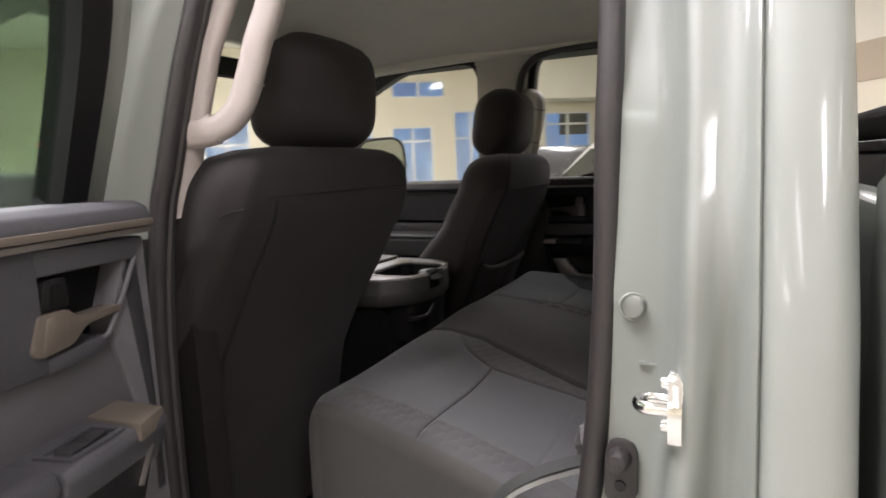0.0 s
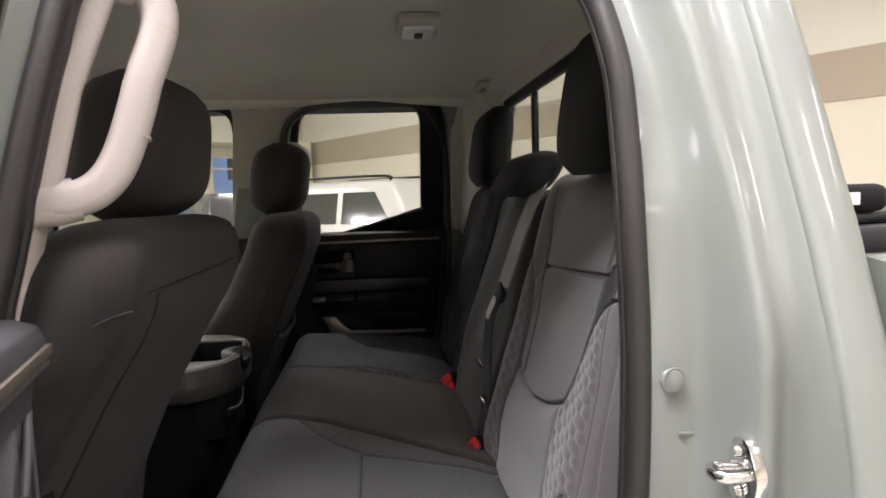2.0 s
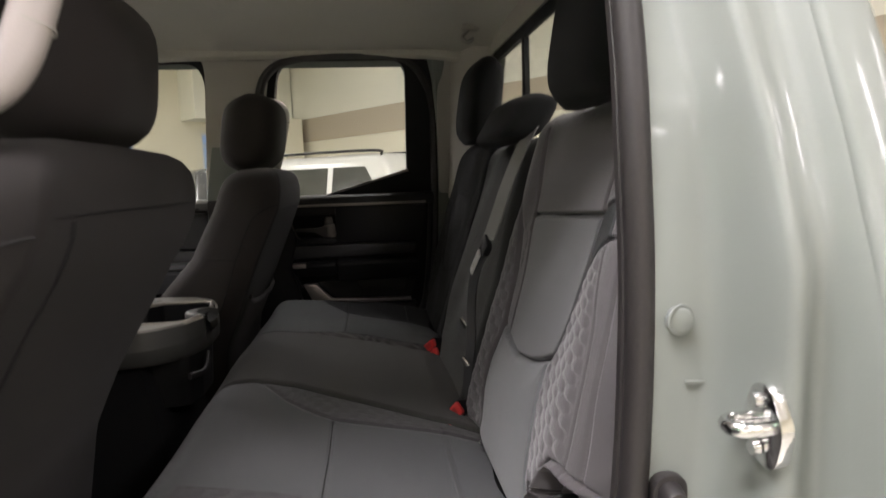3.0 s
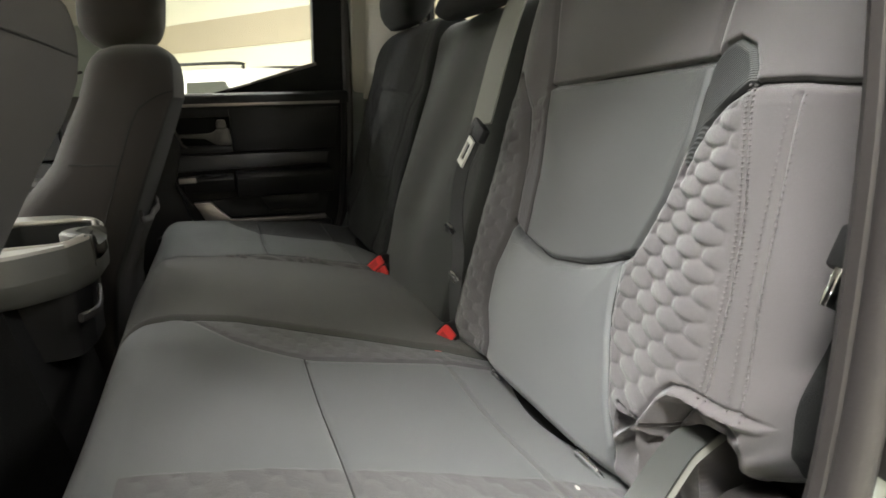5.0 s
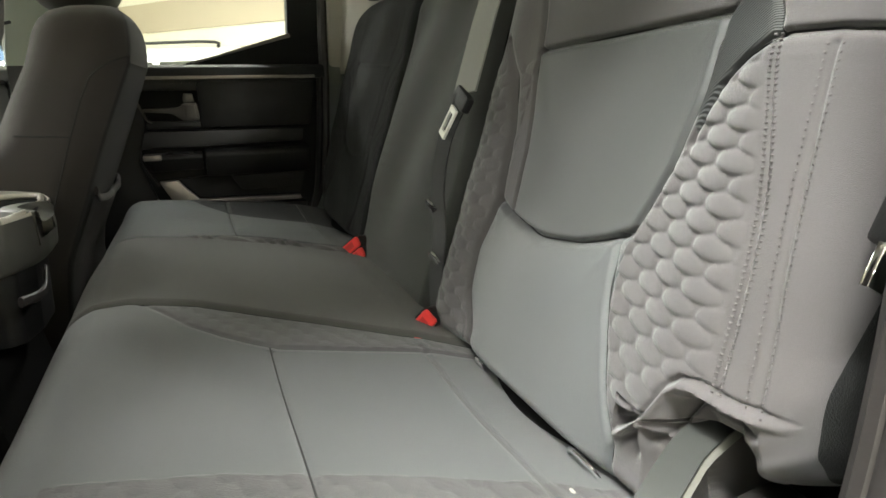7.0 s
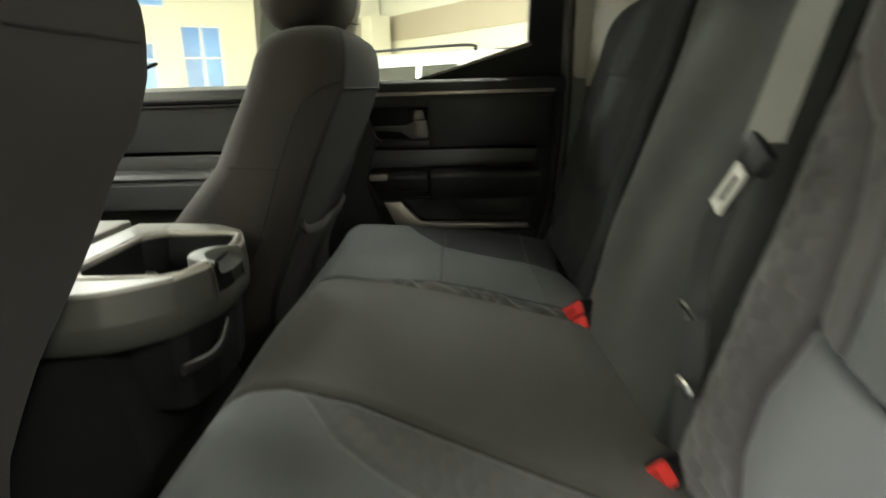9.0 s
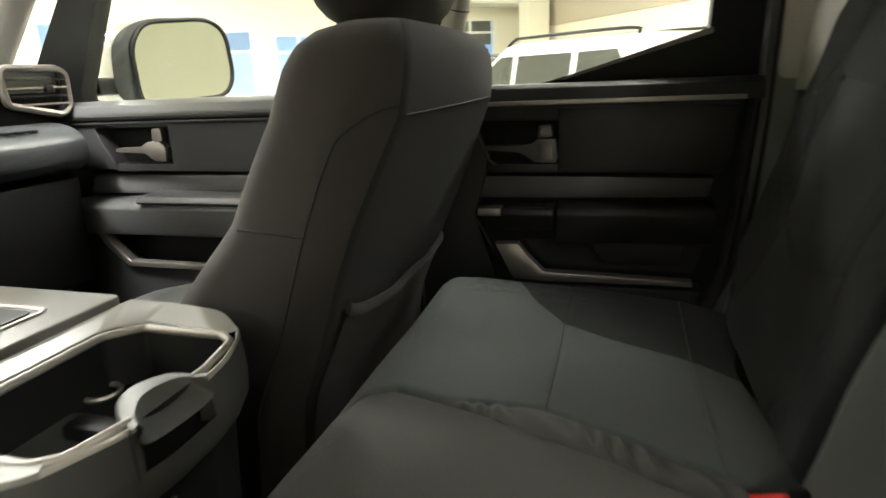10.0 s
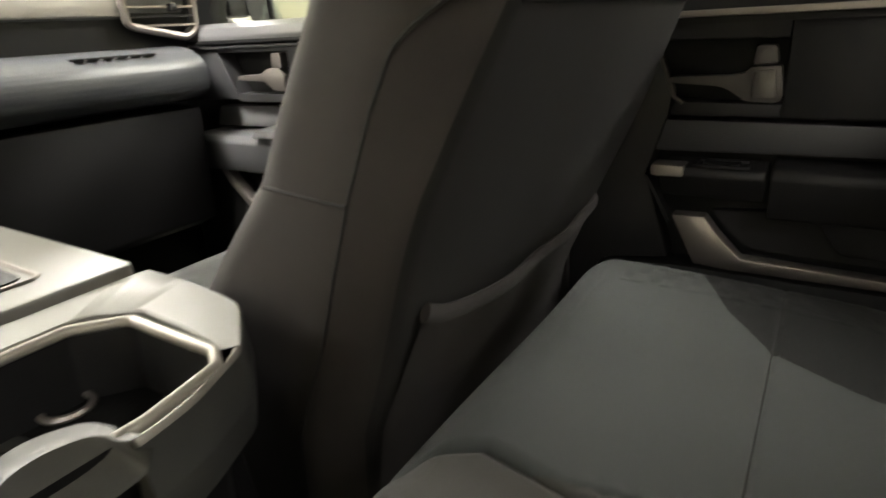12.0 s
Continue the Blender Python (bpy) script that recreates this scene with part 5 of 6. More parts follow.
def front_seat(c, driver, label):
    s = thing("front_seat", label, "car seat", "front seats", at=(-0.7, c, 0.62))
    lift = Matrix.Translation((0, 0, 0.014)) if driver else None
    zs = list(np.linspace(0.65, 1.38, 32)) + [1.395, 1.41, 1.425, 1.435, 1.443, 1.450, 1.456, 1.460, 1.463, 1.465]
    rings = [seat_ring(z, c, driver) for z in zs]
    bm = loft([r[3:45] for r in rings], caps=False, closed=False)
    bm.faces.new([bm.verts.new(p) for p in rings[-1]])
    part("backrest", bm, DRIVERBACK if driver else SEATBACK, s, m=lift, angle=70)
    # passenger back panel carries its shade in BACKPANEL's darker colour
    part("back_panel", loft([r[44:] + r[:4] for r in rings], caps=False, closed=False), DRIVERBACK if driver else BACKPANEL, s, "fabric back panel, shaded in colour on the passenger seat", m=lift, angle=70)
    for side in (-1, 1):
        run = [seat_at(z, c, driver, 0.02, side) + Vector((-0.002, side * -0.002, 0)) for z in np.linspace(0.78, 1.335, 30)]
        run += [seat_at(1.352, c, driver, -0.10, side) + Vector((0, side * -0.004, 0)), seat_at(1.364, c, driver, -0.25, side) + Vector((0.004, side * -0.010, 0)), seat_at(1.368, c, driver, -0.42, side) + Vector((0.006, side * -0.022, 0))]
        part("panel_seam", tube(smooth_path(run, 2), 0.0017, sides=6), PIPING, s, m=lift)
        part("side_seam", tube([seat_at(1.234 + 0.006 * u, c, driver, u, side) + Vector((0, side * -0.0003, 0)) for u in np.linspace(0.03, 0.90, 14)], 0.0015, sides=6), PIPING, s, m=lift)
    part("cross_seam", tube([seat_at(1.357 + (0.026 if driver else 0) , c, driver, None, v) + Vector((-0.0008, 0, 0)) for v in np.linspace(-0.236, 0.236, 40)], 0.0015, sides=6), PIPING, s, m=lift)
    if driver:
        # wide dark strip stands for the shadow along the vertical seam
        part("shadowed_seam", tube([seat_at(z, c, True, None, v) + Vector((-0.0005, 0, 0)) for z, v in zip(np.linspace(0.80, 1.378, 30), np.linspace(-0.180, -0.195, 30))], 0.0062, 0.0016, sides=8, up=(1, 0, 0)), PIPING, s, "seam with its shadow put in as a dark strip", m=lift)
    else:
        # map pocket hanging open on the back
        ys, zs2 = np.linspace(-0.232, 0.236, 40), np.linspace(0, 1, 18)
        Xp, Yp, Zp = (np.zeros((40, 18)) for _ in range(3))
        for i, v in enumerate(ys):
            ztop = 1.097 + 0.034 * math.exp(-(v + 0.232) / 0.05)
            for j, b in enumerate(zs2):
                z = 0.74 + (ztop - 0.74) * b
                a = (v - 0.002) / 0.234
                q = seat_at(z, c, False, None, v)
                Xp[i, j] = q.x + 0.003 + 0.013 * max(0.0, 1 - a ** 4) * b ** 1.5 + 0.002 * math.sin(v * 40 + b * 5) * b
                Yp[i, j], Zp[i, j] = q.y, z
        pk = sheet("map_pocket", Xp, Yp, Zp, SEATBACK, s, None, "fabric map pocket", flip=True)
        lip = [Vector((Xp[i, -1] - 0.001, Yp[i, -1], Zp[i, -1])) for i in range(40)]
        part("pocket_hem", tube(lip, 0.0045, 0.009, 10), SEATBACK, s)
    # cushion and base
    rings = []
    for x, z0, z1, hw in ((-1.12, 0.80, 0.90, 0.20), (-1.10, 0.76, 0.955, 0.245), (-1.0, 0.74, 0.975, 0.265), (-0.8, 0.72, 0.96, 0.27), (-0.66, 0.72, 0.95, 0.255), (-0.62, 0.74, 0.92, 0.23)):
        rings.append([(x, c + hw * math.copysign(abs(math.cos(q)) ** 0.5, math.cos(q)), (z0 + z1) / 2 + (z1 - z0) / 2 * math.copysign(abs(math.sin(q)) ** 0.6, math.sin(q))) for q in np.linspace(0, 2 * math.pi, 32, endpoint=False)])
    part("seat_cushion", loft(rings), INSERT, s, "grey fabric seat cushion", m=Matrix.Translation((-0.10, 0, -0.03) if driver else (0, 0, 0.028)), angle=70)
    part("seat_frame", box(-1.05, -0.72, c - 0.22, c + 0.22, 0.622, 0.755, 0.02), PLASTIC, s)
    hx, hy, hz = (-0.542, 0.490, 1.476) if driver else (-0.475, c, 1.458)
    hr = headrest("headrest", None, (hx, hy, hz), 0.305, 0.168, 0.212, SEATBACK, 0.12, 2.8, False, taper=0.22)
    hr.parent = s
    hr.location = -Vector(s.location)
    for dy in (-0.05, 0.05):
        part("headrest_post", cylinder((hx, hy + dy, hz - 0.03), (hx + 0.005, hy + dy, hz + 0.02), 0.006, sides=10), PLASTIC, s)


front_seat(1.425, False, "dark fabric front passenger seat with a map pocket")
front_seat(0.43, True, "dark fabric driver seat with a plain back")


# ---- doors ----
def upper_block():
    """The padded trim round the handle recess of a closed rear door."""
    bm = prism([(-0.262, 1.205), (0.038, 1.203), (0.058, 1.325), (-0.262, 1.333)], "y", 1.752, 1.81, 0.003)
    bm = prism([(-0.402, 1.205), (-0.2625, 1.205), (-0.2625, 1.222), (-0.398, 1.224)], "y", 1.7523, 1.81, 0.002, bm=bm)
    bm = prism([(-0.436, 1.307), (-0.2625, 1.305), (-0.2625, 1.333), (-0.440, 1.333)], "y", 1.7523, 1.81, 0.002, bm=bm)
    return bm


def rear_door(m, name, label):
    d = thing(name, label, "car door", "rear doors", at=(m or Matrix()) @ Vector((-0.55, 1.85, 0.66)))

    def p(nm, bm, mt, lb="", par=d):
        if m is not None:
            for v in bm.verts:
                v.co.x = max(v.co.x, -0.472)
        return part(nm, bm, mt, par, lb, m=m)
    p("inner_panel", prism([(-0.575, 0.66), (-0.10, 0.66), (0.0, 0.82), (0.055, 0.98), (0.085, 1.34), (-0.575, 1.36)], "y", 1.80, 1.86, 0.006), PLASTIC)
    p("outer_skin", prism([(-0.60, 0.58), (-0.14, 0.58), (0.04, 0.80), (0.10, 0.98), (0.125, 1.36), (-0.60, 1.37)], "y", 1.866, 1.90, 0.012), PAINT, "grey-green painted outer skin")
    near = m is not None
    # upper trim round the handle recess
    if near:
        bm = prism(rounded([(-0.300, 1.212), (0.038, 1.216), (0.058, 1.338), (-0.300, 1.338)], [0.0, 0.004, 0.004, 0.0], 3), "y", 1.7500, 1.81, 0.003)
        bm = prism([(-0.388, 1.216), (-0.360, 1.210), (-0.3005, 1.209), (-0.3005, 1.226), (-0.384, 1.230)], "y", 1.7503, 1.81, 0.003, bm=bm)
        bm = prism([(-0.447, 1.308), (-0.3005, 1.310), (-0.3005, 1.338), (-0.466, 1.333)], "y", 1.7503, 1.81, 0.003, bm=bm)
    else:
        bm = upper_block()
    # closed door takes near-black trim: the shade on it is put into the colour
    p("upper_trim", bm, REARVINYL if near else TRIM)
    p("handle_cup", prism(rounded([(-0.392, 1.215), (-0.290, 1.212), (-0.290, 1.314), (-0.452, 1.312)] if near else [(-0.405, 1.215), (-0.256, 1.215), (-0.256, 1.312), (-0.434, 1.316)], 0.008, 4), "y", 1.786, 1.806), CUPDARK)
    # thin highlight on the recess's slanted edge, made by a lighter material
    p("recess_edge", tube([(-0.449, 1.7535, 1.309), (-0.430, 1.7515, 1.284), (-0.408, 1.7505, 1.254), (-0.388, 1.7505, 1.229), (-0.380, 1.7515, 1.2265)] if near else [(-0.428, 1.7535, 1.306), (-0.412, 1.7515, 1.268), (-0.397, 1.7505, 1.230), (-0.385, 1.7515, 1.2225)], 0.0032, 0.003, 8, up=(0, 1, 0)), HANDLE if m is None else HARDTRIM, "edge of the recess, its highlight put in as a lighter colour")
    hp = [(-0.408, 1.2525), (-0.352, 1.249), (-0.338, 1.238), (-0.330, 1.233), (-0.290, 1.230), (-0.279, 1.236), (-0.294, 1.273), (-0.330, 1.272), (-0.338, 1.264), (-0.350, 1.259), (-0.408, 1.2595)] if near else [(-0.405, 1.2505), (-0.335, 1.2455), (-0.314, 1.232), (-0.306, 1.226), (-0.268, 1.224), (-0.262, 1.232), (-0.268, 1.272), (-0.304, 1.270), (-0.310, 1.262), (-0.330, 1.259), (-0.404, 1.2585)]
    h = p("door_handle", prism(rounded(hp, [0.003, 0.01, 0.008, 0.006, 0.008, 0.006, 0.004, 0.006, 0.006, 0.008, 0.003], 3), "y", 1.746, 1.770, 0.002), HANDLE if m is None else BRONZE, "dull satin metal door handle")
    p("handle_face", prism(rounded([(-0.326, 1.238), (-0.292, 1.235), (-0.301, 1.268), (-0.326, 1.267)] if near else [(-0.300, 1.230), (-0.270, 1.229), (-0.273, 1.267), (-0.298, 1.266)], 0.004, 3), "y", 1.7445, 1.747, 0.001), HANDLE if m is None else BRONZE, "", h)
    p("lock_knob", prism(rounded([(-0.337, 1.2735), (-0.300, 1.274), (-0.309, 1.306), (-0.336, 1.306)] if near else [(-0.302, 1.2725), (-0.272, 1.2735), (-0.276, 1.297), (-0.299, 1.2975)], 0.005, 3), "y", 1.750, 1.775, 0.003), PLASTIC if m is not None else HANDLE, "", h)
    p("knob_inset", prism(rounded([(-0.330, 1.278), (-0.311, 1.278), (-0.315, 1.300), (-0.329, 1.300)] if near else [(-0.294, 1.2755), (-0.280, 1.276), (-0.282, 1.292), (-0.292, 1.292)], 0.003, 3), "y", 1.7485, 1.751), CUPDARK if m is not None else HANDLE, "", h)
    # belt line
    ct, rise = (1.373, 0.0) if m is None else (1.378, 0.012)
    if near:
        p("belt_line", box(-0.49, 0.058, 1.7415, 1.80, 1.3385, 1.3455, 0.001), SILVER, "thin dark bronze lower belt line")
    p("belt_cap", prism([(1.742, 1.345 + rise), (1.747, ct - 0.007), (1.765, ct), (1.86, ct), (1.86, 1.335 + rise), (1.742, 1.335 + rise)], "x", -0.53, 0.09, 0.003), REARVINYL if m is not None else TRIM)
    p("belt_strip", box(-0.49, 0.06, 1.7385, 1.745, 1.335 + rise, 1.3435 + rise, 0.001), BRONZE if m is not None else SILVER, "bronze coloured belt strip")
    p("belt_groove", box(-0.49, 0.058, 1.747, 1.80, 1.326 + rise, 1.335 + rise), PLASTIC)
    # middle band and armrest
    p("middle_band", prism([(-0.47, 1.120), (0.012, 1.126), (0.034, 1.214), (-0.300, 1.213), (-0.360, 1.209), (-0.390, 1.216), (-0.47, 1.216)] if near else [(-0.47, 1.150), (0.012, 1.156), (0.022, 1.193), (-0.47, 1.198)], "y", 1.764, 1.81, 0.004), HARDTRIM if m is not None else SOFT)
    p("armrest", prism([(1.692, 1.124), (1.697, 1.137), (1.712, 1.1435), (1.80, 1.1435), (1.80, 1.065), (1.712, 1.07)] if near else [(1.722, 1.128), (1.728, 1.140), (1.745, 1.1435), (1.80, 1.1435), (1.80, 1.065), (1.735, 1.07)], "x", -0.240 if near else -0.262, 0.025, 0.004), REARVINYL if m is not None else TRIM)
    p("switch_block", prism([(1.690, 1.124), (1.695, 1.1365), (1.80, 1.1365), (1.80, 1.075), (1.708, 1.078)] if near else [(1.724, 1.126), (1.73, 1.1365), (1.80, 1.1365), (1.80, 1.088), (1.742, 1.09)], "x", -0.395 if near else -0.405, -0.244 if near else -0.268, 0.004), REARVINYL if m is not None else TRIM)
    tx, ty = (0.026, -0.030) if near else (0.0, 0.0)
    bm = box(-0.362 + tx, -0.288 + tx, 1.730 + ty, 1.7365 + ty, 1.1366, 1.1405, 0.001)
    bm = box(-0.362 + tx, -0.288 + tx, 1.7695 + ty, 1.776 + ty, 1.1366, 1.1405, 0.001, bm=bm)
    bm = box(-0.362 + tx, -0.357 + tx, 1.7366 + ty, 1.7694 + ty, 1.1366, 1.1405, 0.001, bm=bm)
    bm = box(-0.293 + tx, -0.288 + tx, 1.7366 + ty, 1.7694 + ty, 1.1366, 1.1405, 0.001, bm=bm)
    tray = p("switch_tray", bm, REARVINYL if m is not None else TRIM, "raised rim round the window switch")
    p("window_switch", prism([(-0.352 + tx, 1.1366), (-0.300 + tx, 1.1366), (-0.303 + tx, 1.1415), (-0.325 + tx, 1.1385), (-0.349 + tx, 1.1432)], "y", 1.742 + ty, 1.764 + ty, 0.001), SOFT if m is not None else PLASTIC, "black window switch", tray)
    p("edge_strip", prism([(-0.3870, 1.121), (-0.3825, 1.121), (-0.3480, 1.066), (-0.3525, 1.064)] if near else [(-0.4290, 1.119), (-0.4245, 1.119), (-0.3880, 1.052), (-0.3925, 1.050)], "y", 1.698 if near else 1.736, 1.720 if near else 1.760), SILVER if m is not None else TRIM, "thin satin edge strip")
    p("switch_cap", prism([(-0.342, 1.686), (-0.356, 1.768), (-0.408, 1.772), (-0.393, 1.694)], "z", 1.120, 1.1410, 0.002) if near else box(-0.418, -0.372, 1.722, 1.76, 1.122, 1.1385, 0.003), BRONZE if near else SILVER, "bronze coloured cap" if near else "silver cap")
    if near:
        p("end_panel", prism([(-0.392, 1.120), (-0.250, 1.120), (-0.250, 0.98), (-0.330, 0.98)], "y", 1.702, 1.80, 0.004), TRIM)
        p("edge_band", prism([(-0.452, 1.325), (-0.428, 1.290), (-0.441, 1.194), (-0.452, 1.118), (-0.452, 1.0), (-0.466, 1.0), (-0.462, 1.2)], "y", 1.7555, 1.80, 0.001), SOFT, "dark strip along the door edge")
    p("pull_strip", prism([(-0.386, 1.062), (-0.340, 1.063), (-0.322, 1.040), (-0.288, 1.0055), (-0.006, 0.9965), (-0.006, 0.986), (-0.302, 0.986), (-0.350, 0.989)], "y", 1.736, 1.762, 0.002), SILVER, "satin silver pull strip")
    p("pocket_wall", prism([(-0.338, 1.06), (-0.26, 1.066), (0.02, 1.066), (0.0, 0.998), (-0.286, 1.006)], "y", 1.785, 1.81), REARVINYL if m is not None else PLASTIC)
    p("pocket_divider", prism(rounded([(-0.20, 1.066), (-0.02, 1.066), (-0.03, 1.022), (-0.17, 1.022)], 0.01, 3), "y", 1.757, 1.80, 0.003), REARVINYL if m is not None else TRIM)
    # lower trim too is darkened for shade on the closed door
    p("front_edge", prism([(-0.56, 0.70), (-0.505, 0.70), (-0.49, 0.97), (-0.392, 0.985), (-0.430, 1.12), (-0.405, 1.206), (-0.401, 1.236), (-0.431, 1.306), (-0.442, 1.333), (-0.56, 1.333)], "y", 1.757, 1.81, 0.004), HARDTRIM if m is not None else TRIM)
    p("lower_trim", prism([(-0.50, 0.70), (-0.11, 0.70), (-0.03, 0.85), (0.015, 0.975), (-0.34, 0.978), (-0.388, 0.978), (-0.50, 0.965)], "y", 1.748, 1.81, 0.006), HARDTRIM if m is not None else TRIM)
    p("rear_edge_seal", tube(smooth_path([(-0.02, 1.79, 0.80), (0.045, 1.785, 0.97), (0.068, 1.78, 1.15), (0.079, 1.778, 1.30), (0.082, 1.785, 1.36)], 6), 0.010, 0.02, 8, up=(0, 1, 0)), RUBBER)
    # window frame, quarter cover and glass
    if near:
        outline = [(0.0, 1.37), (0.10, 1.37), (0.098, 1.80), (0.07, 1.848), (-0.34, 1.852), (-0.395, 1.80), (-0.462, 1.60), (-0.464, 1.37), (-0.424, 1.37), (-0.414, 1.60), (-0.350, 1.79), (-0.32, 1.817), (0.0, 1.818)]
        corner = [0, 0, 0.04, 0.04, 0.05, 0.05, 0.1, 0, 0, 0.1, 0.03, 0.03, 0.05]
        skin = prism(rounded([(-0.463, 1.37), (-0.461, 1.60), (-0.394, 1.80), (-0.38, 1.86), (-0.44, 1.86), (-0.508, 1.60), (-0.508, 1.37)], [0, 0.1, 0.05, 0, 0.05, 0.1, 0], 4), "y", 1.836, 1.872, 0.003, shear=lean)
        part("painted_frame", skin, PAINT, d, "grey-green painted door frame", m=m)
    else:
        outline = [(0.0, 1.37), (0.10, 1.37), (0.098, 1.80), (0.07, 1.848), (-0.40, 1.852), (-0.455, 1.80), (-0.535, 1.37), (-0.500, 1.37), (-0.419, 1.817), (0.0, 1.818)]
        corner = [0, 0, 0.04, 0.04, 0.05, 0.05, 0, 0, 0.055, 0.05]
    fr = prism(rounded(outline, corner, 4), "y", 1.825, 1.868, 0, shear=lean)
    p("window_frame", fr, PLASTIC, "black window frame")
    p("quarter_cover", prism([(-0.30, 1.3735), (0.0, 1.3735), (0.0, 1.452)], "y", 1.818, 1.86, 0, shear=lean), PLASTIC, "black quarter cover")
    g = p("pane", prism([(-0.43, 1.365), (0.01, 1.365), (0.01, 1.81), (-0.34, 1.815), (-0.42, 1.60)] if near else [(-0.52, 1.365), (0.01, 1.365), (0.01, 1.81), (-0.41, 1.815)], "y", 1.846, 1.850, 0, shear=lean), TINTED if m is not None else CLEAR, "tinted glass" if m is not None else "clear glass")
    g.visible_shadow = False
    p("glass_run", prism([(-0.27, 1.379), (-0.255, 1.379), (0.006, 1.449), (0.002, 1.459)], "y", 1.81, 1.83, 0, shear=lean), SILVER if m is None else PLASTIC)
    return d


rear_door(None, "rear_door", "closed rear door with trim darkened for shade and silver pull strip")
HINGE, OPEN = Vector((-0.60, 0.03, 0)), 75.1
SWING = Matrix.Translation((-0.6056, 0.1003, 0.0302)) @ Matrix.Rotation(radians(-OPEN), 4, "Z") @ Matrix.Translation(-HINGE) @ MIRRORED
rear_door(SWING, "rear_door", "wide open rear door with grey vinyl trim")


def front_door(m, name, label):
    d = thing(name, label, "car door", "front doors", at=(m or Matrix()) @ Vector((-1.1, 1.85, 0.66)))
    p = lambda nm, bm, mt, lb="", par=d: part(nm, bm, mt, par, lb, m=m)
    p("inner_panel", prism([(-1.55, 0.66), (-0.72, 0.66), (-0.69, 1.36), (-1.55, 1.36)], "y", 1.80, 1.86, 0.006), PLASTIC)
    p("outer_skin", prism([(-1.72, 0.58), (-0.66, 0.58), (-0.63, 1.37), (-1.72, 1.33)], "y", 1.866, 1.90, 0.012), PAINT, "grey-green painted outer skin")
    p("belt_cap", prism([(1.745, 1.345), (1.752, 1.362), (1.78, 1.372), (1.86, 1.372), (1.86, 1.335), (1.745, 1.335)], "x", -1.47, -0.69, 0.003), DOORVINYL)
    p("belt_strip", box(-1.46, -0.70, 1.740, 1.748, 1.330, 1.338, 0.001), PLASTIC)
    bm = prism([(-1.46, 1.21), (-1.305, 1.215), (-1.358, 1.318), (-1.46, 1.326)], "y", 1.752, 1.81, 0.003)
    bm = prism([(-1.145, 1.21), (-0.70, 1.207), (-0.70, 1.326), (-1.145, 1.326)], "y", 1.752, 1.81, bm=bm)
    bm = prism([(-1.310, 1.21), (-1.144, 1.21), (-1.144, 1.226), (-1.310, 1.226)], "y", 1.7523, 1.81, bm=bm)
    bm = prism([(-1.356, 1.312), (-1.144, 1.312), (-1.144, 1.326), (-1.356, 1.326)], "y", 1.7523, 1.81, bm=bm)
    p("upper_trim", bm, SOFT)
    p("handle_cup", prism(rounded([(-1.315, 1.220), (-1.14, 1.220), (-1.14, 1.318), (-1.362, 1.318)], 0.008, 4), "y", 1.793, 1.806), CUPDARK)
    p("recess_edge", tube([(-1.357, 1.7535, 1.314), (-1.334, 1.7515, 1.270), (-1.308, 1.7505, 1.228)], 0.003, 0.003, 8, up=(0, 1, 0)), SOFT, "rounded edge of the recess")
    p("belt_line", box(-1.46, -0.70, 1.7435, 1.80, 1.3205, 1.3265, 0.001), SOFT)
    h = p("door_handle", prism(rounded([(-1.30, 1.255), (-1.22, 1.252), (-1.195, 1.234), (-1.163, 1.232), (-1.161, 1.264), (-1.175, 1.278), (-1.207, 1.278), (-1.23, 1.266), (-1.30, 1.2635)], 0.004, 3), "y", 1.750, 1.772, 0.003), SILVER, "satin silver door handle")
    p("lock_knob", prism(rounded([(-1.195, 1.278), (-1.167, 1.278), (-1.169, 1.308), (-1.193, 1.308)], 0.005, 3), "y", 1.752, 1.772, 0.003), SILVER, "", h)
    p("middle_band", prism([(-1.42, 1.152), (-0.70, 1.156), (-0.70, 1.197), (-1.40, 1.197)], "y", 1.770, 1.81, 0.004), DOORVINYL)
    p("armrest", prism([(1.70, 1.128), (1.71, 1.140), (1.74, 1.144), (1.80, 1.144), (1.80, 1.055), (1.72, 1.06)], "x", -1.43, -0.70, 0.004), DOORVINYL)
    p("arm_pad", prism([(1.69, 1.145), (1.70, 1.158), (1.72, 1.160), (1.775, 1.160), (1.775, 1.144), (1.70, 1.140)], "x", -1.22, -0.72, 0.004), DOORVINYL)
    p("pull_strip", prism([(-1.445, 1.135), (-1.43, 1.138), (-1.345, 1.035), (-1.30, 0.99), (-0.95, 0.985), (-0.95, 0.972), (-1.31, 0.976), (-1.36, 1.02)], "y", 1.73, 1.755, 0.002), SILVER, "satin silver pull strip")
    p("lower_trim", prism([(-1.53, 0.70), (-0.74, 0.70), (-0.70, 0.965), (-1.32, 0.97), (-1.47, 1.12), (-1.53, 1.12)], "y", 1.75, 1.81, 0.006), SOFT)
    fr = prism(rounded([(-0.645, 1.37), (-0.62, 1.37), (-0.615, 1.80), (-0.66, 1.852), (-0.98, 1.845), (-1.20, 1.76), (-1.60, 1.40), (-1.58, 1.37), (-1.44, 1.37), (-1.43, 1.40), (-1.17, 1.725), (-0.97, 1.808), (-0.69, 1.815), (-0.66, 1.785)],
                       [0, 0, 0.05, 0.05, 0.05, 0.06, 0, 0, 0, 0, 0.06, 0.05, 0.04, 0.03], 4), "y", 1.822, 1.868, 0, shear=lean)
    p("window_frame", fr, PLASTIC, "black window frame")
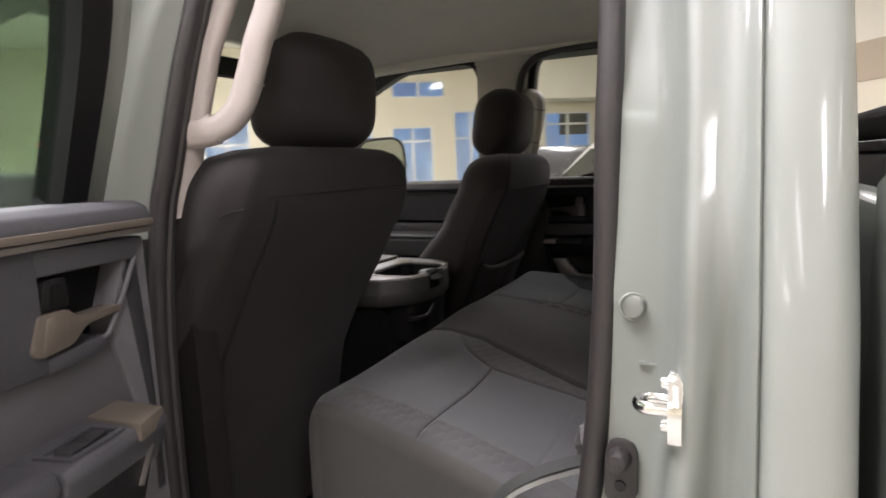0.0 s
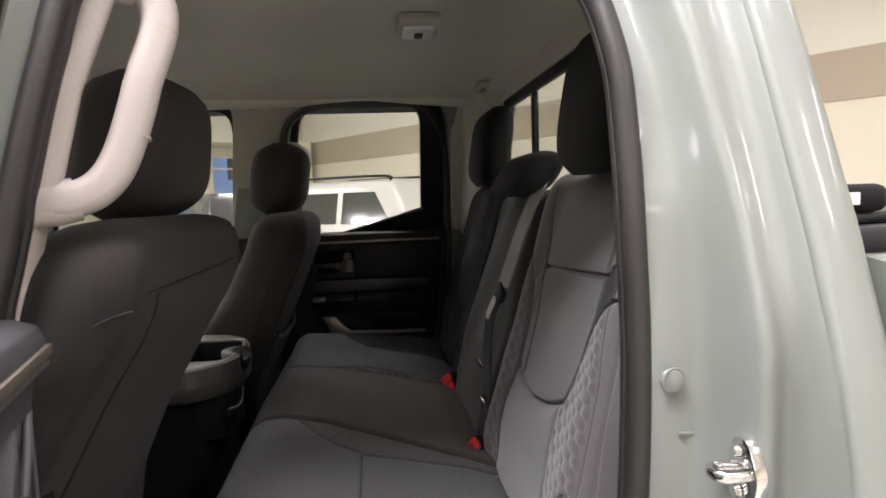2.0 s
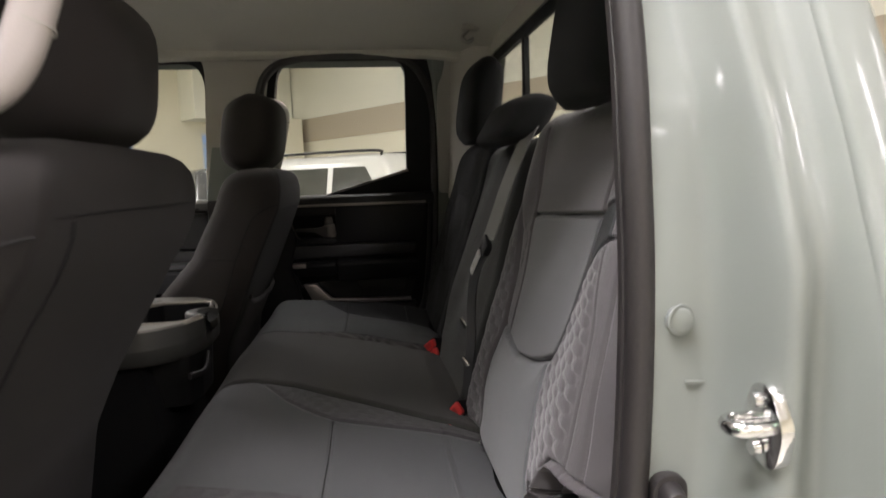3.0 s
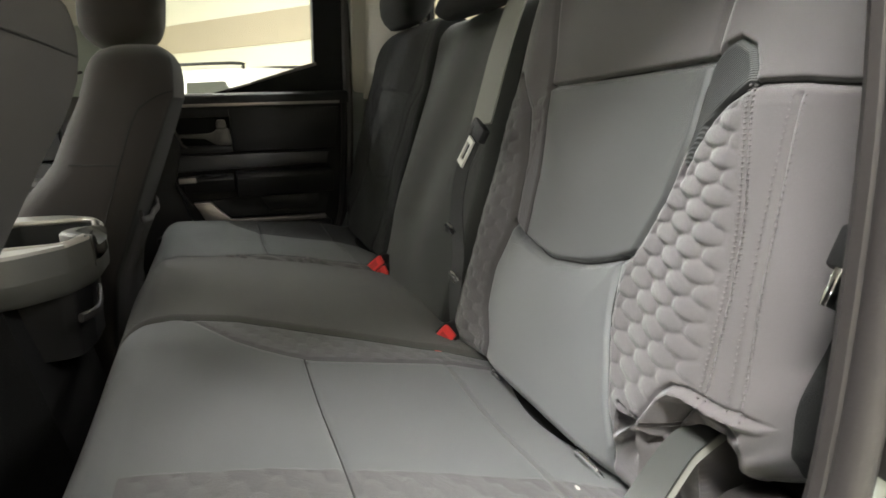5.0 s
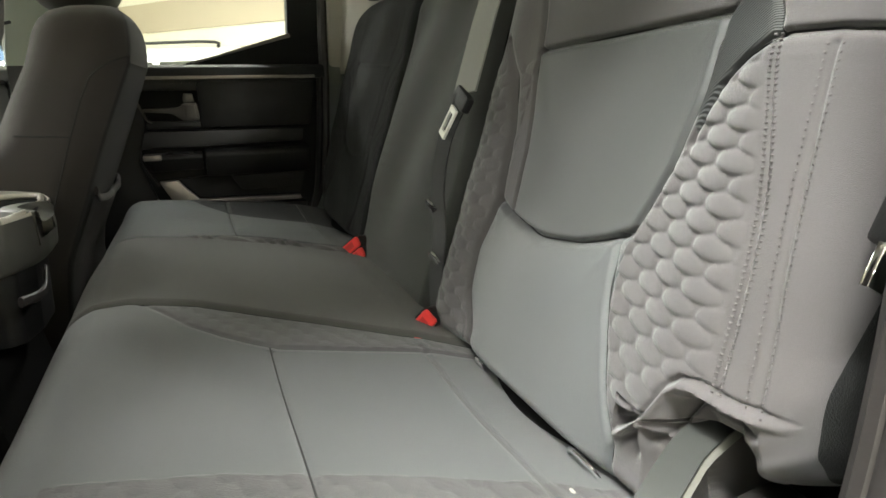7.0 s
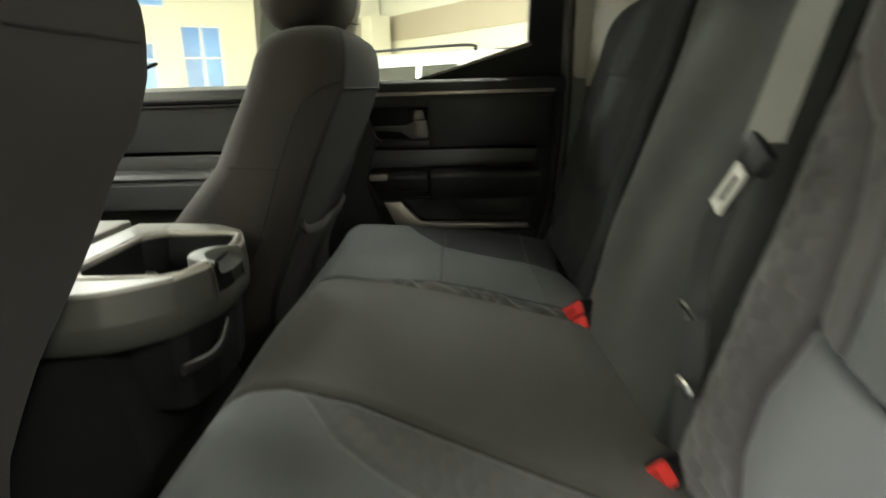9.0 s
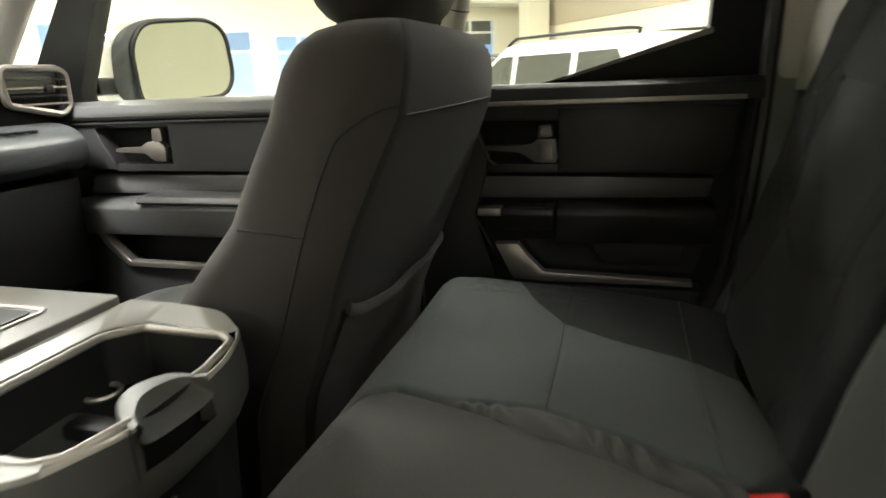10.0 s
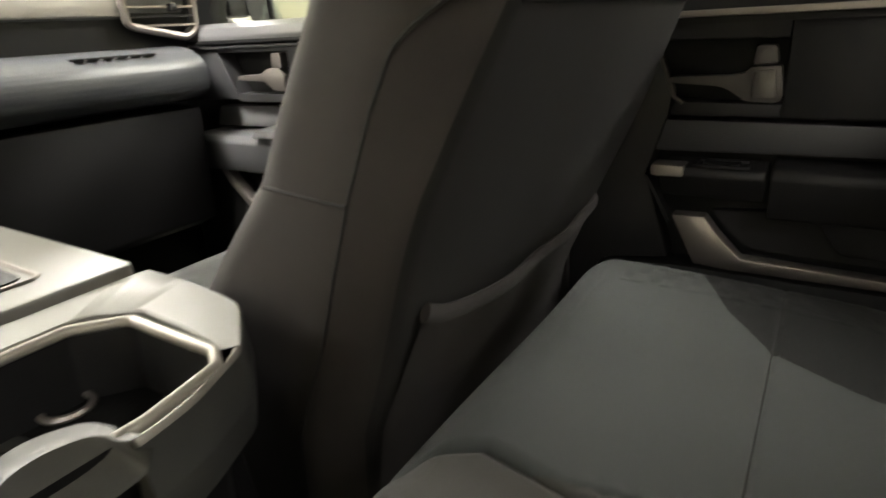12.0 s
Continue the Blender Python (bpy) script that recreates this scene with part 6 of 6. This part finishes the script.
    g = p("pane", prism([(-0.65, 1.365), (-0.65, 1.81), (-0.97, 1.815), (-1.17, 1.735), (-1.45, 1.40), (-1.45, 1.365)], "y", 1.846, 1.850, 0, shear=lean), CLEAR, "clear glass")
    g.visible_shadow = False
    return d


front_door(None, "front_door", "closed front passenger door with dark trim")
front_door(MIRRORED, "front_door", "closed driver door with dark trim")
om = thing("door_mirror", "glossy black door mirror with a black rim", "mirror", at=(-1.42, 2.02, 1.37))
rg = rounded([(1.93, 1.375), (2.20, 1.39), (2.235, 1.44), (2.225, 1.57), (2.17, 1.605), (1.97, 1.59), (1.925, 1.53)], 0.04, 5)
M = Matrix.Translation((-1.355, 2.09, -0.022)) @ Matrix.Rotation(radians(-24), 4, "Z") @ Matrix.Diagonal((1, 0.94, 1, 1)) @ Matrix.Translation((1.42, -2.07, 0))
shell = rounded([(1.865, 1.40), (1.93, 1.370), (2.20, 1.385), (2.240, 1.44), (2.230, 1.575), (2.17, 1.612), (1.97, 1.600), (1.875, 1.55)], 0.05, 6)
part("mirror_shell", prism(shell, "x", -1.56, -1.405, 0.035, 4), BLACK_CAR, om, m=M)
part("mirror_rim", tube([(-1.40, a, b) for a, b in rg], 0.007, 0.010, 8, closed=True, up=(1, 0, 0)), PLASTIC, om, "black rim", m=M)
part("mirror_pane", prism([(CYm[0] * 0.97 + 2.08 * 0.03, CYm[1] * 0.97 + 1.49 * 0.03) for CYm in rg], "x", -1.402, -1.397), MIRROR, om, "mirror glass", m=M)
part("mirror_arm", box(-1.50, -1.42, 1.86, 1.96, 1.385, 1.43, 0.012), PLASTIC, om)

# ---- dashboard ----
da = thing("dashboard", "dark dashboard with padded glove box and silver vent", "dashboard", at=(-1.5, CY, 0.9))
part("top_pad", prism([(-1.70, 1.30), (-1.66, 1.43), (-1.52, 1.462), (-1.43, 1.455), (-1.42, 1.435), (-1.45, 1.30)], "y", 0.16, 1.745, 0.012), PADVINYL, da)
part("face", prism([(-1.70, 0.90), (-1.44, 0.95), (-1.43, 1.40), (-1.46, 1.44), (-1.70, 1.44)], "y", 0.17, 1.74, 0.008), PLASTIC, da)
part("trim_band", prism([(-1.432, 1.392), (-1.412, 1.394), (-1.414, 1.428), (-1.44, 1.432)], "y", 1.12, 1.59, 0.004), PILLAR, da, "pale grey trim band")
part("padded_panel", prism(rounded([(-1.44, 1.215), (-1.36, 1.222), (-1.325, 1.25), (-1.33, 1.30), (-1.37, 1.325), (-1.44, 1.335)], 0.02, 4), "y", 1.12, 1.70, 0.012, 3), PADVINYL, da, "padded vinyl panel")
part("glove_box", prism([(-1.44, 0.93), (-1.375, 0.96), (-1.36, 1.208), (-1.44, 1.212)], "y", 1.16, 1.69, 0.008), TRIM, da)
for k in range(6):
    part("embossed_mark", box(-1.372 + 0.0, -1.350, 1.44 + k * 0.028, 1.460 + k * 0.028, 1.318, 1.3225, 0.001), PLASTIC, da)
vt = part("vent_frame", tube([(-1.412, a, b) for a, b in rounded([(1.595, 1.375), (1.725, 1.348), (1.752, 1.365), (1.755, 1.44), (1.735, 1.452), (1.60, 1.452), (1.59, 1.44)], 0.012, 4)], 0.008, 0.010, 8, closed=True, up=(1, 0, 0)), SILVER, da, "silver vent frame")
part("vent_back", prism([(1.60, 1.378), (1.722, 1.355), (1.748, 1.37), (1.75, 1.445), (1.60, 1.447)], "x", -1.445, -1.428), PLASTIC, vt)
for k, z in enumerate((1.374, 1.392, 1.410, 1.428)):
    part("vent_slat", box(-1.428, -1.405, 1.60 if k else 1.63, 1.75, z - 0.002, z + 0.002), TRIM if k % 2 else SILVER, vt)
part("vent_knob", box(-1.41, -1.395, 1.688, 1.704, 1.40, 1.416, 0.003), PLASTIC, vt)
wh = thing("steering_wheel", "black leather steering wheel", "steering wheel", at=(-1.3, 0.475, 1.15))
M = Matrix.Translation((-1.24, 0.475, 1.17)) @ Matrix.Rotation(radians(65), 4, "Y")
part("rim", tube([(0.19 * math.cos(a), 0.19 * math.sin(a), 0) for a in np.linspace(0, 2 * math.pi, 40, endpoint=False)], 0.016, closed=True, sides=10, up=(0, 0, 1)), SOFT, wh, m=M)
part("hub", cylinder((0, 0, -0.03), (0, 0, 0.02), 0.065, 0.05, 20, bevel=0.006), PLASTIC, wh, m=M)
for a in (0, math.pi / 2, math.pi):
    part("spoke", box(0.05, 0.18, -0.015, 0.015, -0.012, 0.004, 0.004), PLASTIC, wh, m=M @ Matrix.Rotation(a + math.pi / 2 * 0, 4, "Z"))
ws = thing("windscreen", "raked clear windscreen", "windscreen", kind="structure", at=(-1.5, CY, 1.4))
g = part("pane", loft([[(-1.80, 0.12, 1.36), (-1.80, 1.78, 1.36), (-1.795, 1.78, 1.365), (-1.795, 0.12, 1.365)], [(-1.18, 0.28, 1.90), (-1.18, 1.62, 1.90), (-1.175, 1.62, 1.905), (-1.175, 0.28, 1.905)]]), CLEAR, ws, smooth=False)
g.visible_shadow = False
for m in (None, MIRRORED):
    part("windscreen_pillar", tube([(-1.80, 0.10, 1.34), (-1.50, 0.17, 1.60), (-1.18, 0.25, 1.87)], 0.05, 0.035, 10), PILLAR, cab, m=m)
part("bonnet", loft([[(x, 0.03, 1.05), (x, 0.06, z - 0.05), (x, 0.4, z), (x, 1.5, z), (x, 1.84, z - 0.05), (x, 1.87, 1.05)] for x, z in ((-1.78, 1.34), (-2.2, 1.33), (-2.75, 1.25))]), PAINT, cab, "grey-green painted bonnet")
for y0 in (0.36, 1.10):
    sv = thing("sun_visor", "grey cloth sun visor folded up to the headliner", "sun visor", "sun visors", at=(-1.15, y0 + 0.2, 1.85))
    part("visor_panel", prism(rounded([(-1.21, y0), (-1.07, y0), (-1.05, y0 + 0.2), (-1.07, y0 + 0.42), (-1.21, y0 + 0.42)], 0.03, 4), "z", 1.808, 1.826, 0.006), HEADLINER, sv)
    part("visor_rod", cylinder((-1.20, y0 - 0.02, 1.826), (-1.20, y0 + 0.44, 1.826), 0.006, sides=10), PILLAR, sv)
rm = thing("rear_view_mirror", "small black interior rear view mirror", "mirror", at=(-1.2, CY, 1.8))
part("mirror_body", box(-1.23, -1.20, CY - 0.13, CY + 0.13, 1.735, 1.80, 0.012), PLASTIC, rm)
part("mirror_stem", cylinder((-1.23, CY, 1.79), (-1.27, CY, 1.83), 0.012, sides=10), PLASTIC, rm)

# ---- centre console ----
cn = thing("center_console", "light grey centre console with a rear cup holder", "console", at=(-0.85, CY, 0.74))
CM = 0.942
half = [(-0.66, 0.180), (-0.60, 0.173), (-0.575, 0.166), (-0.547, 0.142), (-0.522, 0.119), (-0.500, 0.066), (-0.494, 0.030)]
outer = [(x, CM + y) for x, y in half] + [(x, CM - y) for x, y in half[::-1]]
hole_h = [(-0.660, 0.078), (-0.634, 0.112), (-0.538, 0.110), (-0.520, 0.098), (-0.508, 0.040)]
hole = [(x, CM + y) for x, y in hole_h] + [(x, CM - y) for x, y in hole_h[::-1]]


def ring_slab(outer, hole, z0, z1, n=120):
    """A plate with an opening, both outlines read by the angle round the opening's middle."""
    c = Vector((-0.60, CM))

    def at_angle(poly, a):
        d = Vector((math.cos(a), math.sin(a)))
        best = 0.0
        for p, q in zip(poly, poly[1:] + poly[:1]):
            p, q = Vector(p) - c, Vector(q) - c
            e = q - p
            den = d.x * e.y - d.y * e.x
            if abs(den) < 1e-9:
                continue
            t = (p.x * e.y - p.y * e.x) / den
            u = (p.x * d.y - p.y * d.x) / den
            if t > 0 and -1e-6 <= u <= 1 + 1e-6:
                best = max(best, t)
        return c + d * best
    A = np.linspace(0, 2 * math.pi, n, endpoint=False)
    o, h = [at_angle(outer, a) for a in A], [at_angle(hole, a) for a in A]
    zt = lambda p: z1 + 0.05 * max(0.0, -0.60 - p.x) * 0.3
    at = lambda k, drop: [(p.x + (q.x - p.x) * k, p.y + (q.y - p.y) * k, zt(p) - drop) for p, q in zip(o, h)]
    swell = lambda k, z: [(c.x + (p.x - c.x) * k, c.y + (p.y - c.y) * k, z) for p in o]
    low = [swell(0.93, z0), swell(1.005, z0 + 0.010), swell(1.02, z0 + 0.035)]
    return low + [at(0.0, 0.005)], at


def strip(rings, columns):
    """Faces between rings that follow one another, over some of the columns."""
    bm = bmesh.new()
    n = len(rings[0])
    vs = [[bm.verts.new(p) for p in ring] for ring in rings]
    for a, b in zip(vs, vs[1:]):
        for k in columns:
            bm.faces.new((a[k], a[(k + 1) % n], b[(k + 1) % n], b[k]))
    bmesh.ops.delete(bm, geom=[v for v in bm.verts if not v.link_faces], context="VERTS")
    bmesh.ops.recalc_face_normals(bm, faces=bm.faces[:])
    if sum(f.normal.z for f in bm.faces) < 0:
        bmesh.ops.reverse_faces(bm, faces=bm.faces[:])
    return bm


side_rings, at_ring = ring_slab(rounded(outer + [(-0.714, CM - 0.180), (-0.714, CM + 0.180)], [0.015, 0.02, 0.02, 0.012, 0.008, 0.012, 0.01] + [0.01, 0.012, 0.008, 0.012, 0.02, 0.02, 0.015] + [0, 0], 4), hole, 1.078, 1.153, 180)
rear = [k for k, q in enumerate(side_rings[-1]) if q[0] > -0.5225]
front = [k for k in range(180) if k not in rear]
in_lobe = [k for k in rear if 0.884 < side_rings[-1][k][1] and side_rings[-1][(k + 1) % 180][1] < 0.971]
rear = [k for k in rear if k not in in_lobe]
part("rear_cap", strip([at_ring(0.0, 0.005), at_ring(0.012, 0.0015), at_ring(0.04, 0.0), at_ring(0.80, 0.0), at_ring(0.83, 0.0015), at_ring(0.835, 0.007)], front), CONSOLE, cn, "pale grey rear cap round the cup holder", angle=35)
# upright faces of the cap take the shaded copy of the console plastic
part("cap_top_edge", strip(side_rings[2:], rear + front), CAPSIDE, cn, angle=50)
part("cap_side", loft(side_rings[:3], caps=False), CAPSIDE, cn, "grey side of the cap, darkened for shade", angle=50)
for first_half in (True, False):
    part("outer_bead", strip([at_ring(0.0, 0.005), at_ring(0.05, 0.002), at_ring(0.16, 0.0005), at_ring(0.28, 0.001), at_ring(0.36, 0.004), at_ring(0.38, 0.008)], [k for k in rear if (k < 90) == first_half]), RIM, cn, "thin satin bead outside the rim")
for first_half in (True, False):
    part("rim_groove", strip([at_ring(0.36, 0.007), at_ring(1.0, 0.007)], [k for k in rear if (k < 90) == first_half]), PLASTIC, cn)
part("rim_groove", strip([at_ring(0.83, 0.0065), at_ring(1.0, 0.007)], front), PLASTIC, cn)
rings = [None] * 8 + [at_ring(1.0, 0.006)]
first = max(k for k in in_lobe if k < 90) + 1
last = min([k for k in in_lobe if k > 90] + [180])
part("cup_rim", tube([Vector(rings[8][k]) + Vector((0, 0, 0.0035)) for k in range(first, last + 1 if last < 180 else 180)], 0.0042, 0.0045, 10), RIM, cn, "satin rim of the cup holder")
crest = smooth_path([(-0.496, 0.974, 0), (-0.510, 0.9705, 0), (-0.524, 0.9695, 0), (-0.538, 0.964, 0), (-0.547, 0.951, 0), (-0.551, 0.936, 0), (-0.546, 0.919, 0), (-0.526, 0.898, 0), (-0.508, 0.886, 0), (-0.496, 0.880, 0)], 4)
kink = [Vector((-0.497 + (p.x + 0.497) * 0.55, 0.927 + (p.y - 0.927) * 0.82, 0)) for p in crest]
level = lambda line, z: [(p.x, p.y, z) for p in line]
# lobe's lighter crest and darker back: light and shade put in by colour
part("cup_lobe", loft([level(crest, 1.105), level(crest, 1.1495), [(p.x * 0.85 + q.x * 0.15, p.y * 0.85 + q.y * 0.15, 1.1530) for p, q in zip(crest, kink)], level(kink, 1.1535)], caps=False, closed=False), LOBE, cn, "raised grey lobe between the cups", angle=60)
part("lobe_back", loft([level(kink, 1.1535), [(p.x + 0.004, p.y, 1.1500) for p in kink], [(-0.4905, 0.927 + (p.y - 0.927) * 0.98, 1.146 - 0.014 * math.sin(math.pi * k / (len(crest) - 1)) ** 0.6) for k, p in enumerate(crest)]], caps=False, closed=False), CAPSIDE, cn, "sloping back of the lobe", angle=60)
rings = [None] * 6 + [rings[8]]
part("cup_shelf", prism(rounded([(-0.662, CM - 0.06), (-0.614, CM - 0.06), (-0.606, CM + 0.03), (-0.662, CM + 0.03)], 0.01, 3), "z", 1.088, 1.096, 0.002), CAPSIDE, cn)
inner_rings = [[(q[0], q[1], 1.148) for q in rings[6]], [(-0.60 + (q[0] + 0.60) * 0.9, CM + (q[1] - CM) * 0.92, 0.985) for q in rings[6]]]
part("cup_well", loft(inner_rings, caps=False), PLASTIC, cn, "dark cup holder well")
part("well_floor", prism([(q[0], q[1]) for q in inner_rings[1]], "z", 0.975, 0.986), PLASTIC, cn)
part("cup_divider", box(-0.63, -0.55, CM - 0.012, CM + 0.012, 0.987, 1.11, 0.006), PLASTIC, cn)
part("cup_ring", tube([(-0.654 + 0.017 * math.cos(a), 1.003 + 0.017 * math.sin(a), 1.100) for a in np.linspace(0, 2 * math.pi, 24, endpoint=False)], 0.003, closed=True, sides=6), SILVER, cn)
part("lid", prism(rounded([(-0.7175, CM - 0.172), (-0.7175, CM + 0.172), (-1.12, CM + 0.18), (-1.12, CM - 0.18)], 0.012, 3), "z", 1.112, 1.162, 0.006, 3), CONSOLE, cn, "pale grey padded lid")
part("lid_inlay", prism(rounded([(-0.775, CM - 0.10), (-0.775, CM + 0.105), (-1.05, CM + 0.11), (-1.05, CM - 0.10)], 0.012, 3), "z", 1.160, 1.1635), PLASTIC, cn)
part("inlay_rim", tube([(a, b, 1.1625) for a, b in rounded([(-0.765, CM - 0.11), (-0.765, CM + 0.115), (-1.06, CM + 0.12), (-1.06, CM - 0.11)], 0.014, 4)], 0.003, 0.002, 6, closed=True), SILVER, cn)
part("console_body", loft([[(-0.545 + a, CM - 0.15, z), (-0.535 + a, CM, z), (-0.545 + a, CM + 0.15, z), (-1.3, CM + 0.16, z), (-1.3, CM - 0.16, z)] for z, a in ((0.63, 0.03), (0.8, 0.0), (0.95, -0.03), (1.04, -0.05), (1.095, -0.06))]), CARPET, cn)
part("rear_pocket_trim", tube(smooth_path([(-0.505, CM - 0.022, 1.062), (-0.500, CM - 0.062, 1.046), (-0.500, CM - 0.102, 1.045), (-0.510, CM - 0.150, 1.052)], 6), 0.004, 0.007, 8), POSTTRIM, cn)
part("front_stack", prism([(-1.45, 0.75), (-1.25, 0.95), (-1.22, 1.10), (-1.45, 1.38)], "y", CM - 0.15, CM + 0.15, 0.01), PLASTIC, cn)
fm = thing("floor_bracket", "small grey metal seat rail cover", "seat rail", at=(-0.5, 1.2, 0.62))
part("rail_cover", box(-0.62, -0.47, 1.24, 1.28, 0.62, 0.68, 0.01), SILVER, fm)


# ---- other vehicles ----
def car(name, label, x, y, yaw, paint, length=4.6, width=1.9, height=1.72, rails=True):
    """An estate-shaped car: sills and wings, a tapered glasshouse, glass, wheels."""
    M = Matrix.Translation((x, y, 0)) @ Matrix.Rotation(radians(yaw), 4, "Z")
    c = thing(name, label, "car", "parked cars", at=(x, y, 0))
    L, w = length / 2, width / 2
    belt, roof = 1.10, height - 0.05
    side = [(-L, 0.45), (-L + 0.02, 0.95), (-L + 0.12, belt), (L - 1.35, belt), (L - 0.35, 0.98), (L - 0.04, 0.82), (L, 0.45), (L - 0.1, 0.25), (-L + 0.1, 0.25)]
    part("body", prism(rounded(side, [0.1, 0.1, 0.08, 0.1, 0.2, 0.15, 0.1, 0.05, 0.05], 4), "y", -w, w, 0.06, 3), paint, c, m=M)
    g0 = [(-L + 0.08, belt - 0.01), (L - 1.25, belt - 0.01)]
    lo = rounded([(-L + 0.05, -w + 0.05), (L - 1.20, -w + 0.06), (L - 1.05, 0), (L - 1.20, w - 0.06), (-L + 0.05, w - 0.05)], 0.12, 4)
    hi = rounded([(-L + 0.55, -w + 0.24), (L - 2.05, -w + 0.24), (L - 1.95, 0), (L - 2.05, w - 0.24), (-L + 0.55, w - 0.24)], 0.12, 4)
    top = [((a + 0.0) * 0.93 - 0.05, b * 0.86) for a, b in hi]
    ring = lambda pts, z: [(a, b, z) for a, b in pts]
    mid = lambda t: [(p[0] * (1 - t) + q[0] * t, p[1] * (1 - t) + q[1] * t) for p, q in zip(lo, hi)]
    part("glasshouse", loft([ring(lo, belt - 0.02), ring(mid(0.12), belt + 0.06), ring(mid(0.85), roof - 0.10), ring(hi, roof - 0.02), ring(top, roof + 0.03)]), paint, c, m=M, angle=50)

    def side_glass(a0, a1, b0, b1, s):
        """A pane lying on the glasshouse's flank: lower and upper ends along the car."""
        def pt(a, t, out):
            yy = (-w + 0.05) * (1 - t) + (-w + 0.24) * t - out
            return (a, yy * s, (belt - 0.02) * (1 - t) + (roof - 0.02) * t)
        return loft([[pt(a0, 0.15, 0.006), pt(a1, 0.15, 0.006), pt(b1, 0.82, 0.006), pt(b0, 0.82, 0.006)], [pt(a0, 0.15, -0.03), pt(a1, 0.15, -0.03), pt(b1, 0.82, -0.03), pt(b0, 0.82, -0.03)]])
    for s in (-1, 1):
        for q in ((L - 2.35, L - 1.42, L - 2.30, L - 2.05), (L - 3.40, L - 2.45, L - 3.35, L - 2.40), (-L + 0.42, L - 3.50, -L + 0.78, L - 3.45)):
            part("window_pane", side_glass(*q, s), CARGLASS, c, "dark tinted glass", m=M, smooth=False)
        if rails:
            part("roof_rail", tube(smooth_path([(-L + 0.6, s * (w - 0.32), roof), (-L + 0.75, s * (w - 0.32), roof + 0.07), (0, s * (w - 0.32), roof + 0.085), (L - 2.2, s * (w - 0.32), roof + 0.07), (L - 2.05, s * (w - 0.32), roof)], 5), 0.022, 0.018, 8), TRIM, c, m=M)
        for wx in (-L + 0.85, L - 0.9):
            tyre = part("wheel", cylinder((wx, s * (w - 0.22), 0.35), (wx, s * (w + 0.01), 0.35), 0.35, sides=28, bevel=0.04), TYRE, c, m=M)
            part("rim", cylinder((wx, s * (w - 0.05), 0.35), (wx, s * (w + 0.018), 0.35), 0.22, 0.20, 20), SILVER, tyre, m=M)
        part("headlight", box(L - 0.32, L - 0.02, s * (w - 0.42) - 0.18, s * (w - 0.42) + 0.18, 0.68, 0.82, 0.03), FRAME_W, c, m=M)
    return c


car("parked_suv", "white SUV with black roof rails parked nearby", -0.85, 9.1, 138.0, WHITE_CAR, 4.8, 1.92, 1.78)
car("parked_car", "black SUV parked near the glazed wall", -3.0, 11.2, 120.0, BLACK_CAR, 4.7, 1.9, 1.70, False)
car("parked_car", "dark SUV parked ahead of the truck", -7.4, 6.9, 150.0, BLACK_CAR, 4.9, 1.95, 1.66, False)
al = thing("fire_alarm", "small red fire alarm on the wall", "alarm", at=ROOM @ Vector((9.18, 16.2, 2.5)))
part("alarm_box", box(9.12, 9.199, 16.1, 16.28, 2.4, 2.62, 0.01), RED, al, m=ROOM)
